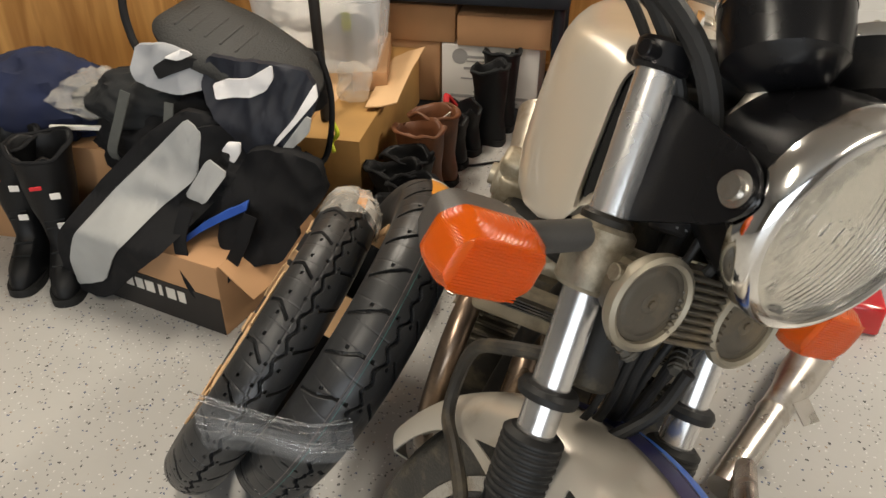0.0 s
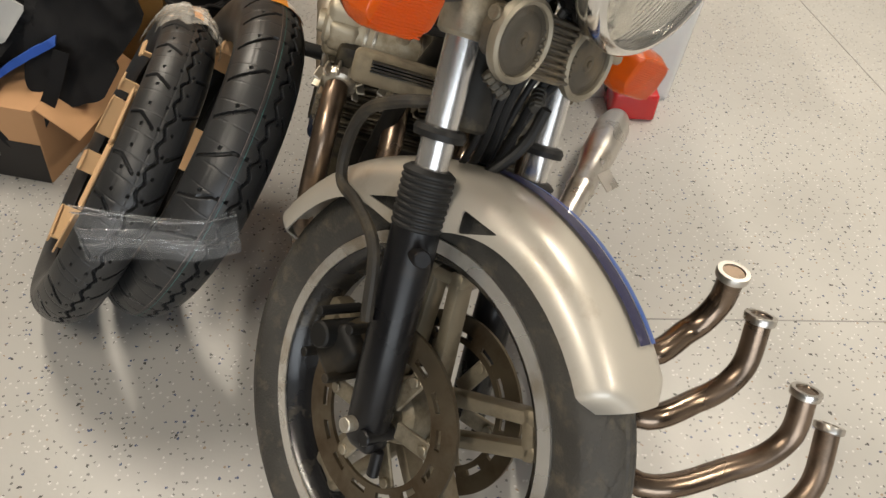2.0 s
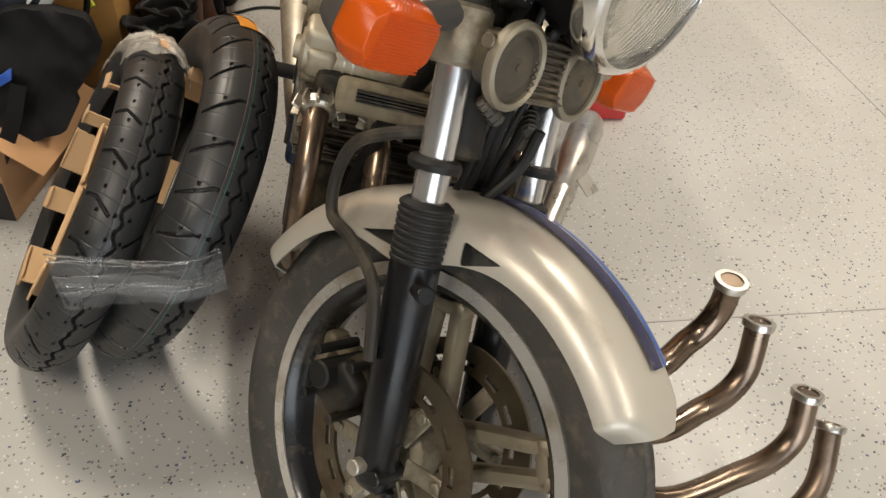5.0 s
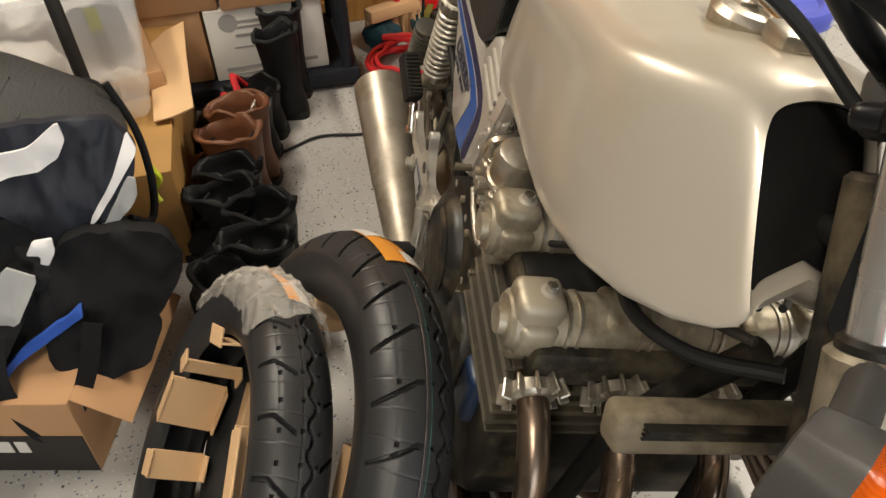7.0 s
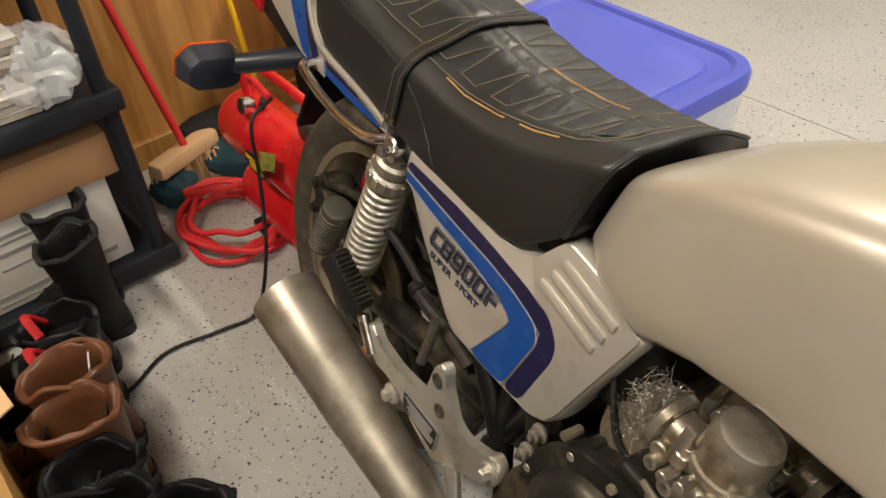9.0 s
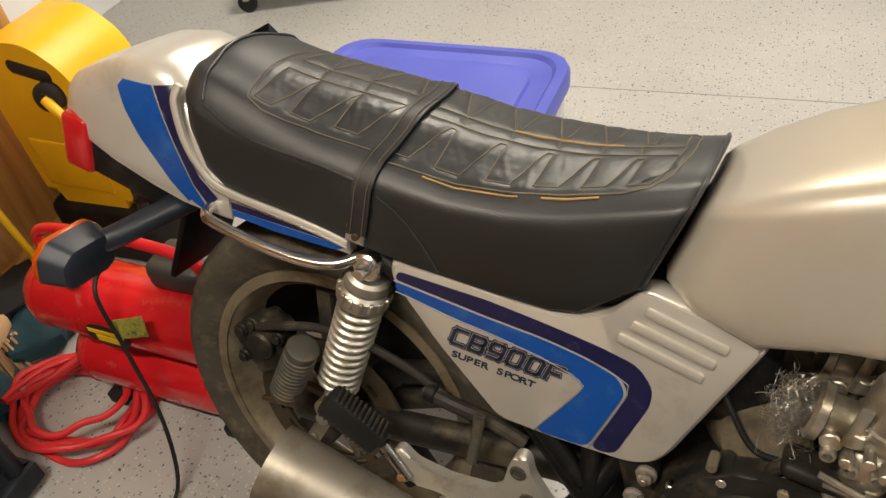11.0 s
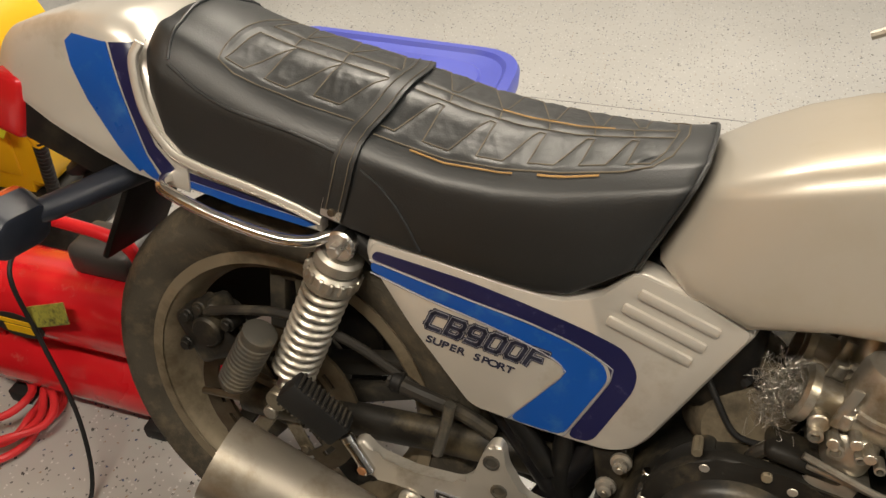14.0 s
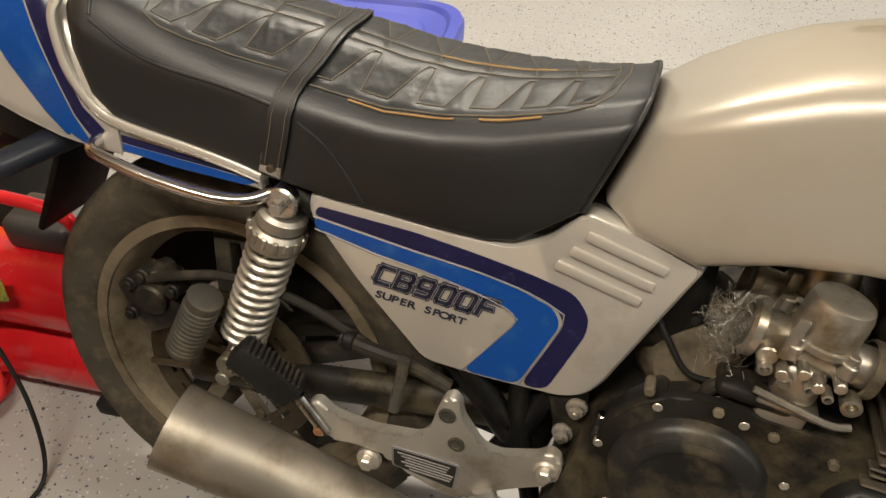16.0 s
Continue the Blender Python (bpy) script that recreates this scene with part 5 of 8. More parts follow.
for k, y in enumerate((-0.145, -0.05, 0.05, 0.145)):
    q = Matrix.Translation((0.783, y, 0.640)) @ Matrix.Rotation(radians(11), 4, "Y")
    b = rod(q @ Vector((0.07, 0, 0)), q @ Vector((-0.065, 0, 0)), 0.025, 22)
    b = lathe([(0.040, 0.0), (0.040, 0.007), (0.0365, 0.009), (0.0360, 0.046), (0.033, 0.055), (0.028, 0.058), (0.001, 0.0595)], q @ Matrix.Translation((0, 0, 0.015)), 28, bm=b)
    b = rbox(0.052, 0.058, 0.055, q @ Matrix.Translation((0, 0, -0.040)), 0.014, 3, bm=b)
    b = rod(q @ Vector((-0.05, -0.035, -0.01)), q @ Vector((-0.05, 0.035, -0.01)), 0.012, 14, bm=b)
    carb = part("carburettor", b, M["satin_alloy"], bike, "satin alloy carburettor")
    part("bowl", rbox(0.058, 0.062, 0.030, q @ Matrix.Translation((0, 0, -0.085)), 0.008, 2), M["alloy"], carb)
    part("mouth_ring", lathe([(0.026, 0.0), (0.034, 0.002), (0.035, 0.012), (0.030, 0.016), (0.026, 0.016)], axis(q @ Vector((-0.062, 0, 0)), q.to_3x3() @ Vector((-1, 0, 0))), 28, closed=True), M["satin_alloy"], carb)
    part("clamp_band", lathe([(0.031, -0.007), (0.034, -0.006), (0.034, 0.006), (0.031, 0.007)], axis(q @ Vector((0.062, 0, 0)), q.to_3x3() @ Vector((1, 0, 0))), 24, closed=True), M["dusty_case"], carb, "dusty hose clamp")
    part("bowl_rim", rbox(0.072, 0.072, 0.008, q @ Matrix.Translation((0, 0, -0.068)), 0.003, 2), M["satin_alloy"], carb)
    for jx in (-0.03, 0.03):
        part("cap_screw", rod(q @ Vector((jx, -0.030, 0.012)), q @ Vector((jx, -0.030, 0.026)), 0.0062, 10), M["satin_alloy"], carb)
        part("cap_lug", rod(q @ Vector((jx, -0.030, -0.002)), q @ Vector((jx, -0.030, 0.016)), 0.0095, 12), M["satin_alloy"], carb)
    for jx, jz, r in ((-0.048, -0.022, 0.0085), (-0.022, -0.030, 0.0095), (0.004, -0.028, 0.0060), (0.026, -0.030, 0.0060), (0.052, -0.030, 0.0115)):
        part("port", lathe([(r, 0.0), (r, 0.020), (r * 0.65, 0.021), (r * 0.6, 0.012), (0.0005, 0.012)], axis(q @ Vector((jx, -0.022, jz)), q.to_3x3() @ Vector((0, -1, 0))), 14), M["satin_alloy"], carb)
    part("linkage", tube([q @ Vector((-0.045, -0.036, -0.055)), q @ Vector((0.0, -0.040, -0.058)), q @ Vector((0.045, -0.040, -0.062)), q @ Vector((0.066, -0.036, -0.058))], 0.0045, 8), M["satin_alloy"], carb)
    part("lever_plate", rbox(0.014, 0.006, 0.055, q @ Matrix.Translation((-0.036, -0.034, 0.022)), 0.004, 2), M["satin_alloy"], carb)
    for j in range(4):
        b = rod(q @ Vector((-0.03 + 0.02 * j, -0.045, -0.02 + 0.01 * (j % 2))), q @ Vector((-0.03 + 0.02 * j, -0.02, -0.02 + 0.01 * (j % 2))), 0.007, 10)
        part("jet_screw", b, M["satin_alloy"], carb)
# frame
FR = [[(1.25, 0, 0.93), (1.0, 0.0, 0.86), (0.6, 0.0, 0.80), (0.3, 0.0, 0.78)]]
for s in (-1, 1):
    FR += [[(1.24, 0.03 * s, 0.80), (1.17, 0.07 * s, 0.60), (1.14, 0.10 * s, 0.35), (1.05, 0.12 * s, 0.20), (0.8, 0.12 * s, 0.19), (0.55, 0.12 * s, 0.22)],
           [(0.62, 0.07 * s, 0.80), (0.50, 0.11 * s, 0.62), (0.46, 0.12 * s, 0.45), (0.50, 0.12 * s, 0.24)],
           [(0.62, 0.07 * s, 0.80), (0.35, 0.10 * s, 0.74), (0.0, 0.11 * s, 0.72), (-0.22, 0.10 * s, 0.76)],
           [(0.45, 0.12 * s, 0.40), (0.32, 0.125 * s, 0.56), (0.14, 0.12 * s, 0.70)]]
for pts in FR:
    part("frame_tube", tube(pts, 0.015, 12), M["dull_black"], bike)
for s in (-1, 1):
    part("swingarm", tube([(0.46, 0.10 * s, 0.40), (0.3, 0.10 * s, 0.385), (0.0, 0.10 * s, 0.345), (-0.06, 0.10 * s, 0.34)], 0.022, 14, flat=1.3), M["engine_black"], bike)
part("rear_axle", rod((0, -0.13, 0.345), (0, 0.13, 0.345), 0.012, 16), M["alloy"], bike)
part("air_box", rbox(0.24, 0.24, 0.20, pose(0.55, 0, 0.66), 0.03, 3), M["dull_black"], bike)
part("rear_fender", tube([(0.30, 0, 0.58), (0.22, 0, 0.70), (0.05, 0, 0.735), (-0.15, 0, 0.725), (-0.30, 0, 0.71), (-0.38, 0, 0.66)], 0.085, 16, flat=0.25), M["dull_black"], bike)
part("tail_lamp", rbox(0.060, 0.20, 0.100, pose(-0.428, -0.03, 0.776, 0, 12, 0), 0.012, 3), M["red_lens"], bike, "red tail lamp")
for s in (-1, 1):
    q = Matrix.Translation((-0.325, 0.262 * s, 0.668)) @ Matrix.Rotation(radians(-80), 4, "Y") @ Matrix.Rotation(radians(90), 4, "Z")
    body = indicator("rear_indicator", q, bike, M["navy_plastic"], "navy-black rear turn signal with amber lens", 0.4)
    part("stalk", tube([(-0.22, 0.06 * s, 0.705), (-0.25, 0.14 * s, 0.692), (-0.285, 0.21 * s, 0.677), (-0.31, 0.245 * s, 0.670)], [0.023, 0.020, 0.019, 0.017], 14), M["navy_plastic"], body)
# bracket plates and pegs
for s in (-1, 1):
    plate = [(0.172, 0.398), (0.190, 0.412), (0.213, 0.391), (0.271, 0.383), (0.339, 0.390), (0.354, 0.406), (0.365, 0.455), (0.374, 0.474), (0.386, 0.478), (0.394, 0.468), (0.398, 0.445), (0.427, 0.402), (0.452, 0.395), (0.503, 0.411), (0.517, 0.424), (0.532, 0.417), (0.538, 0.393), (0.526, 0.368), (0.490, 0.352), (0.450, 0.330), (0.410, 0.300), (0.385, 0.298), (0.325, 0.320), (0.299, 0.343), (0.246, 0.349), (0.205, 0.345), (0.182, 0.362)]
    b = prism(round_poly(plate, 0.010, 3), 0.018, Matrix.Translation((0, 0.178 * s + 0.009, 0)) @ Matrix.Rotation(radians(90), 4, "X"), 0.006, 3)
    part("peg_arm", tube([(0.434, 0.182 * s, 0.327), (0.455, 0.186 * s, 0.29), (0.470, 0.19 * s, 0.245)], [0.016, 0.012, 0.012], 12), M["plate_alloy"], bike, "alloy peg arm")
    pl = part("footrest_plate", b, M["plate_alloy"], bike, "cast alloy footrest plate with a machined edge")
    for x, z, r in ((0.516, 0.392, 0.0165), (0.268, 0.326, 0.0185), (0.196, 0.366, 0.0125)):
        part("washer", rod((x, 0.18 * s, z), (x, 0.191 * s, z), r, 22), M["spring_steel"], pl)
        part("bolt", rod((x, 0.18 * s, z), (x, 0.202 * s, z), r * 0.62, 6, bev=0.2), M["rust"] if x < 0.25 else M["spring_steel"], pl, "hexagon bolt")
    for x, z in ((0.379, 0.446), (0.394, 0.400)):
        part("socket_screw", lathe([(0.0118, 0.0), (0.0118, 0.0022), (0.0085, 0.003), (0.0078, -0.002), (0.0006, -0.002)], axis((x, 0.1872 * s, z), (0, s, 0)), 18), M["dusty_grey"], pl, "recessed socket screw")
    q = axis((0.165, 0.19 * s, 0.415), Vector((-0.095, 0.02 * s, 0.085)))
    peg = part("passenger_peg", rod((0.205, 0.19 * s, 0.36), (0.165, 0.19 * s, 0.415), 0.010, 12), M["bright_alloy"], bike, "folded passenger peg with ribbed rubber")
    b = rbox(0.036, 0.045, 0.105, q @ Matrix.Translation((0, 0, 0.058)), 0.006, 2)
    pad = part("rubber_pad", b, M["rubber"], peg, "ribbed black rubber pad")
    for k in range(11):
        part("rib", rbox(0.005 + 0.027, 0.052, 0.0045, q @ Matrix.Translation((0, 0, 0.016 + 0.0085 * k)), 0.0015, 1), M["hose"], pad)
    b = rod((0.47, 0.19 * s, 0.245), (0.47, 0.31 * s, 0.245), 0.018, 16)
    part("rider_peg", b, M["rubber"], bike, "ribbed rubber rider peg")
# bars and clocks
b = tube([(-0.10, -0.30, 0.52), (-0.03, -0.26, 0.51), (0.03, -0.13, 0.41), (0.05, 0, 0.38), (0.03, 0.13, 0.41), (-0.03, 0.26, 0.51), (-0.10, 0.30, 0.52)], 0.011, 14)
part("handlebar", steered(b), M["black_metal"], bike, "black handlebar")
for v in (-0.07, 0.07):
    m = Matrix.Translation((0.150, v, 0.405)) @ Matrix.Rotation(radians(-25), 4, "Y")
    g = part("gauge", steered(lathe([(0.03, -0.05), (0.04, -0.045), (0.056, -0.03), (0.060, 0.0), (0.061, 0.03), (0.056, 0.036), (0.052, 0.032), (0.001, 0.03)], m, 44)), M["black_metal"], bike, "black round instrument with chrome ring")
    part("ring", steered(lathe([(0.0615, 0.022), (0.063, 0.028), (0.061, 0.036), (0.056, 0.038), (0.056, 0.03)], m, 44, closed=True)), M["chrome"], g)

# ---- loose things ----
def loose_tyre(name, x, y, turn, lean, R, width, rim_r, label, step):
    """A tyre that stands on the floor and leans; its place is that of the middle of the ring."""
    bm = tyre_mesh(R, width, rim_r, 1700, 76, lambda a, v: touring_groove(a, v, step))
    spin = Matrix.Rotation(radians(turn), 4, "Z") @ Matrix.Rotation(radians(lean), 4, "X")
    low = min((spin @ v.co).z for v in bm.verts)
    t = thing(name, Matrix.Translation((x, y, -low)) @ spin, label, "tyre", "new tyres")
    part("carcass", bm, M["tyre_new"], t)
    return t


def band(R, width, a0, a1, lift, v0, v1, n=14, k=8, crown=0.62, rim_r=0.232, wrinkle=0.0):
    """A sheet that lies on a tyre's tread between two angles."""
    b = bmesh.new()
    rows = []
    h = R - rim_r
    for i in range(n + 1):
        a = a0 + (a1 - a0) * i / n
        row = []
        for j in range(k + 1):
            v = v0 + (v1 - v0) * j / k
            q = v * radians(78)
            r = R - h * crown * (1 - math.cos(q)) * 0.85 + lift + wrinkle * (0.5 * noise.noise((a * 14, v * 4, lift * 900)) + 0.5 * abs(noise.noise((a * 26, v * 7, 3.0))))
            row.append(b.verts.new((r * math.cos(a), width / 2 * math.sin(q) / math.sin(radians(78)) * (1 + lift * 8), r * math.sin(a))))
        rows.append(row)
    for i in range(n):
        for j in range(k):
            b.faces.new((rows[i][j], rows[i][j + 1], rows[i + 1][j + 1], rows[i + 1][j]))
    return b


TA = loose_tyre("narrow_tyre", -0.903, -0.328, 0.5, -32.5, 0.332, 0.108, 0.236, "new narrow black tyre leaning with packing card inside", 14)
TB = loose_tyre("wide_tyre", -0.926, -0.180, 2.0, -33.0, 0.350, 0.130, 0.232, "new wide black tyre leaning against the motorcycle", 13)
up = radians(90)
part("label", band(0.332, 0.108, up + 0.24, up + 0.72, 0.0065, 0.02, 0.92, rim_r=0.236), M["label_white"], TA, "white paper label", flip=False)
part("label", band(0.332, 0.108, up + 0.24, up + 0.72, 0.0075, -0.12, 0.10, rim_r=0.236), M["label_orange"], TA, "orange paper label", flip=False)
part("plastic_wrap", band(0.332, 0.108, up + 0.10, up + 1.20, 0.011, -1.25, 1.15, 60, 26, rim_r=0.236, wrinkle=0.022), M["bag_wrap"], TA, "crinkled clear plastic wrap", flip=False, ang=14)
part("label", band(0.350, 0.130, up + 0.16, up + 0.58, 0.0025, -0.30, 0.66), M["label_orange"], TB, "orange paper label", flip=False)
part("label", band(0.350, 0.130, up + 0.42, up + 0.58, 0.0037, -0.30, 0.30), M["label_white"], TB, "white paper label", flip=False)
part("label", band(0.350, 0.130, up + 0.16, up + 0.27, 0.0037, 0.05, 0.66), M["label_white"], TB, "white paper label", flip=False)
for v0, paint in ((0.005, "line_teal"), (-0.075, "line_pale")):
    part("colour_line", band(0.350, 0.130, 0.0, 2 * math.pi, 0.0008, v0, v0 + 0.013, 160, 2), M[paint], TB, "thin painted line round the tread", flip=False)
# packing card bridging the bead of the narrow tyre
for k, (a, ln) in enumerate(((up + 0.66, 0.07), (up + 1.42, 0.035), (up + 1.86, 0.095), (up + 2.36, 0.05), (up - 0.55, 0.12), (up - 1.05, 0.13), (up - 1.60, 0.10), (up + 3.1, 0.1))):
    q = Matrix.Rotation(-a, 4, "Y") @ Matrix.Translation((0.226 - 0.010 * (k % 2), 0.004, 0)) @ Matrix.Rotation(radians(6 * (k % 3) - 6), 4, "Z")
    b = rbox(0.004, 0.096, ln, q @ Matrix.Translation((0, -0.013, 0)), 0.001, 1)
    b = rbox(0.030, 0.004, ln * 0.9, q @ Matrix.Translation((0.008, -0.060, 0)), 0.001, 1, bm=b)
    b = rbox(0.022, 0.004, ln * 0.9, q @ Matrix.Translation((-0.010, 0.035, 0)), 0.001, 1, bm=b)
    part("packing_card", b, M["card_light"], TA, "folded light cardboard packing")
for a in (up + 0.9, up - 0.9, up + 2.2):
    q = Matrix.Rotation(-a, 4, "Y") @ Matrix.Translation((0.212, 0.0, 0))
    part("packing_card", rbox(0.03, 0.085, 0.10, q, 0.001, 1), M["card_light"], TB, "folded light cardboard packing")
# stretch wrap that binds the two tyres
wrapband = thing("stretch_wrap_band", Matrix.Translation((-0.552, -0.190, 0.415)), "twisted clear stretch wrap binding the two new tyres", "plastic wrap")
rnd = random.Random(11)


def wrap_x(y):
    """The front of the two leaning tyres, bridged by taut film."""
    return -0.004 - 1.6 * max(0, abs(y + 0.02) - 0.085) ** 1.5


for k in range(12):
    z0 = -0.036 + 0.0064 * k + rnd.uniform(-0.010, 0.010)
    w = rnd.uniform(0.0006, 0.0022) if k % 3 else 0.020
    rings = []
    for i in range(25):
        y = -0.115 + 0.245 * i / 24
        z = z0 * (1 + 1.6 * abs(y)) - 0.10 * y + 0.012 * math.sin(y * 9 + k) + 0.004 * noise.noise((y * 30, k, 0))
        tw = 0.9 * noise.noise((y * 8, k * 3.1, 1.0))
        x = wrap_x(y) + 0.003 * noise.noise((y * 40, k, 4)) + 0.0015 * (k % 4)
        dz, dx = w * math.cos(tw), w * math.sin(tw) * 0.5
        rings.append([(x - dx, y, z - dz), (x - dx * 0.4 + 0.001, y, z - dz * 0.3), (x + dx, y, z + dz), (x + dx * 0.3 - 0.001, y, z + dz * 0.2)])
    part("film_strand", loft(rings), M["wrap_strand"] if k % 3 else M["wrap"], wrapband, ang=70)

# spare exhaust lying by the front wheel
sp = thing("spare_exhaust", Matrix.Translation((-0.9, 0.75, 0)), "spare four-into-one exhaust with brown pipes, lying on the floor", "exhaust pipe")
b = lathe([(0.034, 0.0), (0.036, 0.004), (0.048, 0.05), (0.046, 0.20), (0.036, 0.26), (0.034, 0.34), (0.037, 0.345), (0.037, 0.352), (0.033, 0.36), (0.030, 0.60), (0.028, 0.60)], axis((-0.50, 0.125, 0.085), Vector((0.42, -0.24, -0.012))), 36)
part("silencer", b, M["steel"], sp, "shiny silver silencer")
part("hanger_tab", rbox(0.05, 0.035, 0.004, pose(-0.155, 0.0, 0.135, 20, 30, 30), 0.001, 1), M["steel"], sp)
ends = [(-0.385, 0.699, 0.484), (-0.37, 0.768, 0.40), (-0.297, 0.854, 0.299), (-0.285, 0.925, 0.215)]
ELBOW = [((-0.341, 0.565, 0.36), (-0.366, 0.654, 0.375), (-0.380, 0.694, 0.42)), ((-0.291, 0.563, 0.27), (-0.305, 0.682, 0.275), (-0.332, 0.750, 0.315)),
         ((-0.232, 0.571, 0.165), (-0.238, 0.749, 0.175), (-0.262, 0.838, 0.215)), ((-0.169, 0.612, 0.08), (-0.178, 0.795, 0.09), (-0.215, 0.890, 0.13))]
for k, e in enumerate(ends):
    base = Vector((0.9, -0.75, 0))
    pts = [Vector((0.02, -0.14, 0.075 + 0.02 * (3 - k))), Vector((0.30 + 0.05 * k, -0.20, 0.30 - 0.075 * k))] + [Vector(q) + base for q in ELBOW[k]] + [Vector(e) + base]
    p = part("header_pipe", tube(pts, 0.0205, 16, 8), M["pipe"], sp, "brown heat-tinted header pipe")
    d = (Vector(pts[-1]) - Vector(pts[-2])).normalized()
    b = lathe([(0.021, -0.014), (0.0255, -0.012), (0.0265, -0.004), (0.0255, 0.0), (0.018, 0.0), (0.0175, -0.03)], axis(Vector(pts[-1]) + d * 0.003, d), 24)
    part("lip", b, M["steel"], p, "pale worn pipe lip")


# cardboard boxes
def carton(name, x0, x1, y0, y1, z0, z1, material, label, turn=0.0, open_top=False):
    t = thing(name, Matrix.Translation(((x0 + x1) / 2, (y0 + y1) / 2, z0)) @ Matrix.Rotation(radians(turn), 4, "Z"), label, "cardboard box", "cardboard boxes")
    w, d, h = x1 - x0, y1 - y0, z1 - z0
    part("box_wall", rbox(w, d, h, pose(0, 0, h / 2), 0.004, 2), material, t)
    part("top_seam", rbox(w * 0.98, 0.003, 0.002, pose(0, 0, h + 0.0008), 0), M["card_shaded"], t)
    return t


# printed box under the gear, with a lettered band shown as bars
A0, A1 = Vector((-1.328, -1.045, 0)), Vector((-1.207, -0.604, 0))
FN = Matrix.Translation(A0) @ Matrix.Rotation(math.atan2(A1.y - A0.y, A1.x - A0.x), 4, "Z")
fb = thing("printed_carton", FN, "brown cardboard carton with a black printed band on the floor", "cardboard box", "cardboard boxes")
part("box_wall", rbox(0.457, 0.36, 0.21, pose(0.2285, 0.18, 0.105), 0.004, 2), M["card"], fb)
part("black_band", rbox(0.452, 0.002, 0.112, pose(0.2285, -0.0012, 0.058), 0), M["ink"], fb, "black printed band")
for k, w in enumerate((0.022, 0.03, 0.026, 0.026, 0.03, 0.012, 0.03, 0.024)):
    x = 0.075 + 0.036 * k
    part("print_bar", rbox(w, 0.002, 0.034, pose(x, -0.0030, 0.082), 0.0004, 1), M["white_print"], fb)
for s, (y0, tl) in enumerate(((0.0, -0.7), (0.36, 2.2))):
    q = Matrix.Translation((0.2285, y0, 0.21)) @ Matrix.Rotation(radians(-50 if s == 0 else 120), 4, "X") @ Matrix.Translation((0, 0.07, 0))
    part("flap", rbox(0.44, 0.14, 0.004, q, 0.001, 1), M["card"], fb)
q = Matrix.Translation((0.457, 0.18, 0.21)) @ Matrix.Rotation(radians(35), 4, "Y") @ Matrix.Translation((0.06, 0, 0))
part("flap", rbox(0.12, 0.34, 0.004, q, 0.001, 1), M["card"], fb)

long_box = carton("long_carton", -2.62, -1.80, -0.78, -0.405, 0.0, 0.285, M["card_yellow"], "long yellowish cardboard box on the floor beside the boots")
def card_sheet(m, ln, wd, fold, label):
    """A long strip of corrugated card with a soft fold along it and a sag."""
    t = thing("cardboard_sheet", m, label, "cardboard sheet", "cardboard sheets")
    rings = []
    for i in range(15):
        x = -ln / 2 + ln * i / 14
        row = []
        for y in (-wd / 2, -wd * 0.1, wd * 0.1, wd / 2):
            row.append((x, y, fold * abs(y) + 0.010 * math.sin(3 * i / 14) + 0.003 * noise.noise((x * 9, y * 9, 1))))
        rings.append(row + [(p[0], p[1], p[2] - 0.004) for p in row[::-1]])
    part("sheet", loft(rings), M["card_light"], t)
    return t


card_sheet(pose(-2.30, -0.408, 0.296, 12, -2, 3), 0.57, 0.105, 0.10, "light brown strip of folded cardboard lying on a carton")
card_sheet(pose(-2.22, -0.60, 0.298, -6, 3, -4), 0.46, 0.10, -0.05, "light brown strip of folded cardboard lying on a carton")
t = thing("flat_carton", pose(-2.37, -0.515, 0.2855, 0, 0, 12), "flat brown cardboard carton lying on the long box", "cardboard box", "cardboard boxes")
part("box_wall", rbox(0.40, 0.115, 0.065, pose(0, 0, 0.033), 0.003, 2), M["card"], t)
part("tape", rbox(0.402, 0.03, 0.0012, pose(0, 0, 0.0664), 0), M["card_shaded"], t, "brown packing tape")


# shelving
SH = thing("shelving_unit", Matrix.Translation((-2.80, -0.42, 0)), "black plastic shelving unit holding books and boxes", "shelf")
for k, z in enumerate((0.045, 0.50, 0.98, 1.46)):
    b = rbox(0.46, 1.14, 0.010, pose(0, 0, z + 0.018), 0.003, 1)
    for sx in (-1, 1):
        b = rbox(0.028, 1.14, 0.055, pose(sx * 0.222, 0, z), 0.008, 2, bm=b)
    for sy in (-1, 1):
        b = rbox(0.46, 0.028, 0.055, pose(0, sy * 0.556, z), 0.008, 2, bm=b)
    part("deck", b, M["shelf_plastic"], SH, "black moulded plastic deck")
for sx in (-1, 1):
    for sy in (-1, 1):
        for z0 in (0.0725, 0.5275, 1.0075):
            part("post", rod((sx * 0.205, sy * 0.535, z0 - 0.05), (sx * 0.205, sy * 0.535, z0 + 0.40), 0.021, 16), M["shelf_plastic"], SH)
for sy in (-0.535, 0.535):
    b = None
    for k in range(26):
        b = rbox(0.36, 0.006, 0.006, pose(0, sy, 0.09 + 0.0145 * k), 0, bm=b)
    part("end_grille", b, M["shelf_plastic"], SH)

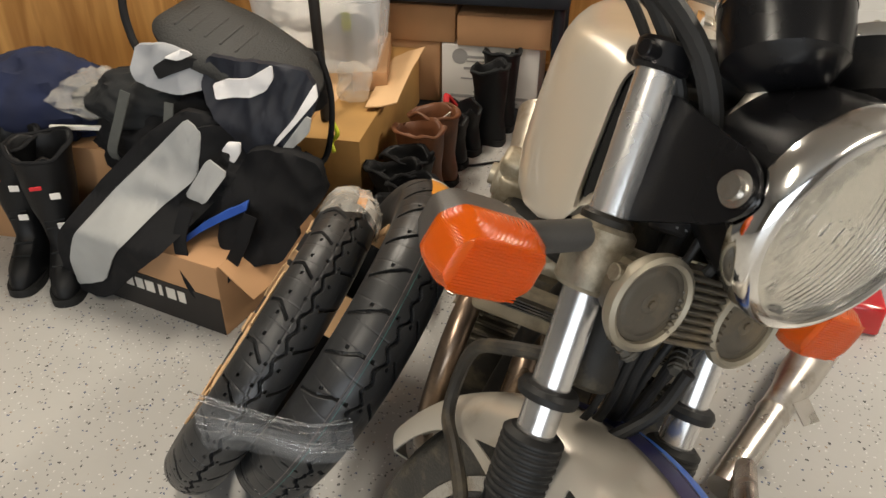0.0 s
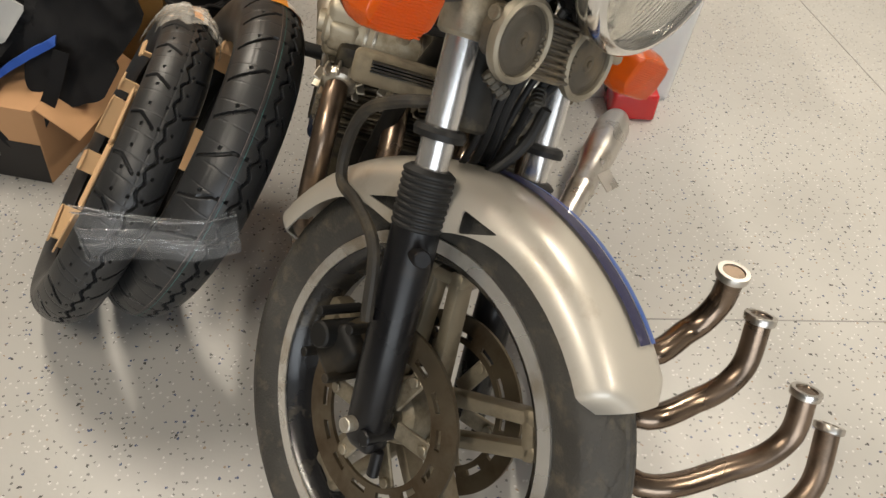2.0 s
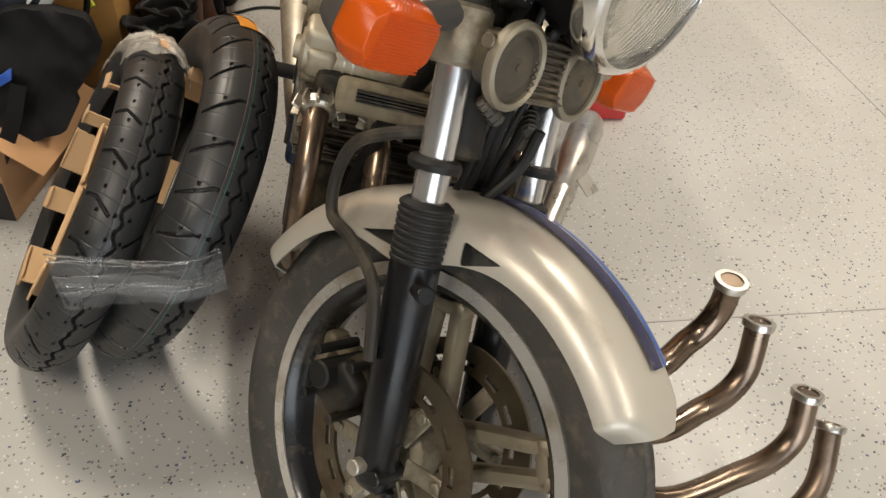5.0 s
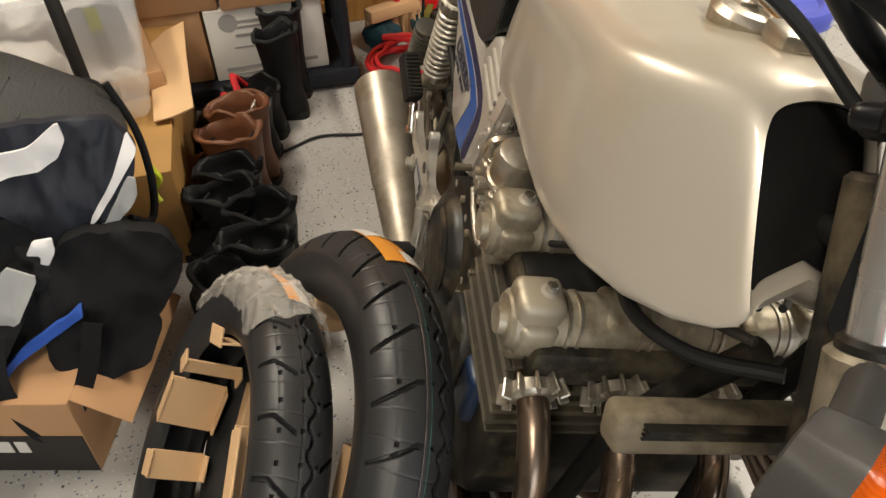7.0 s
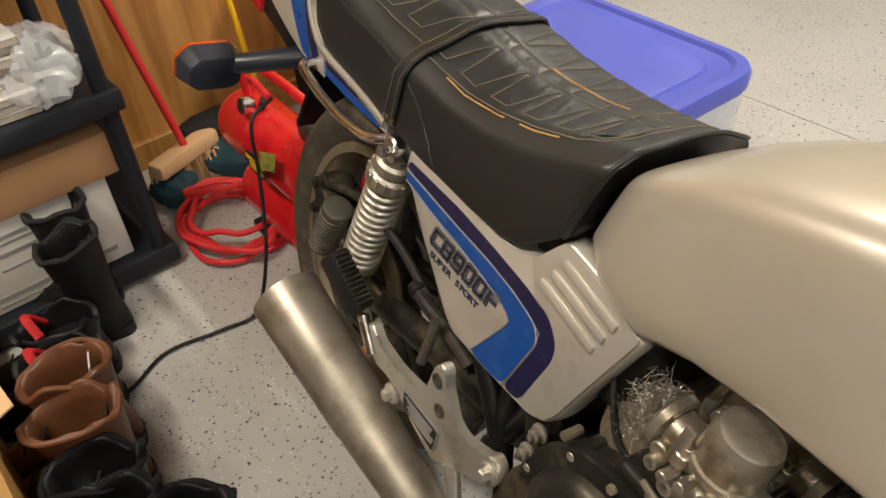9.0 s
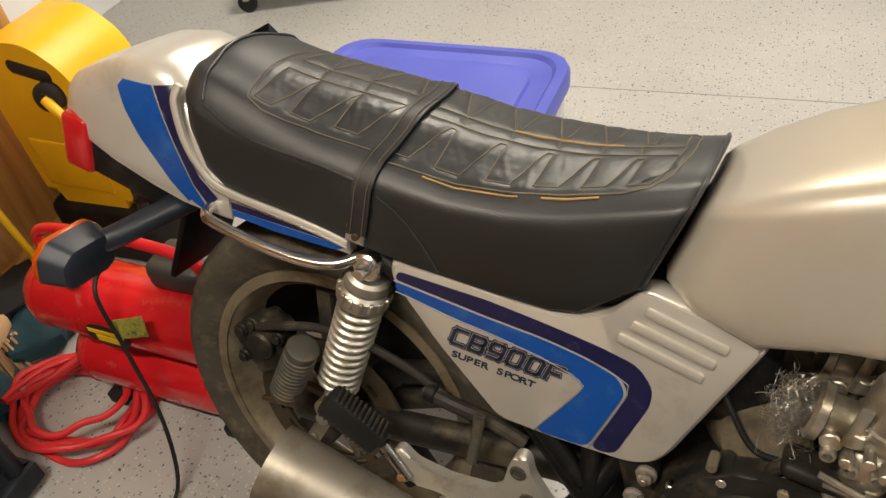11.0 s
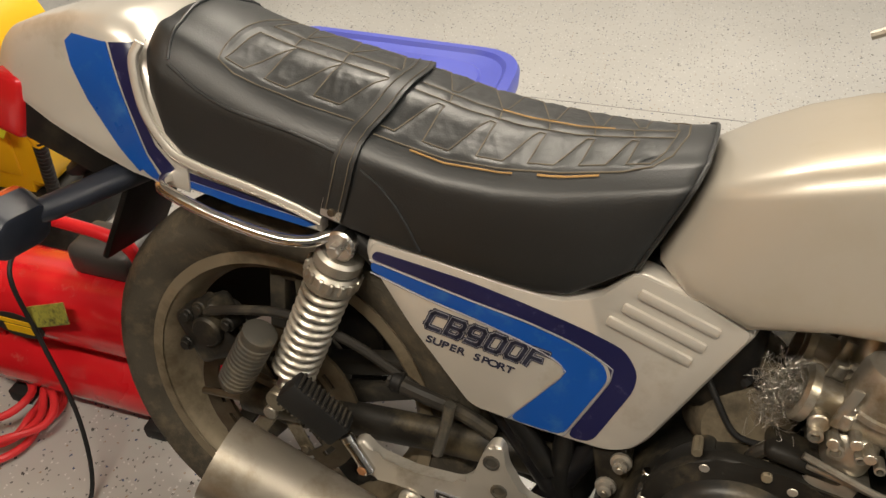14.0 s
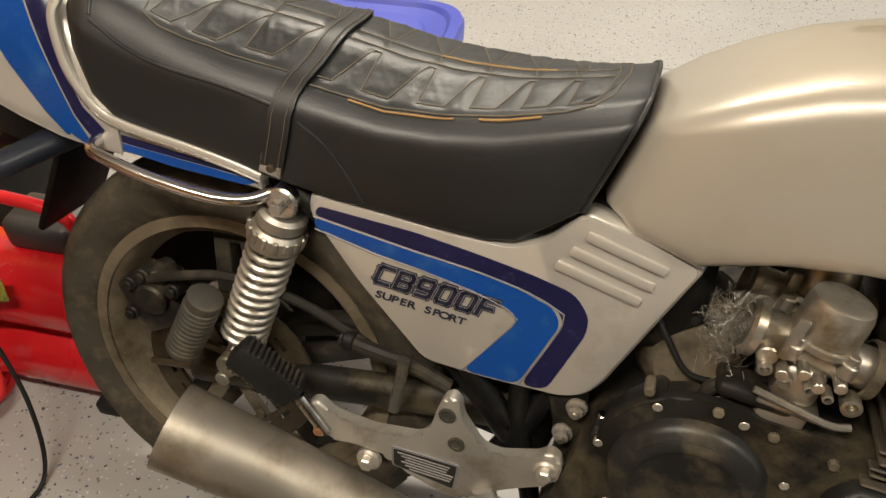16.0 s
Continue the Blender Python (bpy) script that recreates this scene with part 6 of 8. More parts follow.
wb = carton("white_carton", -3.0, -2.615, -0.315, 0.055, 0.070, 0.310, M["white_card"], "white printed carton on the lowest shelf")
for k, (y, z, w, h) in enumerate(((-0.03, 0.195, 0.16, 0.010), (-0.03, 0.178, 0.12, 0.006), (0.0, 0.150, 0.20, 0.010), (0.03, 0.130, 0.12, 0.006), (-0.06, 0.110, 0.10, 0.005), (0.0, 0.038, 0.30, 0.012), (-0.02, 0.018, 0.26, 0.005), (0.05, 0.088, 0.10, 0.005))):
    part("print_bar", rbox(0.0016, w, h, pose(0.1935, y, z), 0), M["grey_print"], wb)
part("emblem", rod((0.1925, -0.115, 0.195), (0.1942, -0.115, 0.195), 0.030, 28), M["grey_print"], wb, "round grey printed emblem")
carton("brown_carton", -3.0, -2.60, -0.255, 0.09, 0.312, 0.425, M["card"], "brown cardboard carton stacked on the white carton")
carton("brown_carton", -3.0, -2.62, -0.62, -0.265, 0.312, 0.450, M["card_shaded"], "brown cardboard carton on the lower shelf")
carton("brown_carton", -3.0, -2.63, -0.70, -0.325, 0.070, 0.310, M["card"], "brown cardboard carton on the lowest shelf")
# books and papers
for k, (y, n, zz) in enumerate(((-0.10, 9, 0.523), (-0.30, 8, 0.523), (-0.52, 9, 0.523))):
    z = zz
    for j in range(n):
        h = 0.012 + 0.010 * random.random()
        t = thing("magazine", pose(-2.74 + random.uniform(-0.012, 0.012), y + random.uniform(-0.01, 0.01), z + h / 2, 0, 0, random.uniform(-5, 5)), "old paperback magazine with yellowed pages in a pile", "magazine", "magazines")
        part("page_block", rbox(0.27, 0.185, h * 0.86, pose(0, 0, 0), 0.002, 1), M["paper"], t)
        part("cover", rbox(0.273, 0.188, h * 0.1, pose(0, 0, h * 0.47), 0), random.choice([M["label_white"], M["red_cloth"], M["grey_print"], M["paper"], M["label_white"]]), t)
        z += h


def crumple(c, sx, sy, sz, seed, seg=32, rings=20, amp=0.3, freq=3.0, flat_base=True):
    """A creased lump of cloth or film."""
    b = bmesh.new()
    bmesh.ops.create_uvsphere(b, u_segments=seg, v_segments=rings, radius=1)
    for v in b.verts:
        p = v.co.copy()
        k = 1 + amp * noise.noise(p * freq * 0.5 + Vector((seed, 0, 0))) + amp * 0.55 * (1 - 2 * abs(noise.noise(p * freq + Vector((0, seed, 0))))) + amp * 0.2 * noise.noise(p * freq * 3 + Vector((seed, seed, 0)))
        q = p * k
        v.co = Vector((q.x * sx, q.y * sy, max(q.z, -0.75) * sz if flat_base else q.z * sz))
    b.transform(Matrix.Translation(c))
    return b


tagged(part("plastic_bag", crumple((-2.66, 0.02, 0.595), 0.10, 0.085, 0.08, 5.1, amp=0.35), M["clear"]), "crumpled clear plastic bag on the shelf deck", "plastic bag")


# clear totes on the shelf front
def tote(name, m, sx, sy, sz, lid, label):
    t = thing(name, m, label, "storage tote", "storage totes")
    rings = []
    for k, z in ((0.88, 0.0), (0.90, 0.006), (1.0, sz - 0.02), (1.03, sz - 0.015), (1.03, sz), (0.985, sz), (0.87, 0.010)):
        rings.append([(x * k, y * k, z) for x, y in round_poly([(-sx / 2, -sy / 2), (sx / 2, -sy / 2), (sx / 2, sy / 2), (-sx / 2, sy / 2)], 0.04, 5)])
    part("tub", loft(rings), M["clear"], t, "translucent plastic tub")
    if lid:
        o = round_poly([(-sx / 2, -sy / 2), (sx / 2, -sy / 2), (sx / 2, sy / 2), (-sx / 2, sy / 2)], 0.095, 9)
        rings = [[(x * k, y * k, z) for x, y in o] for k, z in ((1.05, sz - 0.028), (1.075, sz - 0.024), (1.08, sz + 0.004), (1.06, sz + 0.016), (0.98, sz + 0.017), (0.95, sz + 0.008), (0.80, sz + 0.004), (0.78, sz + 0.010), (0.76, sz + 0.011))]
        part("lid", loft(rings), lid, t, "blue snap-on plastic lid")
    return t


tt = tote("clear_tote", Matrix.Translation((-2.33, -0.66, 0.345)) @ Matrix.Rotation(radians(8), 4, "Z"), 0.40, 0.42, 0.26, None, "translucent tote full of parts on the cardboard boxes")
part("label", rbox(0.002, 0.028, 0.06, pose(0.192, 0.10, 0.18, 0, 8, 0), 0.0003, 1), M["yellow_label"], tt, "yellow-green label")
for k in range(5):
    part("bagged_part", crumple((random.uniform(-0.1, 0.1), random.uniform(-0.12, 0.12), 0.06 + 0.03 * k), 0.08, 0.08, 0.05, k * 3.3, 16, 10), random.choice([M["cloth_dark"], M["label_white"], M["grey_print"]]), tt)
tagged(part("plastic_bag", crumple((-2.09, -0.50, 0.345), 0.055, 0.05, 0.07, 2.2, amp=0.3), M["bag_wrap"]), "clear bag of small parts on the carton", "plastic bag")

# blue-lidded tote beyond the machine
tote("lidded_tote", Matrix.Translation((-1.885, 0.94, 0.0)) @ Matrix.Rotation(radians(-3), 4, "Z"), 0.55, 0.44, 0.53, M["lid_blue"], "clear storage tote with a blue lid on the floor")

# compressor
CP = thing("air_compressor", Matrix.Translation((-2.36, 0.44, 0)) @ Matrix.Rotation(radians(-3), 4, "Z"), "red twin-tank air compressor on the floor", "air compressor")
for k, (z, x) in enumerate(((0.115, 0.02), (0.295, -0.03))):
    prof = [(0.002, -0.285), (0.045, -0.280), (0.072, -0.262), (0.085, -0.235), (0.088, -0.22), (0.088, 0.22), (0.085, 0.235), (0.072, 0.262), (0.045, 0.280), (0.002, 0.285)]
    tk = part("tank", lathe(prof, axis((x, 0, z), (1, 0, 0)), 48), M["red_paint"], CP, "glossy red air tank")
    for sx in (-0.22, 0.22):
        part("weld_seam", lathe([(0.0885, -0.003), (0.0895, 0), (0.0885, 0.003), (0.087, 0)], axis((x + sx, 0, z), (1, 0, 0)), 48, closed=True), M["red_paint"], tk)
for sx in (-0.17, 0.17):
    part("foot", rbox(0.05, 0.17, 0.035, pose(sx, 0, 0.0175), 0.006, 2), M["rubber"], CP)
    part("saddle", rbox(0.04, 0.10, 0.05, pose(sx, 0, 0.205), 0.006, 2), M["red_paint"], CP)
part("pump", rbox(0.14, 0.10, 0.07, pose(0.12, 0.04, 0.41), 0.02, 3), M["grey_plastic"], CP, "dark pump housing")
part("gauge", rod((-0.13, -0.03, 0.40), (-0.13, -0.06, 0.41), 0.022, 20), M["chrome"], CP)
part("valve", rod((-0.13, -0.01, 0.38), (-0.10, -0.01, 0.42), 0.010, 12), M["disc"], CP, "brass valve")
part("handle", tube([(-0.22, 0, 0.36), (-0.22, 0, 0.47), (-0.10, 0, 0.50), (0.08, 0, 0.50), (0.20, 0, 0.47), (0.20, 0, 0.36)], 0.012, 12), M["red_paint"], CP, "red carrying handle")
q = Matrix.Translation((-0.045, -0.0895, 0.292))
em = lathe([(0.001, 0), (0.060, 0), (0.060, 0.0012), (0.001, 0.0012)], q @ Matrix.Rotation(radians(90), 4, "X") @ Matrix.Diagonal((1, 0.56, 1, 1)), 36)
part("emblem", em, M["ink"], CP, "black oval emblem with plain bars")
for k, w in enumerate((0.096, 0.062)):
    part("emblem_bar", rbox(w, 0.0016, 0.012 + 0.008 * k, q @ Matrix.Translation((0, -0.0016, 0.010 - 0.02 * k)), 0.0004, 1), M["yellow"], CP)
tg = part("paper_tag", rbox(0.105, 0.003, 0.042, pose(0.052, -0.096, 0.352, -25, -22, 0), 0.001, 1), M["tag_olive"], CP, "yellow-green paper tag")
part("power_cord", tube([(-0.02, -0.02, 0.46), (0.0, -0.09, 0.43), (0.03, -0.115, 0.30), (0.10, -0.17, 0.15), (0.13, -0.24, 0.02), (0.12, -0.33, 0.008), (0.10, -0.47, 0.007), (0.16, -0.60, 0.007), (0.08, -0.72, 0.007)], 0.0045, 8), M["rubber"], CP, "black power cord")

# red hose coil
b = None
hp = []
for i in range(150):
    a = i * 0.235
    r = 0.15 + 0.025 * math.sin(a * 0.37) + 0.012 * math.sin(i * 0.9)
    hp.append((-2.60 + r * math.cos(a) * 1.05 + 0.02 * math.sin(i * 0.13), 0.325 + r * math.sin(a) * 0.8, 0.010 + 0.011 * (i / 27) + 0.004 * math.sin(i * 1.7)))
hp += [(-2.60, 0.44, 0.12), (-2.63, 0.48, 0.26), (-2.60, 0.47, 0.40), (-2.52, 0.45, 0.44), (-2.44, 0.44, 0.43)]
tagged(part("air_hose", tube(hp, 0.0085, 10, 2), M["red_hose"]), "coiled red rubber air hose on the floor", "hose")

# yellow jug, broom, clutter by the wall
JG = thing("yellow_jug", Matrix.Translation((-2.86, 0.94, 0.0)), "yellow plastic fuel jug with a black cap on a low stand", "fuel jug")
part("stand", rbox(0.34, 0.26, 0.20, pose(0, 0, 0.10), 0.03, 3), M["dull_black"], JG, "black low stand")
o = [(-0.15, 0.0), (0.14, 0.0), (0.17, 0.06), (0.165, 0.27), (0.125, 0.42), (0.04, 0.49), (-0.11, 0.49), (-0.16, 0.40)]
b = prism(round_poly(o, 0.045, 5), 0.22, Matrix.Translation((0, 0.11, 0.20)) @ Matrix.Rotation(radians(90), 4, "X"), 0.035, 4)
part("body", b, M["yellow"], JG, "bright yellow moulded body")
part("moulded_panel", rbox(0.22, 0.012, 0.15, pose(-0.01, -0.108, 0.33, 0, 4, 0), 0.02, 3), M["yellow"], JG)
# solid black block instead of an opening; its colour gives the gap's shade
part("grip_gap_shade", rbox(0.15, 0.226, 0.060, pose(0.015, 0, 0.615, 0, 14, 0), 0.022, 3), M["ink"], JG, "black block standing in for the shaded gap under the grip")
part("cap", lathe([(0.036, 0.0), (0.038, 0.006), (0.038, 0.030), (0.030, 0.036), (0.016, 0.037), (0.014, 0.044), (0.001, 0.044)], axis((0.055, -0.105, 0.555), (0.25, -1, 0.2)), 28), M["ink"], JG, "black screw cap")
part("spout", tube([(0.065, -0.145, 0.562), (0.10, -0.155, 0.535), (0.145, -0.15, 0.475), (0.185, -0.13, 0.41), (0.195, -0.12, 0.36)], [0.013, 0.013, 0.013, 0.014, 0.015], 14), M["yellow"], JG, "yellow spout hose")
prof = [(0.012, 0.0)]
for k in range(14):
    prof += [(0.0165, 0.002 + 0.0115 * k), (0.0165, 0.008 + 0.0115 * k), (0.0140, 0.009 + 0.0115 * k), (0.0140, 0.0125 + 0.0115 * k)]
part("spout_tip", lathe(prof, axis((0.195, -0.12, 0.375), (-0.16, 0.05, -1)), 18), M["ink"], JG, "ribbed black spout tip")
part("tag", rbox(0.050, 0.002, 0.060, pose(0.135, -0.155, 0.432, -10, 32, 0), 0.001, 1), M["yellow_label"], JG, "yellow paper tag")

BR = thing("broom", pose(-2.93, 0.34, 0.0), "red-handled broom leaning against the plywood wall", "broom")
part("handle", rod((0.05, 0.01, 0.12), (-0.13, -0.16, 1.35), 0.0115, 14), M["red_hose"], BR, "red handle")
part("head", rbox(0.06, 0.24, 0.05, pose(0.05, 0.0, 0.12, 0, 0, 20), 0.012, 2), M["card_light"], BR)
b = None
for k in range(40):
    y = -0.11 + 0.0056 * k
    b = rod((0.05 + random.uniform(-0.02, 0.02), y, 0.10), (0.055 + random.uniform(-0.035, 0.035), y * 1.1, 0.002), 0.004, 5, bm=b)
part("bristles", b, M["card_light"], BR)
tagged(part("yellow_pole", rod((-2.95, 0.66, 0.0), (-3.08, 0.60, 1.30), 0.010, 12), M["yellow"]), "thin yellow pole leaning on the plywood wall", "pole")
for k, (c, s, mm, lab) in enumerate((((-2.90, 0.52, 0.05), (0.10, 0.11, 0.06), "teal", "dark teal cloth heap by the wall"), ((-2.86, 0.28, 0.035), (0.09, 0.06, 0.045), "teal", "crumpled teal rag on the floor"), ((-2.95, 0.50, 0.13), (0.06, 0.14, 0.03), "cloth_dark", "dark cloth heap by the wall"))):
    tagged(part("rag", crumple(c, *s, 7.7 + k, 24, 14), M[mm]), lab, "rag", "rags")
tagged(part("wood_baseboard", rbox(0.025, 4.2, 0.09, pose(-3.086, -1.05, 0.045), 0.004, 1), M["wood"]), "plywood base strip along the wall", "baseboard", kind="structure")

# blue guard under the cylinder, red case beyond the machine
part("side_guard", rbox(0.060, 0.10, 0.10, pose(0.975, -0.150, 0.420, 0, 4, 0), 0.014, 3), M["bottle_blue"], bike, "dusty dark blue plastic guard beside the cylinders")
RC = thing("red_case", pose(-1.62, 0.98, 0.0, 0, 0, -6), "small dark red case on the floor", "case")
part("shell", rbox(0.20, 0.14, 0.09, pose(0, 0, 0.045), 0.012, 3), M["red_lens"], RC)
part("latch", rbox(0.03, 0.006, 0.02, pose(0, -0.072, 0.05), 0.002, 1), M["ink"], RC)

# castor stand far across the floor
CS = thing("wheeled_stand", pose(-3.15, 2.55, 0, 0, 0, 20), "low stand on dark castors across the floor", "stand")
part("board", rbox(0.5, 0.35, 0.03, pose(0, 0, 0.12), 0.006, 2), M["dull_black"], CS)
for sx in (-1, 1):
    for sy in (-1, 1):
        c = part("castor", rod((sx * 0.21, sy * 0.13 - 0.014, 0.042), (sx * 0.21, sy * 0.13 + 0.014, 0.042), 0.042, 22), M["rubber"], CS, "black castor wheel")
        part("fork", rbox(0.03, 0.045, 0.055, pose(sx * 0.21, sy * 0.13, 0.082), 0.004, 1), M["steel"], c)
tagged(part("trim", rbox(0.015, 3.6, 0.11, pose(-4.070, 3.0, 0.055), 0.003, 1), M["white_wall"]), "white painted base trim", "baseboard", kind="structure")
# saw-cut lines in the floor slab
for k, (x0, y0, x1, y1) in enumerate(((-3.5, 1.905, 0.5, 1.885), (-0.74, 0.4, -0.68, 1.89))):
    L = math.hypot(x1 - x0, y1 - y0)
    tagged(part("floor_joint", rbox(L, 0.0025, 0.0016, Matrix.Translation(((x0 + x1) / 2, (y0 + y1) / 2, 0.0008)) @ Matrix.Rotation(math.atan2(y1 - y0, x1 - x0), 4, "Z"), 0), M["grey_print"]), "thin dark joint line in the floor coat", "floor joint", kind="structure")
# ceiling lamps
for lx, ly, watts in TUBES:
    t = thing("ceiling_light", pose(lx, ly, 2.6), "slim white ceiling light fitting with two tubes", "ceiling light", "ceiling lights")
    part("housing", rbox(1.22, 0.14, 0.05, pose(0, 0, -0.026), 0.006, 2), M["white_wall"], t)
    for s in (-1, 1):
        part("diffuser", rod((-0.58, s * 0.035, -0.066), (0.58, s * 0.035, -0.066), 0.013, 12), M["label_white"], t)

# ---- boots ----
def boot(name, m, height, length, material, label, group, top=0.062, sole="rubber", collar=None, tilt=0.0, gape=0.0):
    """A boot: sole, foot and an open shaft with a thick rim. Toe along local x."""
    t = thing(name, m, label, "boot", group)
    rings = []
    L = length
    out = []
    for z, back, w, fwd in ((0.012, -0.30, 0.042, 0.70), (0.035, -0.31, 0.046, 0.72), (0.062, -0.30, 0.046, 0.66), (0.085, -0.28, 0.043, 0.45), (0.11, -0.27, 0.041, 0.22)):
        out.append((z, back * L, fwd * L, w))
    n = 5
    for k in range(1, n + 1):
        f = k / n
        z = 0.11 + (height - 0.11) * f
        out.append((z, -0.27 * L - 0.012 * f, 0.20 * L + 0.02 * f + gape * f, 0.041 + (top - 0.041) * f + 0.004 * math.sin(9 * f + height * 40)))
    for z, b0, f0, w in out:
        ring = []
        for j in range(28):
            a = 2 * math.pi * j / 28
            cx, rx = (b0 + f0) / 2, (f0 - b0) / 2
            c, s = math.cos(a), math.sin(a)
            p = 0.8
            ring.append((cx + rx * math.copysign(abs(c) ** p, c) + tilt * max(z - 0.1, 0), w * math.copysign(abs(s) ** p, s) * (1 - 0.12 * max(c, 0)) + 0.006 * noise.noise((c * 2 + z * 16, s * 2, height * 7 + m.translation.x * 5)), z + (0.006 + 0.022 * (z / height) ** 4) * noise.noise((c * 2.2, s * 2.2, z * 12 + m.translation.x * 9)) - 0.022 * max(c, 0) * (z / height) ** 3))
        rings.append(ring)
    inner = []
    for r, dz in ((rings[-1], 0.003), (rings[-1], -0.002), (rings[-2], 0.0), (rings[-3], 0.0), (rings[5], 0.0)):
        cx = sum(p[0] for p in r) / len(r)
        k = 0.90 if dz == 0.003 else 0.84
        inner.append([(cx + (p[0] - cx) * k, p[1] * k, p[2] + dz) for p in r])
    part("upper", loft(rings + inner, caps=True), material, t, ang=70)
    so = [[(cx, y, z) for cx, y in round_poly([(-0.31 * L, -0.040), (-0.31 * L, 0.040), (0.1 * L, 0.036), (0.5 * L, 0.050), (0.73 * L, 0.03), (0.73 * L, -0.03), (0.5 * L, -0.050), (0.1 * L, -0.036)], 0.03, 4)] for z in (0.0, 0.003, 0.022, 0.024)]
    part("sole", loft(so), M[sole], t)
    if collar:
        b = tube([rings[-1][j] for j in range(0, 28, 2)], 0.006, 8, 3, closed=True)
        part("collar", b, collar, t)
    b = None
    for k in range(6):
        z = 0.085 + 0.022 * k
        if z < height - 0.03:
            x = 0.42 * L - 0.035 * k if k < 4 else 0.20 * L
            b = rod((x, -0.028, z), (x + 0.004, 0.028, z + 0.006), 0.0028, 6, bm=b)
    if b:
        part("laces", b, M["cloth_dark"], t)
    return t


t1 = boot("leather_boot", pose(-2.02, -0.275, 0, 0, 0, 248), 0.245, 0.29, M["leather_brown"], "brown leather ankle boot with an open shaft", "boots by the cartons", 0.056, collar=M["leather_brown"], gape=0.012)
t2 = boot("leather_boot", pose(-2.125, -0.250, 0, 0, 0, 252), 0.255, 0.29, M["leather_brown"], "brown leather ankle boot with a white inner tag", "boots by the cartons", 0.056, collar=M["leather_brown"], gape=0.008)
part("inner_tag", rbox(0.004, 0.045, 0.035, pose(-0.05, 0.0, 0.238, 0, -12, 0), 0.001, 1), M["label_white"], t2, "white tag")
part("inner_tag", rbox(0.004, 0.05, 0.04, pose(-0.055, 0.0, 0.205, 0, -12, 0), 0.001, 1), M["ink"], t1)
for k, (x, y, r) in enumerate(((-2.26, -0.235, 245), (-2.37, -0.205, 248))):
    t = boot("sneaker_boot", pose(x, y, 0, 0, 0, r), 0.175, 0.29, M["leather_black"], "black ankle shoe with a red pull tab", "boots by the cartons", 0.056, gape=0.02)
    part("pull_tab", tube([(0.03, -0.03, 0.155), (0.05, 0, 0.20), (0.03, 0.035, 0.165)], 0.012, 8, flat=0.6), M["red_cloth"], t, "red pull tab")
for k, (x, y, r) in enumerate(((-2.585, -0.085, 235), (-2.455, -0.11, 240))):
    t = boot("tall_boot", pose(x, y, 0, 0, 0, r + 20), 0.315 - 0.02 * k, 0.22, M["leather_black"], "tall black riding boot standing by the shelf", "boots by the cartons", 0.056, collar=M["cloth_dark"], gape=0.0)
for k, (x, y, r, h) in enumerate(((-1.91, -0.285, 245, 0.20), (-1.80, -0.300, 250, 0.215), (-1.70, -0.215, 240, 0.22), (-1.59, -0.235, 248, 0.215), (-1.50, -0.320, 205, 0.20), (-1.47, -0.22, 230, 0.19))):
    t = boot("riding_boot", pose(x, y, 0, 0, 0, r), h, 0.27, M["leather_black"], "black textile ankle riding boot standing open", "boots by the cartons", 0.060, collar=M["cloth_black"], gape=0.025)
    part("pull_tab", rbox(0.012, 0.022, 0.05, pose(-0.085, 0, h + 0.012, 0, -20, 0), 0.004, 2), M["cloth_black"], t)
    if k in (2, 3):
        part("white_mark", rbox(0.003, 0.022, 0.016, pose(-0.045, 0.0, h - 0.05, 0, -15, 0), 0), M["label_white"], t)
for k, (x, y, r) in enumerate(((-1.40, -1.155, 25), (-1.425, -1.275, 15))):
    t = boot("tall_boot", pose(x, y, 0, 0, 0, r), 0.40, 0.25, M["leather_black"], "tall black textile boot with a red tab, beside the carton", "tall boots", 0.082, collar=M["cloth_black"], tilt=-0.02)
    part("red_tab", rbox(0.003, 0.030, 0.011, pose(0.085, -0.012, 0.315), 0.001, 1), M["red_cloth"], t, "small red tab")
    part("white_mark", rbox(0.003, 0.026, 0.018, pose(0.080, 0.028, 0.285), 0.001, 1), M["label_white"], t)
    part("white_mark", rbox(0.003, 0.026, 0.018, pose(0.070, 0.022, 0.19), 0.001, 1), M["label_white"], t)


# ---- riding gear heaped on the carton ----
def gear(name, bm, material, label, group="riding gear heap"):
    return tagged(part(name, bm, material, ang=60), label, "riding gear", group)


gear("padded_bag", crumple((-1.61, -0.82, 0.34), 0.17, 0.26, 0.20, 3.0, 96, 60, 0.17, 4.6), M["cloth_black"], "black padded gear bag heaped on the printed carton")
gear("folded_trousers", crumple((-1.47, -0.60, 0.31), 0.11, 0.16, 0.12, 9.0, 96, 60, 0.18, 4.8), M["cloth_black"], "black textile trousers folded over the carton")
gear("rolled_jacket", crumple((-1.57, -0.90, 0.47), 0.11, 0.17, 0.085, 14.0, 72, 40, 0.16, 3.8), M["cloth_dark"], "charcoal jacket rolled on top of the heap")
gear("folded_coat", crumple((-1.66, -0.62, 0.52), 0.13, 0.18, 0.10, 21.0, 72, 40, 0.14, 3.8), M["cloth_black"], "black riding coat folded under the jacket")

# ---- decals, stitching and small parts of the motorcycle ----
from mathutils.bvhtree import BVHTree


def tree_of(ob):
    return BVHTree.FromPolygons([v.co[:] for v in ob.data.vertices], [p.vertices[:] for p in ob.data.polygons])


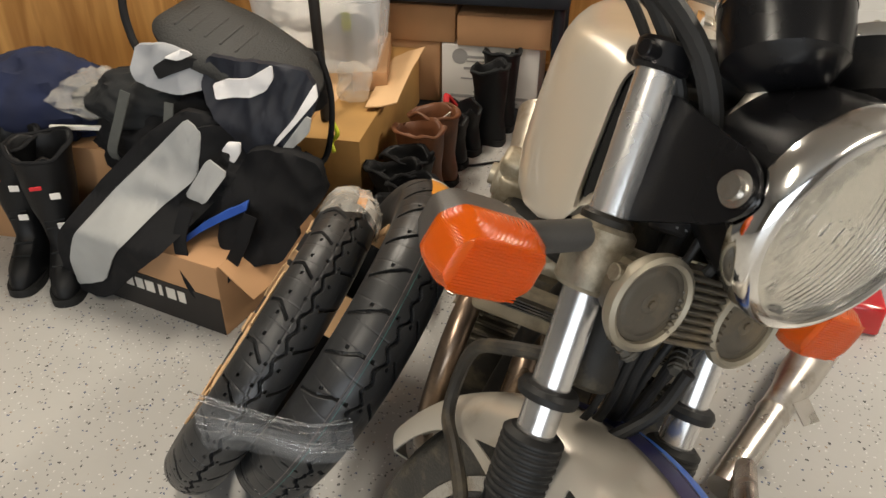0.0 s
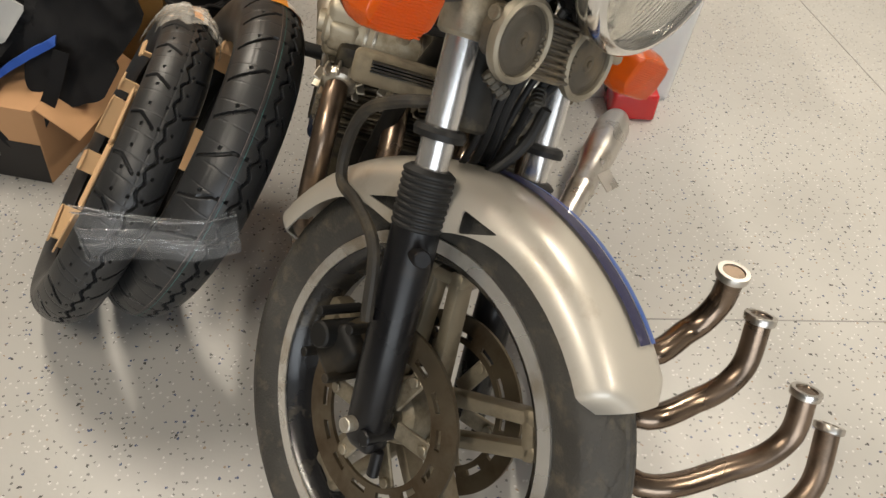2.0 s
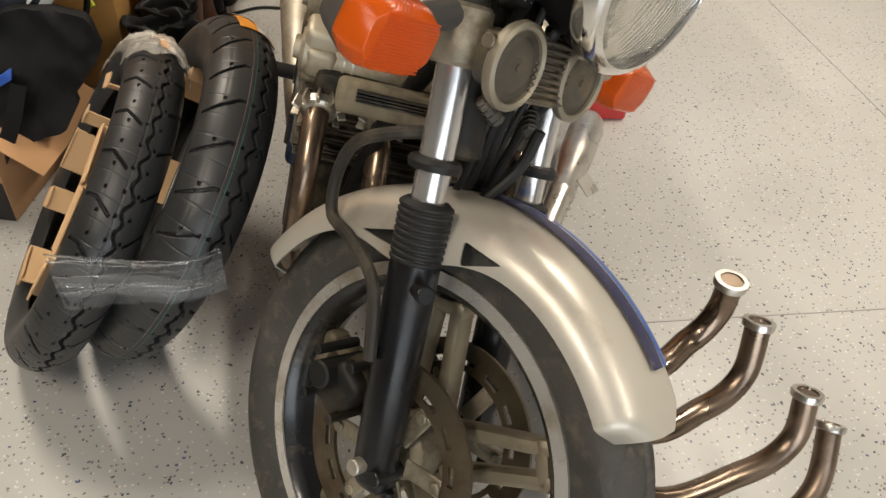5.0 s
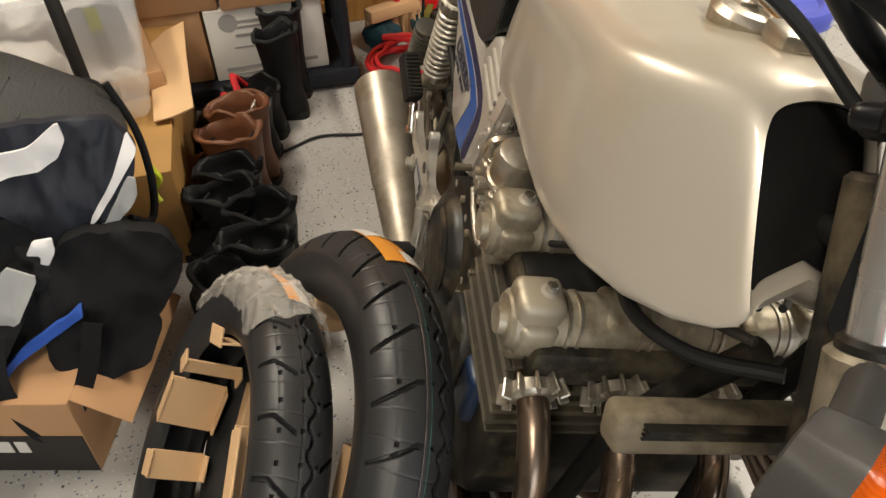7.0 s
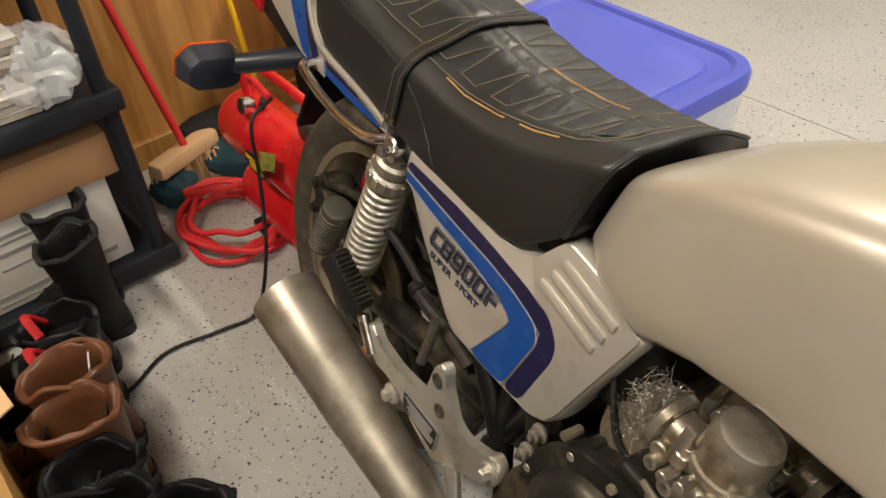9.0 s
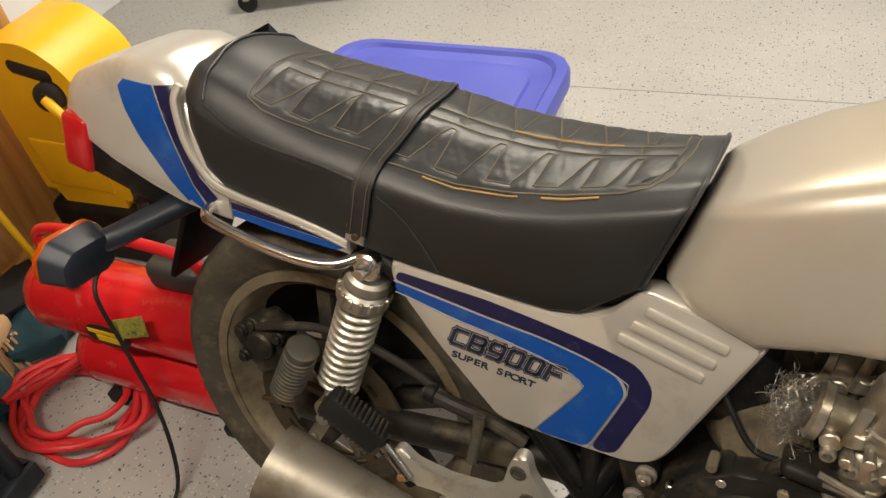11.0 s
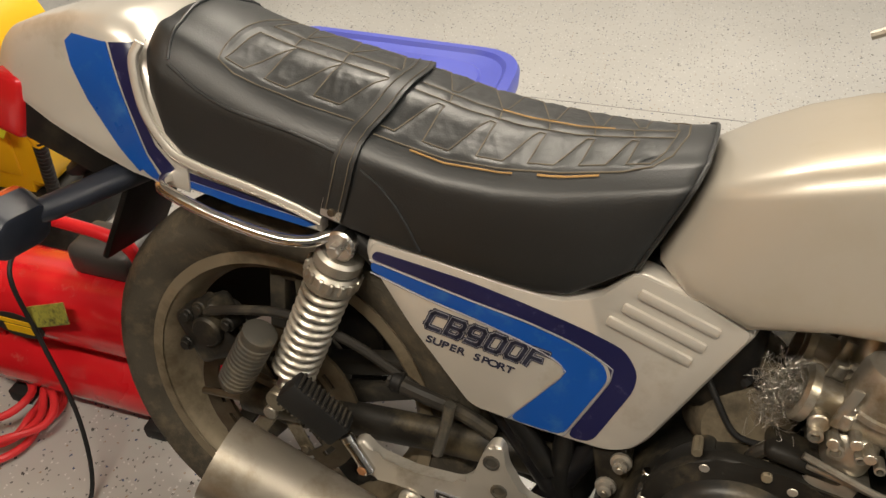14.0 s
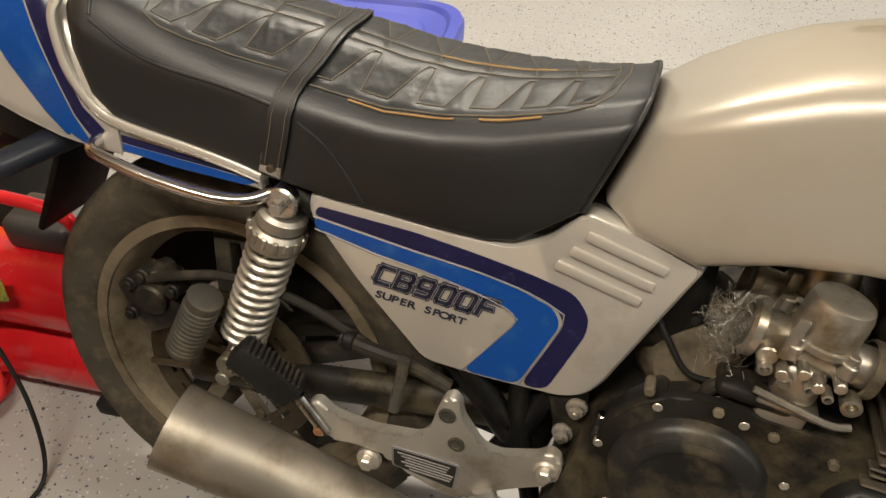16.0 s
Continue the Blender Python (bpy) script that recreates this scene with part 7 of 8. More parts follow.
def drape_side(tree, poly, lift=0.0012, step=0.008, side=-1):
    """A thin film with the outline poly, given as (x, z), laid on a surface seen from the side."""
    b = bmesh.new()
    f = b.faces.new([b.verts.new((x, 0, z)) for x, z in poly])
    bmesh.ops.triangulate(b, faces=[f])
    for _ in range(3):
        long_edges = [e for e in b.edges if e.calc_length() > step * 2]
        if long_edges:
            bmesh.ops.subdivide_edges(b, edges=long_edges, cuts=1)
            bmesh.ops.triangulate(b, faces=b.faces[:])
    for v in b.verts:
        hit = tree.ray_cast(Vector((v.co.x, side * 0.6, v.co.z)), Vector((0, -side, 0)))
        y = hit[0].y if hit[0] else side * 0.12
        v.co.y = y + side * lift
    return b


seat_tree, tank_tree = tree_of(seat), tree_of(tank)
verts, polys = [], []
for ob in [cowl] + [c for c in cowl.children if c.name.startswith("cowl_side")]:
    k = len(verts)
    verts += [v.co[:] for v in ob.data.vertices]
    polys += [tuple(i + k for i in p.vertices) for p in ob.data.polygons]
cowl_tree = BVHTree.FromPolygons(verts, polys)
for sd in (-1, 1):
    part("stripe", drape_side(cowl_tree, [(-0.297, 0.890), (-0.286, 0.901), (-0.228, 0.898), (-0.202, 0.835), (-0.168, 0.757), (-0.146, 0.724), (-0.175, 0.717), (-0.215, 0.755), (-0.262, 0.815), (-0.286, 0.858)], 0.0015, side=sd), M["blue"], cowl, "bright blue stripe")
    part("stripe", drape_side(cowl_tree, [(-0.2245, 0.898), (-0.184, 0.902), (-0.189, 0.88), (-0.174, 0.82), (-0.150, 0.773), (-0.120, 0.745), (-0.140, 0.727), (-0.1645, 0.757), (-0.1985, 0.835)], 0.0015, side=sd), M["violet"], cowl, "dark violet stripe")
Y2 = -0.139
part("stripe", flat([(-0.128, 0.731), (-0.072, 0.726), (0.098, 0.711), (0.080, 0.703), (-0.026, 0.709), (-0.105, 0.720)], Y2, 0.0012, 0.002), M["blue"], cowl, "bright blue stripe")
part("stripe", flat([(-0.135, 0.752), (-0.105, 0.742), (-0.025, 0.7315), (0.098, 0.7205), (0.098, 0.7130), (-0.072, 0.7275), (-0.128, 0.7335)], Y2, 0.0012, 0.002), M["violet"], cowl, "dark violet stripe")
edge = [(-0.172, -0.124, 0.906), (-0.178, -0.134, 0.880), (-0.163, -0.1405, 0.818), (-0.128, -0.1425, 0.772), (-0.085, -0.1435, 0.756), (0.0, -0.1435, 0.742), (0.06, -0.1435, 0.731), (0.105, -0.1435, 0.720)]
part("bright_edge", tube(edge, [0.010, 0.0105, 0.0105, 0.010, 0.0095, 0.009, 0.008, 0.007], 12, flat=0.62), M["cover_paint"], cowl, "raised silver edge along the cowl")
part("bright_edge", tube([(x, y - 0.0050, z - 0.004) for x, y, z in edge[1:]], 0.0016, 8), M["bright_alloy"], cowl, "bright thin trim line")
for pts in ([(0.174, 0.6783), (0.313, 0.657), (0.390, 0.647), (0.450, 0.634), (0.494, 0.617), (0.5045, 0.594), (0.4605, 0.4875)], [(0.176, 0.6608), (0.259, 0.6412), (0.315, 0.6322), (0.394, 0.6152), (0.432, 0.602), (0.4450, 0.592), (0.4425, 0.577), (0.3825, 0.489)]):
    part("stripe_line", tube([(x, -0.1426, z) for x, z in pts], 0.0010, 6, 2), M["decal_line"], bike, "thin grey stripe outline")


def on_seat(x, y):
    hit = seat_tree.ray_cast(Vector((x, y, 1.3)), Vector((0, 0, -1)))
    return Vector((x, y, hit[0].z + 0.0004)) if hit[0] else Vector((x, y, 0.85))


SEAMS = []


def seam(pts, r=0.0009, material="stitch", name="stitching", label="worn grey stitching"):
    SEAMS.extend(zip(pts, pts[1:]))
    fine = []
    for a, c in zip(pts, pts[1:]):
        n = max(2, int(math.hypot(c[0] - a[0], c[1] - a[1]) / 0.012))
        fine += [(a[0] + (c[0] - a[0]) * k / n, a[1] + (c[1] - a[1]) * k / n) for k in range(n)]
    fine.append(pts[-1])
    part(name, tube([on_seat(x, y) for x, y in fine], r, 6, 1), M[material], seat, label)


YS = -0.014
NEAR, FAR = -0.105, 0.082
# rear pad: border, double centre line and a zigzag on each side
seam([(-0.040, 0.100), (-0.062, 0.060), (-0.064, -0.02), (-0.066, -0.085), (-0.060, -0.112), (-0.035, -0.118), (0.03, -0.114), (0.140, -0.112)])
for y in (YS - 0.019, YS + 0.017):
    seam([(-0.046, y), (0.02, y), (0.146, y)])
for a in (0.006, 0.078):
    seam([(a, YS - 0.019), (a - 0.008, YS + 0.017)])
seam([(-0.046, YS - 0.019), (-0.054, NEAR), (-0.027, NEAR), (0.010, YS - 0.024), (0.002, NEAR + 0.002), (0.033, NEAR + 0.002), (0.080, YS - 0.024), (0.070, NEAR + 0.007), (0.107, NEAR + 0.007), (0.146, YS - 0.022)])
seam([(-0.046, YS + 0.017), (-0.050, FAR), (-0.020, FAR), (0.002, YS + 0.022), (0.014, FAR), (0.050, FAR), (0.070, YS + 0.022), (0.085, FAR), (0.120, FAR), (0.146, YS + 0.025)])
# front pad
seam([(0.165, -0.119), (0.21, -0.118), (0.30, -0.117), (0.40, -0.117), (0.47, -0.118), (0.500, -0.112), (0.517, -0.085), (0.528, -0.03), (0.526, 0.03), (0.512, 0.075), (0.47, 0.094), (0.36, 0.096), (0.20, 0.096)], 0.0011)
for y in (YS - 0.022, YS + 0.004):
    seam([(0.185, y), (0.30, y), (0.42, y), (0.512, y)])
for a in (0.232, 0.300, 0.364, 0.421, 0.468):
    seam([(a, YS - 0.022), (a - 0.005, YS + 0.004)])
zig, zag = [(0.168, NEAR), (0.186, NEAR)], [(0.175, FAR), (0.190, FAR)]
for a, w in ((0.224, 0.034), (0.294, 0.033), (0.358, 0.031), (0.418, 0.029), (0.470, 0.026)):
    zig += [(a - 0.004, YS - 0.032), (a + 0.005, YS - 0.033), (a, NEAR), (a + w, NEAR)]
    zag += [(a - 0.002, YS + 0.014), (a + 0.006, YS + 0.015), (a + 0.006, FAR), (a + w, FAR)]
seam(zig + [(0.508, -0.075), (0.514, YS - 0.022)])
seam(zag + [(0.510, 0.045), (0.514, YS + 0.004)])
seam([(0.514, YS - 0.022), (0.516, YS + 0.004)])
seam([(0.215, -0.1215), (0.26, -0.1225), (0.30, -0.122), (0.345, -0.1215)], 0.0013, "foam", "split_seam", "yellow foam showing at a split seam")
seam([(0.375, -0.1215), (0.41, -0.1222), (0.445, -0.1215)], 0.0015, "foam", "split_seam", "yellow foam showing at a split seam")
seam([(0.295, YS + 0.0065), (0.34, YS + 0.0075), (0.40, YS + 0.007), (0.44, YS + 0.0062)], 0.0015, "foam", "split_seam", "yellow foam showing at a split seam")
# quilted pads that swell between the seams
def quilt(x0, x1, y0, y1):
    step = 0.0030
    nx, ny = int((x1 - x0) / step), int((y1 - y0) / step)
    sa = np.array([s[0] for s in SEAMS])
    sd = np.array([s[1] for s in SEAMS]) - sa
    b = bmesh.new()
    grid = {}
    for i in range(nx + 1):
        for j in range(ny + 1):
            x, y = x0 + (x1 - x0) * i / nx, y0 + (y1 - y0) * j / ny
            if x > 0.47 and abs(y + 0.015) > 0.105 - 1.1 * (x - 0.47):
                continue
            p = np.array((x, y))
            t = np.clip(((p - sa) * sd).sum(1) / np.maximum((sd * sd).sum(1), 1e-9), 0, 1)
            d = np.sqrt((((sa + sd * t[:, None]) - p) ** 2).sum(1)).min()
            q = on_seat(x, y)
            rim = min(x - x0, x1 - x, y - y0, y1 - y)
            swell = 0.0021 * (1 - math.exp(-(d / 0.0060) ** 1.3)) * min(1.0, max(rim, 0) / 0.008) - 0.0006
            crease = 0.0008 * noise.noise(Vector((x * 130 + 40 * y, y * 45, 1.0))) + 0.0006 * noise.noise(Vector((x * 260, y * 140, 3.0)))
            grid[i, j] = b.verts.new(q + Vector((0, 0, swell + crease * min(1.0, d / 0.010))))
    for i, j in list(grid):
        k = [grid.get(c) for c in ((i, j), (i + 1, j), (i + 1, j + 1), (i, j + 1))]
        if None not in k:
            b.faces.new(k)
    part("quilted_pad", b, M["vinyl"], seat, "quilted black vinyl pad", ang=70)


quilt(-0.066, 0.146, -0.118, 0.092)
quilt(0.165, 0.527, -0.119, 0.096)
# piping along the seat's side and a curved side seam
def side_seam(pts, r, material, name, label):
    out = []
    for p in smooth([(x, z, 0) for x, z in pts], 5):
        hit = seat_tree.ray_cast(Vector((p.x, -0.6, p.y)), Vector((0, 1, 0)))
        out.append(Vector((p.x, (hit[0].y if hit[0] else -0.13) - 0.0005, p.y)))
    part(name, tube(out, r, 8, 1), M[material], seat, label)


side_seam([(-0.119, 0.889), (-0.103, 0.880), (-0.075, 0.864), (-0.023, 0.846), (0.062, 0.833), (0.130, 0.819)], 0.0026, "vinyl", "piping", "black piping")
piping = [on_seat(-0.118 - 0.020 * math.cos((y + 0.014) / 0.125 * 1.5), y) + Vector((0, 0, 0.001)) for y in [-0.136 + 0.234 * k / 20 for k in range(21)]]
part("piping", tube(piping, 0.0026, 8, 1), M["vinyl"], seat, "black piping across the tail of the seat")
side_seam([(0.160, 0.804), (0.192, 0.783), (0.222, 0.748), (0.244, 0.710)], 0.0018, "vinyl", "piping", "black piping")
# strap over the seat
path = [Vector((0.124, -0.1495, 0.742)), Vector((0.134, -0.1505, 0.785)), Vector((0.139, -0.1495, 0.812))]
for k in range(17):
    y = -0.138 + 0.240 * k / 16
    p = on_seat(0.143 + 0.024 * (1 - ((y + 0.018) / 0.12) ** 2), y)
    path.append(p + Vector((0, 0, 0.004)))
path += [Vector((0.136, 0.118, 0.80)), Vector((0.124, 0.120, 0.742))]
rings = []
for i, p in enumerate(path):
    t = (path[min(i + 1, len(path) - 1)] - path[max(i - 1, 0)]).normalized()
    n = t.cross(Vector((1, 0, 0))).normalized()
    w = Vector((1, 0, 0)) * 0.0155
    rings.append([p - w - n * 0.0015, p - w * 0.9 + n * 0.0025, p + w * 0.9 + n * 0.0025, p + w - n * 0.0015])
strap = part("seat_strap", loft(rings), M["vinyl"], seat, "black strap across the seat with stitched edges", ang=30)
for s in (-1, 1):
    part("strap_plate", rbox(0.030, 0.003, 0.026, pose(0.123, s * 0.1495, 0.742, 0, 12, 0), 0.001, 1), M["bright_alloy"], strap, "small metal strap plate")
    part("bolt", rod((0.124, s * 0.150, 0.740), (0.124, s * 0.156, 0.740), 0.0055, 8), M["disc"], strap)
for e in (-0.009, 0.009):
    part("strap_stitch", tube([p + Vector((e, 0, 0)) + (Vector((0, -0.0028, 0)) if i < 3 else Vector((0, 0.0022, 0)) if i > 18 else Vector((0, 0, 0.0026))) for i, p in enumerate(path)], 0.0006, 5, 1), M["stitch"], strap)

# front brake hoses and cables
def cable(pts, r, material="rubber", name="cable", label="", steer=False, parent=None):
    b = tube(pts, r, 10, 6)
    return part(name, steered(b) if steer else b, M[material], parent or bike, label)


cable([(1.40, -0.03, 0.775), (1.392, -0.090, 0.752), (1.355, -0.125, 0.70), (1.338, -0.135, 0.63), (1.365, -0.13, 0.585), (1.43, -0.105, 0.605), (1.50, -0.075, 0.60), (1.55, -0.06, 0.52)], 0.0085, "hose", "brake_hose", "thick grey rubber brake hose")
cable([(0.02, -0.19, 0.44), (0.07, -0.17, 0.40), (0.10, -0.12, 0.33), (0.09, -0.07, 0.24), (0.06, -0.05, 0.14), (0.02, -0.02, 0.02)], 0.0075, "rubber", "cable", "black control cable", True)
cable([(-0.02, -0.24, 0.47), (0.06, -0.21, 0.43), (0.13, -0.14, 0.36), (0.13, -0.08, 0.27), (0.09, -0.04, 0.15)], 0.0115, "rubber", "wiring_sleeve", "black wiring sleeve", True)
cable([(-0.03, 0.24, 0.47), (0.10, 0.20, 0.43), (0.15, 0.12, 0.34), (0.10, 0.06, 0.20)], 0.0075, "rubber", "cable", "black control cable", True)
cable([(0.06, -0.06, 0.36), (0.02, -0.10, 0.43), (-0.05, -0.16, 0.47)], 0.006, "steel", "cable", "pale braided cable", True)
cable([(0.03, -0.10, 0.36), (-0.02, -0.13, 0.42), (-0.08, -0.20, 0.47)], 0.006, "rubber", "cable", "black control cable", True)
cable([(0.15, -0.06, 0.34), (0.135, -0.07, 0.30), (0.10, -0.06, 0.22), (0.05, -0.02, 0.05)], 0.006, "rubber", "cable", "black speedometer cable", True)
part("cable_ferrule", steered(rod((0.150, -0.062, 0.365), (0.128, -0.072, 0.295), 0.011, 18)), M["alloy"], bike, "knurled alloy cable ferrule")
part("ignition_box", steered(rbox(0.07, 0.16, 0.06, Matrix.Translation((0.06, 0, 0.365)), 0.015, 3)), M["grey_plastic"], bike)
part("brake_reservoir", steered(rbox(0.05, 0.07, 0.045, Matrix.Translation((-0.02, -0.255, 0.545)), 0.010, 3)), M["grey_plastic"], bike, "dark brake fluid reservoir")
for s in (-1, 1):
    part("grip", steered(rod((-0.095, 0.28 * s, 0.520), (-0.145, (0.42 if s < 0 else 0.35) * s, 0.515), 0.0165, 18)), M["rubber"], bike, "black rubber grip")
    lv = tube([(0.0, 0.27 * s, 0.525), (-0.06, 0.33 * s, 0.530), (-0.13, 0.43 * s, 0.525)], 0.006, 8)
    part("lever", steered(lv), M["alloy"], bike, "alloy control lever")
part("steering_head", rod((1.365, 0, 0.72), (1.225, 0, 0.99), 0.034, 24), M["engine_black"], bike)
part("horn_bracket", steered(rbox(0.02, 0.20, 0.02, Matrix.Translation((0.13, -0.03, 0.135)), 0.004, 1)), M["engine_black"], bike)
# fittings, hoses and wiring between the fork tubes
for a, c in (((0.10, -0.085, 0.085), (0.118, -0.058, 0.062)), ((0.10, 0.035, 0.080), (0.12, 0.012, 0.055))):
    fit = part("hose_fitting", steered(rod(a, c, 0.0095, 6, bev=0.2)), M["dusty_grey"], bike, "dusty zinc hose fitting")
    d = Vector(c) - Vector(a)
    for k in range(4):
        p = Vector(a) + d * (0.15 + 0.22 * k)
        part("fitting_ridge", steered(rod(p, p + d * 0.07, 0.0108, 14)), M["dusty_grey"], fit)
for k, (v, h, e) in enumerate(((-0.07, 0.25, -0.02), (-0.045, 0.22, 0.0), (-0.02, 0.27, 0.02), (0.015, 0.24, 0.03), (0.05, 0.26, 0.06), (0.075, 0.22, 0.05))):
    cable([(0.12, v, h + 0.06), (0.145 + 0.008 * (k % 3), v + 0.01, h - 0.02), (0.10, v * 0.7, 0.08), (0.06, e, -0.02), (0.03, e * 1.4, -0.10)], 0.0048 + 0.0012 * (k % 3), "rubber", "cable", "black control cable", True)
cable([(0.13, 0.02, 0.06), (0.11, 0.02, 0.0), (0.07, -0.02, -0.07), (0.04, -0.09, -0.12)], 0.0085, "rubber", "brake_hose", "black rubber brake hose", True)
# plate added to darken the open space between the fork tubes
part("fork_gap_shade_plate", steered(rbox(0.012, 0.15, 0.13, Matrix.Translation((0.055, 0.0, 0.235)), 0.006, 2)), M["dull_black"], bike, "added black plate that darkens the gap behind the wiring")
part("relay_can", steered(rod((0.105, -0.068, 0.195), (0.098, -0.066, 0.245), 0.019, 20)), M["ink"], bike, "black relay can with pale print")
for k in range(5):
    part("print_bar", steered(rbox(0.001, 0.018 - 0.003 * (k % 2), 0.0022, Matrix.Translation((0.1215 - 0.0012 * k, -0.067, 0.205 + 0.007 * k)) @ Matrix.Rotation(radians(-8), 4, "Y"), 0)), M["grey_print"], bike)
# wiring and plugs under the tank
for k in range(4):
    y = (-0.145, -0.05, 0.05, 0.145)[k]
    cable([(0.98, y, 0.70), (1.03, y * 0.9, 0.735), (1.10, y * 0.7, 0.74), (1.16, y * 0.3, 0.78)], 0.0045, "rubber", "plug_lead", "black plug lead")
part("ignition_coil", rod((1.10, -0.05, 0.80), (1.10, 0.05, 0.80), 0.028, 20), M["dull_black"], bike)
cable([(1.05, -0.10, 0.76), (1.14, -0.11, 0.75), (1.22, -0.08, 0.77), (1.27, -0.02, 0.80)], 0.008, "rubber", "wiring_sleeve", "black wiring loom")
cable([(1.06, -0.06, 0.78), (1.16, -0.09, 0.79), (1.25, -0.05, 0.82)], 0.005, "hose", "cable", "grey breather hose")
part("oil_cooler", rbox(0.042, 0.31, 0.046, pose(1.255, 0, 0.706, 0, -20, 0), 0.010, 3), M["dusty_case"], bike, "grimy finned oil cooler")
for k in range(7):
    part("cooler_fin", rbox(0.049, 0.26, 0.002, pose(1.249 + 0.002 * k, 0, 0.687 + 0.006 * k, 0, -20, 0), 0), M["engine_black"], bike)
# steel wool stuffed in the carburettor mouths
for y in (-0.145,):
    b = None
    rnd = random.Random(4)
    for k in range(420):
        c = Vector((0.690, y, 0.648)) + Vector((rnd.gauss(0, 0.012), rnd.gauss(0, 0.012), rnd.gauss(-0.004, 0.019)))
        pts = [c + Vector((rnd.uniform(-1, 1), rnd.uniform(-1, 1), rnd.uniform(-1, 1))) * 0.011 for _ in range(4)]
        b = tube(pts, 0.00022, 3, 2, bm=b)
    tagged(part("steel_wool", b, M["steel_wool"], bike, "wad of tangled steel wool"), kind="stuff")
# rear brake caliper, hose, torque arm
rc = rbox(0.09, 0.055, 0.10, pose(-0.115, -0.095, 0.455, 0, -30, 0), 0.014, 3)
rc = rod((-0.105, -0.135, 0.47), (-0.105, -0.06, 0.47), 0.026, 20, bm=rc)
rcal = part("rear_caliper", rc, M["engine_black"], bike, "grimy black rear brake caliper")
for x, z in ((-0.15, 0.43), (-0.07, 0.49), (-0.12, 0.505), (-0.145, 0.485)):
    part("bolt", rod((x, -0.125, z), (x, -0.132, z), 0.0085, 8), M["engine_black"], rcal)
    part("boss", rod((x, -0.09, z), (x, -0.126, z), 0.0125, 12), M["engine_black"], rcal)
cable([(-0.11, -0.12, 0.50), (-0.05, -0.135, 0.53), (0.04, -0.13, 0.545), (0.14, -0.12, 0.52), (0.24, -0.115, 0.47)], 0.0075, "hose", "brake_hose", "dusty rear brake hose")
cable([(0.20, -0.12, 0.475), (0.25, -0.125, 0.470), (0.31, -0.12, 0.455), (0.36, -0.115, 0.43)], 0.0115, "hose", "breather_hose", "dusty rubber hose")
part("hose_clip", rod((0.205, -0.12, 0.476), (0.222, -0.121, 0.475), 0.016, 16), M["dull_black"], bike)
part("torque_arm", rbox(0.20, 0.010, 0.020, pose(0.02, -0.11, 0.385, 0, 10, 0), 0.004, 1), M["disc"], bike, "rusty torque arm")
part("chain_adjuster", rod((-0.135, -0.115, 0.335), (-0.06, -0.115, 0.345), 0.006, 8), M["disc"], bike)
cable([(0.302, -0.145, 0.485), (0.298, -0.15, 0.44), (0.292, -0.155, 0.40)], 0.0085, "dusty_grey", "braided_sleeve", "frayed braided hose end")
# nameplate on the footrest plate
pl = part("data_plate", flat([(0.303, 0.366), (0.401, 0.362), (0.396, 0.314), (0.304, 0.331)], -0.1875, 0.0016, 0.004), M["badge_fill"], bike, "black data plate with pale lines and a pale rim")
part("plate_face", flat([(0.306, 0.363), (0.398, 0.3595), (0.3935, 0.3170), (0.307, 0.333)], -0.1888, 0.0012, 0.003), M["ink"], pl)
for k in range(6):
    part("print_bar", rbox(0.076 - 0.008 * (k % 3), 0.0012, 0.0019, Matrix.Translation((0.350 + 0.002 * k, -0.1904, 0.3565 - 0.0052 * k)) @ Matrix.Rotation(radians(3), 4, "Y"), 0), M["grey_print"], pl)
# linkage at the lower corner of the side cover, starter case behind the carburettors
for pts in ([(0.350, -0.095, 0.480), (0.400, -0.105, 0.430), (0.455, -0.115, 0.372)], [(0.510, -0.100, 0.480), (0.490, -0.108, 0.440), (0.462, -0.115, 0.378), (0.440, -0.115, 0.335)]):
    part("frame_tube", tube(pts, 0.019, 16), M["black_metal"], bike, "black painted frame tube")
part("frame_lug", rbox(0.05, 0.03, 0.12, pose(0.535, -0.115, 0.42, 0, -14, 0), 0.010, 3), M["engine_black"], bike, "black frame lug")
for x, z in ((0.539, 0.463), (0.526, 0.415)):
    lug = part("flange_nut", lathe([(0.0145, 0.0), (0.0145, 0.004), (0.0105, 0.006), (0.0100, 0.014), (0.0065, 0.016), (0.001, 0.016)], axis((x, -0.130, z), (0, -1, 0)), 14), M["spring_steel"], bike, "zinc flange nut")
    part("stud", rod((x, -0.144, z), (x, -0.151, z), 0.0052, 10), M["satin_alloy"], lug)
    part("spacer", rod((x, -0.10, z), (x, -0.131, z), 0.0125, 14), M["engine_black"], lug)
part("brake_switch", rod((0.575, -0.145, 0.475), (0.568, -0.145, 0.40), 0.008, 12), M["bright_alloy"], bike)
sp2 = []
for i in range(71):
    t = i / 70
    sp2.append((0.568 - 0.004 * t + 0.0065 * math.cos(t * 62), -0.145 + 0.0065 * math.sin(t * 62), 0.40 - 0.06 * t))
part("return_spring", tube(sp2, 0.0011, 5, 1), M["steel"], bike, "small coil spring")
b = lathe([(0.070, 0.0), (0.074, 0.01), (0.074, 0.10), (0.064, 0.118), (0.060, 0.122), (0.052, 0.142), (0.03, 0.150), (0.004, 0.152)], axis((0.655, 0.02, 0.555), (0.12, -1, 0.05)), 40)
part("starter_case", b, M["dusty_case"], bike, "dusty rounded starter case")
for x, z, w, h in ((0.735, 0.575, 0.09, 0.022),):
    part("case_boss", rbox(w, 0.05, h, pose(x, -0.155, z, 0, 8, 0), 0.010, 3), M["engine_black"], bike, "dusty cast boss on the crankcase")
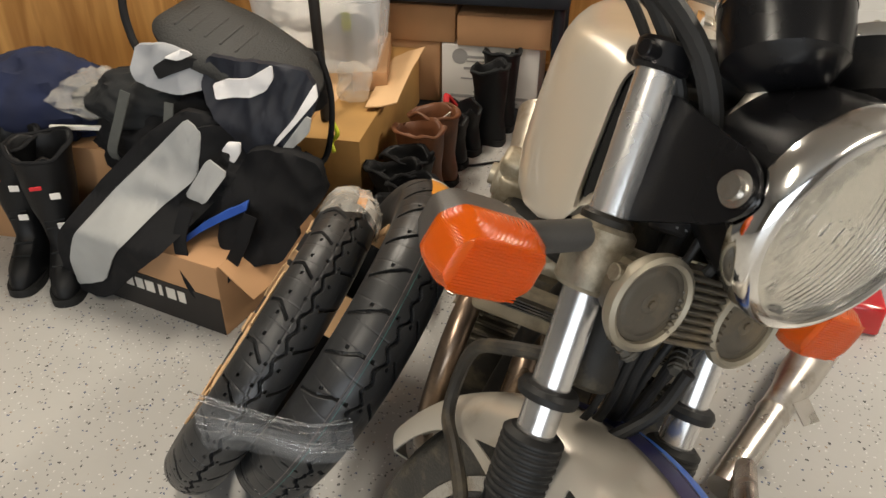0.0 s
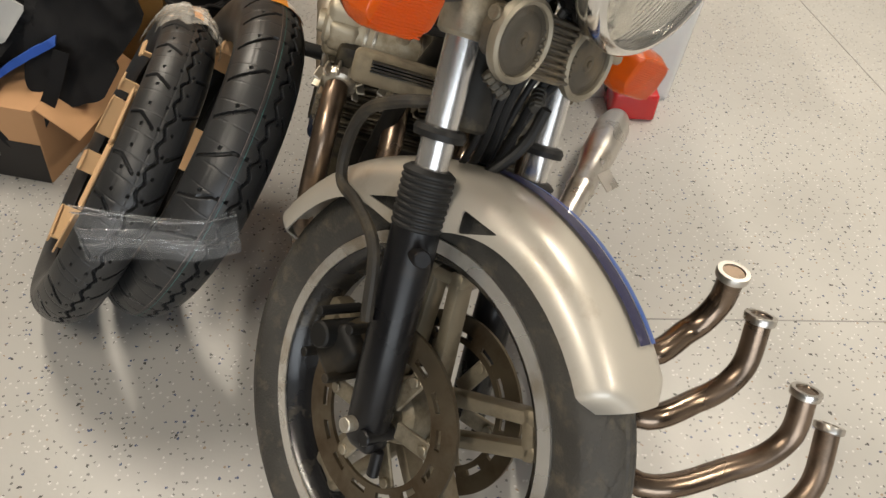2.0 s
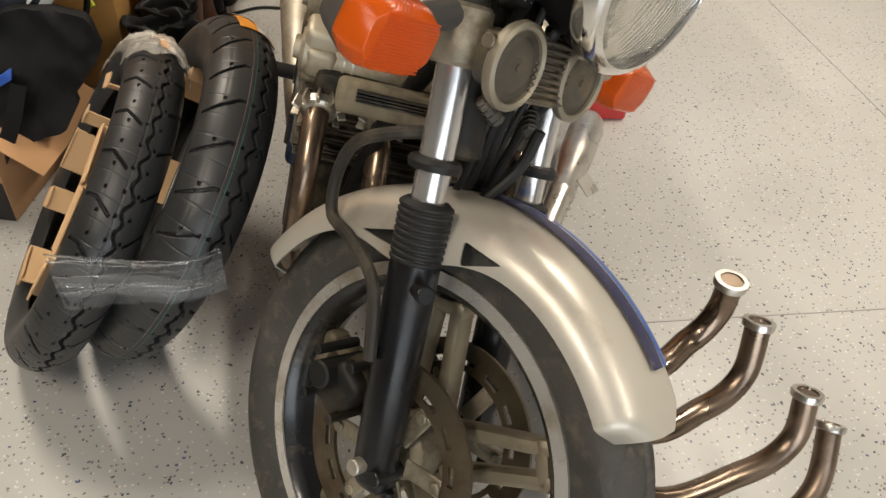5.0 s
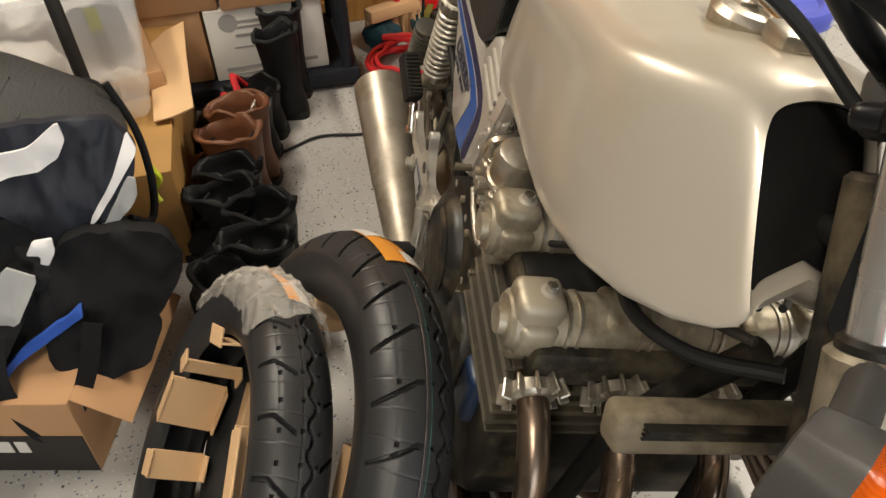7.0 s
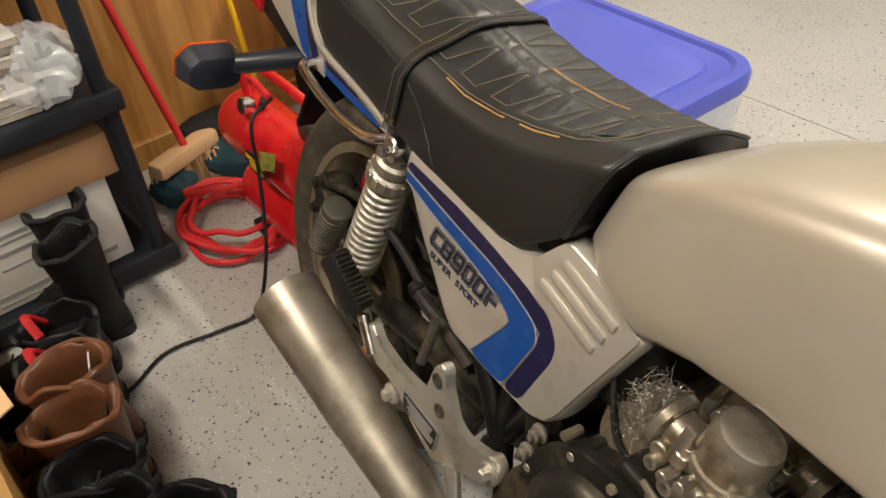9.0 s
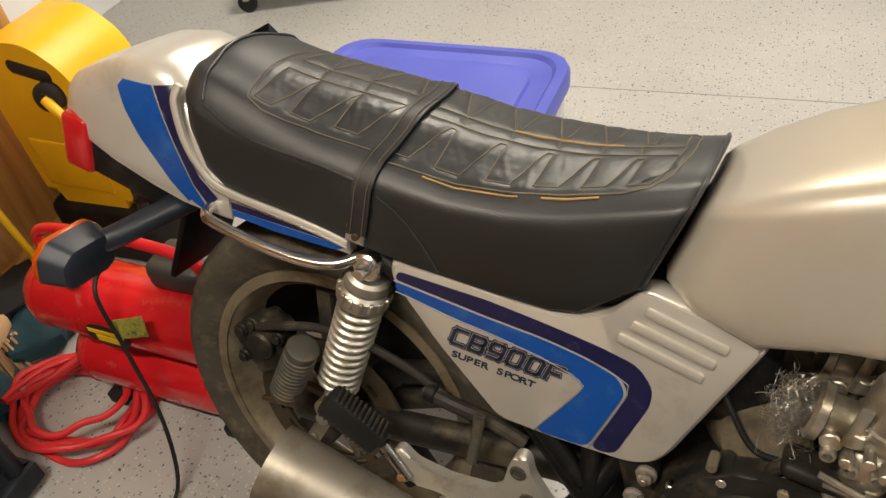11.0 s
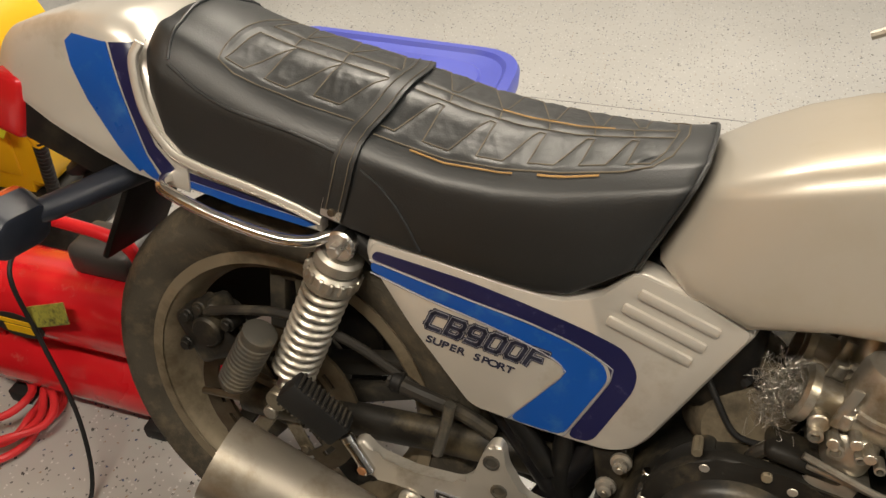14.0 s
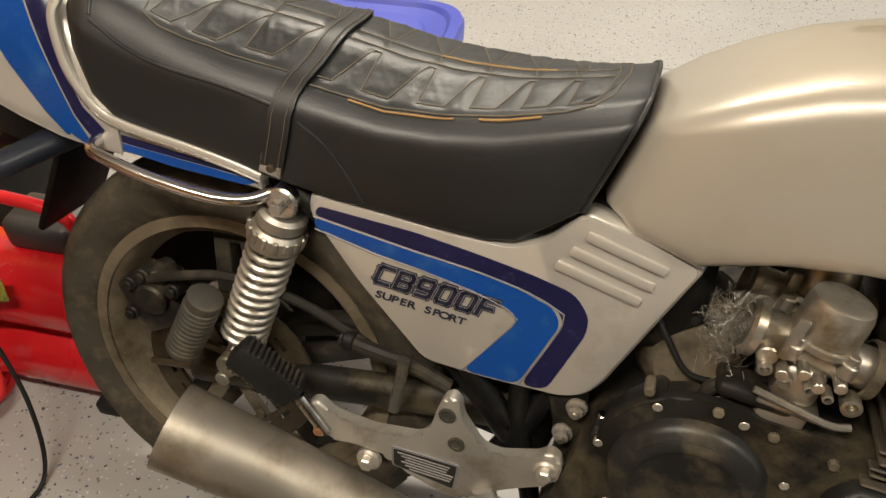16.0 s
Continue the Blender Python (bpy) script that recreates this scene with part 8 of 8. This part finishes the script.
for x, z in ((0.70, 0.552), (0.765, 0.535), (0.835, 0.515), (0.62, 0.56), (0.89, 0.47), (0.80, 0.44)):
    part("case_bolt", rod((x, -0.16, z), (x, -0.188, z), 0.0065, 8), M["dusty_case"], bike, "dusty case bolt")
cable([(0.60, -0.11, 0.64), (0.63, -0.13, 0.60), (0.66, -0.14, 0.565), (0.70, -0.14, 0.56)], 0.004, "rubber", "cable", "thin black cable")
cable([(0.68, -0.15, 0.535), (0.69, -0.155, 0.565), (0.72, -0.15, 0.575), (0.78, -0.14, 0.58)], 0.009, "hose", "breather_hose", "dusty rubber hose")
for x in (0.61, 0.59):
    cable([(x, -0.09, 0.70), (x + 0.02, -0.10, 0.66), (x + 0.07, -0.11, 0.62)], 0.009, "rubber", "breather_hose", "black rubber hose")
# chain side: sprocket, chain guard and the far silencer bracket
part("sprocket", lathe([(0.03, -0.004), (0.105, -0.004), (0.108, 0.0), (0.105, 0.004), (0.03, 0.004)], axis((0, 0.075, 0.345), (0, 1, 0)), 44), M["dull_black"], rw, "black rear sprocket")
# the guard also stands in for shaded floor seen through the rear wheel
gp = [(-0.30, 0.33), (-0.29, 0.43), (-0.22, 0.50), (-0.02, 0.53), (0.20, 0.525), (0.45, 0.47), (0.45, 0.43), (0.20, 0.44), (0.0, 0.435), (-0.10, 0.40), (-0.20, 0.32)]
part("chain_guard", prism(gp, 0.03, Matrix.Translation((0, 0.105, 0)) @ Matrix.Rotation(radians(90), 4, "X"), 0.004, 1), M["dull_black"], bike, "black chain guard, added to darken the view through the wheel")
part("engine_mount", rbox(0.17, 0.13, 0.17, pose(0.435, 0, 0.385, 0, 12, 0), 0.02, 3), M["dull_black"], bike, "black rear engine mount")
# tail underside: number plate bracket, strut
part("undertray", rbox(0.22, 0.19, 0.085, pose(-0.335, -0.025, 0.745, 0, 16, 0), 0.01, 2), M["dull_black"], bike)
part("plate_bracket", rbox(0.02, 0.12, 0.12, pose(-0.36, 0, 0.66, 0, 20, 0), 0.006, 2), M["dull_black"], bike)
part("rear_guard_flap", rbox(0.012, 0.15, 0.20, pose(-0.30, 0, 0.60, 0, 25, 0), 0.004, 2), M["dull_black"], bike)
# tank badge line, cap latch
part("cap_latch", rbox(0.045, 0.045, 0.022, pose(1.045, -0.012, 1.020), 0.006, 2), M["satin_alloy"], tank, "polished latch block")
part("cap_bar", rbox(0.09, 0.012, 0.010, pose(1.00, -0.012, 1.024), 0.003, 2), M["chrome"], tank)
# side stand
part("side_stand", tube([(0.62, 0.13, 0.24), (0.64, 0.20, 0.12), (0.66, 0.25, -0.045)], 0.012, 12), M["dull_black"], bike, "black side stand")

# ---- cloth panels of the heaped riding gear ----
def panel(outline, x0, dxdz, material, name, label, thick=0.012, amp=0.006, seed=0.0, dxdy=0.0, parent=None, curve=0.35, lie=None):
    """A creased cloth panel with an outline given as (y, z), hanging near the plane x = x0."""
    b = bmesh.new()
    line = list(outline)
    for _ in range(1):
        line = [(p[0] * (1 - w) + q[0] * w, p[1] * (1 - w) + q[1] * w) for p, q in zip(line, line[1:] + line[:1]) for w in (0.10, 0.90)]
    f = b.faces.new([b.verts.new((0, y, z)) for y, z in line])
    bmesh.ops.triangulate(b, faces=[f])
    for _ in range(4):
        e = [q for q in b.edges if q.calc_length() > 0.018]
        if e:
            bmesh.ops.subdivide_edges(b, edges=e, cuts=1)
            bmesh.ops.triangulate(b, faces=b.faces[:])
    zc = sum(z for _, z in outline) / len(outline)
    yc = sum(y for y, _ in outline) / len(outline)
    if lie:
        x0, yc, zc = lie
    for v in b.verts:
        p = Vector((0, v.co.y, v.co.z))
        w = 0.016 * noise.noise(p * 7 + Vector((2, 0, 0))) + 0.013 * (1 - 2.4 * abs(noise.noise(Vector((0, p.y * 10 + p.z * 5, p.z * 6)) + Vector((5, 3, 0)))))
        w += 0.3 * amp * noise.noise(p * 24 + Vector((seed, 3, 0))) + 0.005 * (1 - 2.6 * abs(noise.noise(Vector((0, p.y * 26 - p.z * 12, p.z * 15)) + Vector((1, 7, 0)))))
        v.co.x = x0 + dxdz * (v.co.z - zc) + dxdy * (v.co.y - yc) + w - curve * ((v.co.y - yc) ** 2 + 0.6 * (v.co.z - zc) ** 2)
        # hangs over the carton's front instead of passing through it
        over = -1.328 + 0.2744 * (v.co.y + 1.045) + 0.045 - 0.55 * thick + 0.4 * (w + 0.02)
        hold = max(0.0, min(1.0, (0.30 - v.co.z) / 0.07)) * max(0.0, min(1.0, (-0.56 - v.co.y) / 0.05))
        if lie:
            v.co.x += hold * max(0.0, over - v.co.x)
    more = bmesh.ops.extrude_face_region(b, geom=b.faces[:])["geom"]
    for v in more:
        if isinstance(v, bmesh.types.BMVert):
            v.co.x -= thick
    b.transform(Matrix.Translation((1.40, 0.75, -0.22)))
    return part(name, b, M[material], parent, label, ang=60)


TROUSERS = thing("riding_trousers", Matrix.Translation((-1.40, -0.75, 0.22)), "black riding trousers with light grey panels on the carton", "trousers", "riding gear heap")
JACKET = thing("riding_jacket", Matrix.Translation((-1.40, -0.75, 0.22)), "navy-black riding jacket with white and grey panels", "jacket", "riding gear heap")
SHIRT = thing("grey_jersey", Matrix.Translation((-1.40, -0.75, 0.22)), "grey jersey with a black yoke on the heap", "jersey", "riding gear heap")
panel([(-0.725, 0.503), (-0.685, 0.471), (-0.703, 0.361), (-0.798, 0.286), (-0.882, 0.207), (-0.951, 0.094), (-1.065, 0.045), (-1.057, 0.136), (-1.022, 0.215), (-0.928, 0.316), (-0.814, 0.419)], -1.325, -0.35, "cloth_grey", "leg_panel", "light grey armoured panel of black riding trousers", 0.006, 0.009, 1.0, parent=TROUSERS, lie=(-1.342, -0.83, 0.28))
panel([(-0.734, 0.52), (-0.671, 0.505), (-0.597, 0.469), (-0.562, 0.411), (-0.654, 0.306), (-0.801, 0.186), (-0.960, 0.030), (-1.114, 0.010), (-1.095, 0.188), (-0.98, 0.322), (-0.851, 0.445)], -1.352, -0.35, "cloth_black", "leg", "black riding trouser leg hanging over the carton edge", 0.02, 0.010, 2.0, parent=TROUSERS, lie=(-1.352, -0.83, 0.28))
panel([(-0.657, 0.426), (-0.609, 0.390), (-0.666, 0.317), (-0.717, 0.333)], -1.340, -0.3, "cloth_grey", "knee_patch", "light grey knee patch on black trousers", 0.006, 0.006, 3.0, parent=TROUSERS)
panel([(-0.700, 0.57), (-0.682, 0.637), (-0.611, 0.638), (-0.512, 0.635), (-0.429, 0.622), (-0.390, 0.575), (-0.405, 0.524), (-0.488, 0.405), (-0.544, 0.380), (-0.609, 0.458), (-0.675, 0.528)], -1.445, -0.35, "cloth_jacket", "front", "dark navy-black jacket front folded over the heap", 0.02, 0.008, 4.0, parent=JACKET, lie=(-1.445, -0.55, 0.53))
panel([(-0.667, 0.575), (-0.615, 0.596), (-0.564, 0.603), (-0.506, 0.635), (-0.502, 0.604), (-0.523, 0.574), (-0.556, 0.56), (-0.600, 0.556), (-0.652, 0.544)], -1.423, -0.35, "cloth_white", "stripe", "white stripe of a riding jacket", 0.006, 0.007, 5.0, parent=JACKET, lie=(-1.436, -0.55, 0.53))
panel([(-0.399, 0.601), (-0.387, 0.571), (-0.446, 0.504), (-0.509, 0.439), (-0.493, 0.469), (-0.444, 0.526)], -1.420, -0.35, "cloth_white", "stripe", "white piping stripe of a riding jacket", 0.006, 0.001, 5.5, parent=JACKET, lie=(-1.436, -0.55, 0.53))
panel([(-0.483, 0.443), (-0.416, 0.53), (-0.402, 0.526), (-0.408, 0.491), (-0.469, 0.435), (-0.535, 0.404), (-0.512, 0.441)], -1.422, -0.35, "cloth_grey", "sleeve", "light grey sleeve end of the jacket", 0.006, 0.006, 6.0, parent=JACKET, lie=(-1.436, -0.55, 0.53))
panel([(-0.882, 0.644), (-0.811, 0.657), (-0.725, 0.64), (-0.696, 0.579), (-0.685, 0.557), (-0.766, 0.546), (-0.87, 0.566), (-0.888, 0.594)], -1.49, -0.4, "cloth_shirt", "shoulder", "grey jersey shoulder on top of the heap", 0.016, 0.007, 7.0, parent=SHIRT, lie=(-1.490, -0.79, 0.60))
panel([(-0.819, 0.609), (-0.767, 0.639), (-0.703, 0.626), (-0.695, 0.615), (-0.761, 0.599), (-0.802, 0.581)], -1.470, -0.4, "cloth_black", "yoke", "black yoke of the grey jersey", 0.005, 0.003, 8.0, parent=SHIRT, lie=(-1.480, -0.79, 0.60))
panel([(-0.788, 0.632), (-0.742, 0.654), (-0.716, 0.639), (-0.747, 0.628)], -1.461, -0.4, "cloth_white", "neck_label", "white neck label", 0.005, 0.002, 8.5, parent=SHIRT, lie=(-1.474, -0.79, 0.60))
panel([(-0.62, 0.36), (-0.50, 0.35), (-0.42, 0.26), (-0.46, 0.20), (-0.56, 0.17), (-0.64, 0.22)], -1.315, -0.4, "cloth_black", "seat_part", "crumpled black trousers draped over the carton", 0.024, 0.014, 9.0, parent=TROUSERS)
panel([(-0.718, 0.235), (-0.666, 0.275), (-0.593, 0.321), (-0.546, 0.343), (-0.546, 0.325), (-0.608, 0.293), (-0.666, 0.256), (-0.716, 0.221)], -1.305, -0.3, "cloth_blue", "blue_lining", "blue lining showing in black gear", 0.010, 0.006, 10.0, parent=TROUSERS)
panel([(-0.596, 0.470), (-0.580, 0.492), (-0.546, 0.496), (-0.548, 0.470), (-0.568, 0.442), (-0.581, 0.447), (-0.570, 0.466)], -1.335, -0.3, "cloth_white", "white_patch", "small curved white patch on black trousers", 0.006, 0.002, 11.0, parent=TROUSERS)

panel([(-0.778, 0.454), (-0.673, 0.489), (-0.559, 0.484), (-0.521, 0.418), (-0.565, 0.319), (-0.635, 0.256), (-0.749, 0.196), (-0.861, 0.171), (-0.861, 0.264)], -1.378, -0.35, "cloth_black", "hip", "black hip part of the riding trousers", 0.03, 0.012, 12.0, parent=TROUSERS)
panel([(-0.552, 0.449), (-0.46, 0.455), (-0.369, 0.437), (-0.355, 0.362), (-0.429, 0.273), (-0.523, 0.236), (-0.578, 0.272), (-0.608, 0.366)], -1.35, -0.35, "cloth_black", "second_leg", "black trouser leg crumpled over the carton", 0.03, 0.014, 13.0, parent=TROUSERS)


def strap(pts, w, name, label, material="cloth_black"):
    p = smooth(pts, 6)
    rings = []
    for i, q in enumerate(p):
        t = (p[min(i + 1, len(p) - 1)] - p[max(i - 1, 0)]).normalized()
        n = Vector((1, 0, 0.15)) - t * t.x
        n.normalize()
        s = t.cross(n).normalized() * w
        rings.append([q - s, q - s + n * 0.004, q + s + n * 0.004, q + s])
    return tagged(part(name, loft(rings), M[material]), label, "strap", "bag straps")


strap([(-1.30, -0.70, 0.32), (-1.26, -0.715, 0.24), (-1.235, -0.69, 0.13), (-1.235, -0.655, 0.10), (-1.245, -0.61, 0.15), (-1.26, -0.56, 0.24), (-1.29, -0.53, 0.32)], 0.017, "bag_strap", "wide black bag strap looped over the carton")
strap([(-1.42, -0.875, 0.56), (-1.405, -0.90, 0.49), (-1.40, -0.935, 0.41), (-1.42, -0.945, 0.37)], 0.013, "buckle_strap", "grey webbing strap with a buckle", "webbing")
strap([(-1.44, -0.775, 0.53), (-1.43, -0.78, 0.49), (-1.425, -0.785, 0.46)], 0.012, "buckle_strap", "short grey webbing strap on the bag", "webbing")
# back protector plate on top, with its frame
BP = thing("back_protector", Matrix.Translation((-1.60, -0.66, 0.625)) @ Matrix.Rotation(radians(-14), 4, "X") @ Matrix.Rotation(radians(16), 4, "Y") @ Matrix.Rotation(radians(-12), 4, "Z"), "grey moulded back protector plate on the gear heap", "back protector")
o = round_poly([(-0.13, -0.20), (0.06, -0.22), (0.13, -0.10), (0.12, 0.10), (0.07, 0.24), (0.0, 0.27), (-0.10, 0.20), (-0.14, 0.0)], 0.05, 5)
rings = [[(x * k, y * k, z) for x, y in o] for k, z in ((0.96, -0.012), (1.0, -0.006), (1.0, 0.004), (0.95, 0.014), (0.80, 0.026), (0.5, 0.034), (0.3, 0.036))]
part("plate", loft(rings), M["armour"], BP, "dark grey moulded plate")
for k in range(7):
    part("rib", rbox(0.10, 0.010, 0.008, pose(0.0, -0.14 + 0.045 * k, 0.034 - 0.0006 * (k - 3) ** 2), 0.003, 1), M["armour"], BP)
part("mark", rbox(0.022, 0.020, 0.002, pose(0.072, 0.16, 0.024, 12, 14, 20), 0.0004, 1), M["yellow_label"], BP, "yellow-green mark")
fr = tube([(-1.56, -0.90, 0.60), (-1.62, -0.955, 0.63), (-1.66, -0.985, 0.70), (-1.70, -0.98, 0.80), (-1.72, -0.95, 0.86)], 0.011, 10)
tagged(part("bent_frame_strap", fr, M["cloth_black"]), "black bent strap rising from the gear heap", "strap", "bag straps")
tagged(part("dark_arm_strap", tube([(-1.62, -0.44, 0.62), (-1.60, -0.41, 0.52), (-1.56, -0.405, 0.42), (-1.52, -0.42, 0.36), (-1.48, -0.45, 0.40)], 0.008, 10), M["cloth_black"]), "black strap loop hanging beside the jacket", "strap", "bag straps")
tagged(part("lime_cord", tube([(-1.58, -0.405, 0.45), (-1.57, -0.39, 0.42), (-1.575, -0.41, 0.39), (-1.56, -0.40, 0.37)], 0.006, 8), M["yellow_label"]), "short lime green cord loop", "cord")
# navy knit and clear bag by the tall boots
tagged(part("navy_sweater", crumple((-1.66, -1.30, 0.40), 0.16, 0.22, 0.14, 31.0, 48, 30, 0.2, 3.0), M["cloth_navy"]), "navy knit sweater heaped on a box", "sweater")
tagged(part("plastic_bag", crumple((-1.62, -1.10, 0.455), 0.09, 0.13, 0.06, 41.0, 32, 20, 0.3, 4.0), M["bag_wrap"]), "clear plastic bag around dark things", "plastic bag")
tagged(part("bagged_shoe", crumple((-1.62, -1.10, 0.445), 0.06, 0.10, 0.04, 43.0, 24, 14, 0.2, 3.0), M["leather_black"]), "black shoe wrapped in a clear bag", "shoe")
# added panel that carries the plywood wall's look down to the sweater
tagged(part("wall_filler_panel", rbox(0.018, 1.30, 1.25, pose(-2.12, -1.74, 0.625), 0.002, 1), M["wood"]), "added plywood panel standing in for the wall behind the boots", "panel")
carton("low_carton", -1.88, -1.52, -1.62, -1.02, 0.0, 0.335, M["card_shaded"], "brown carton under the navy sweater")
tagged(part("white_strip", rbox(0.012, 0.17, 0.012, pose(-1.51, -1.105, 0.402, 4, 0, 0), 0.002, 1), M["label_white"]), "pale wooden strip lying on the carton", "strip")
# black frame of the rack beside the tote
tagged(part("rack_post", rod((-1.92, -0.545, 0.29), (-1.96, -0.575, 1.2), 0.016, 14), M["ink"]), "black metal rack post beside the cartons", "post")
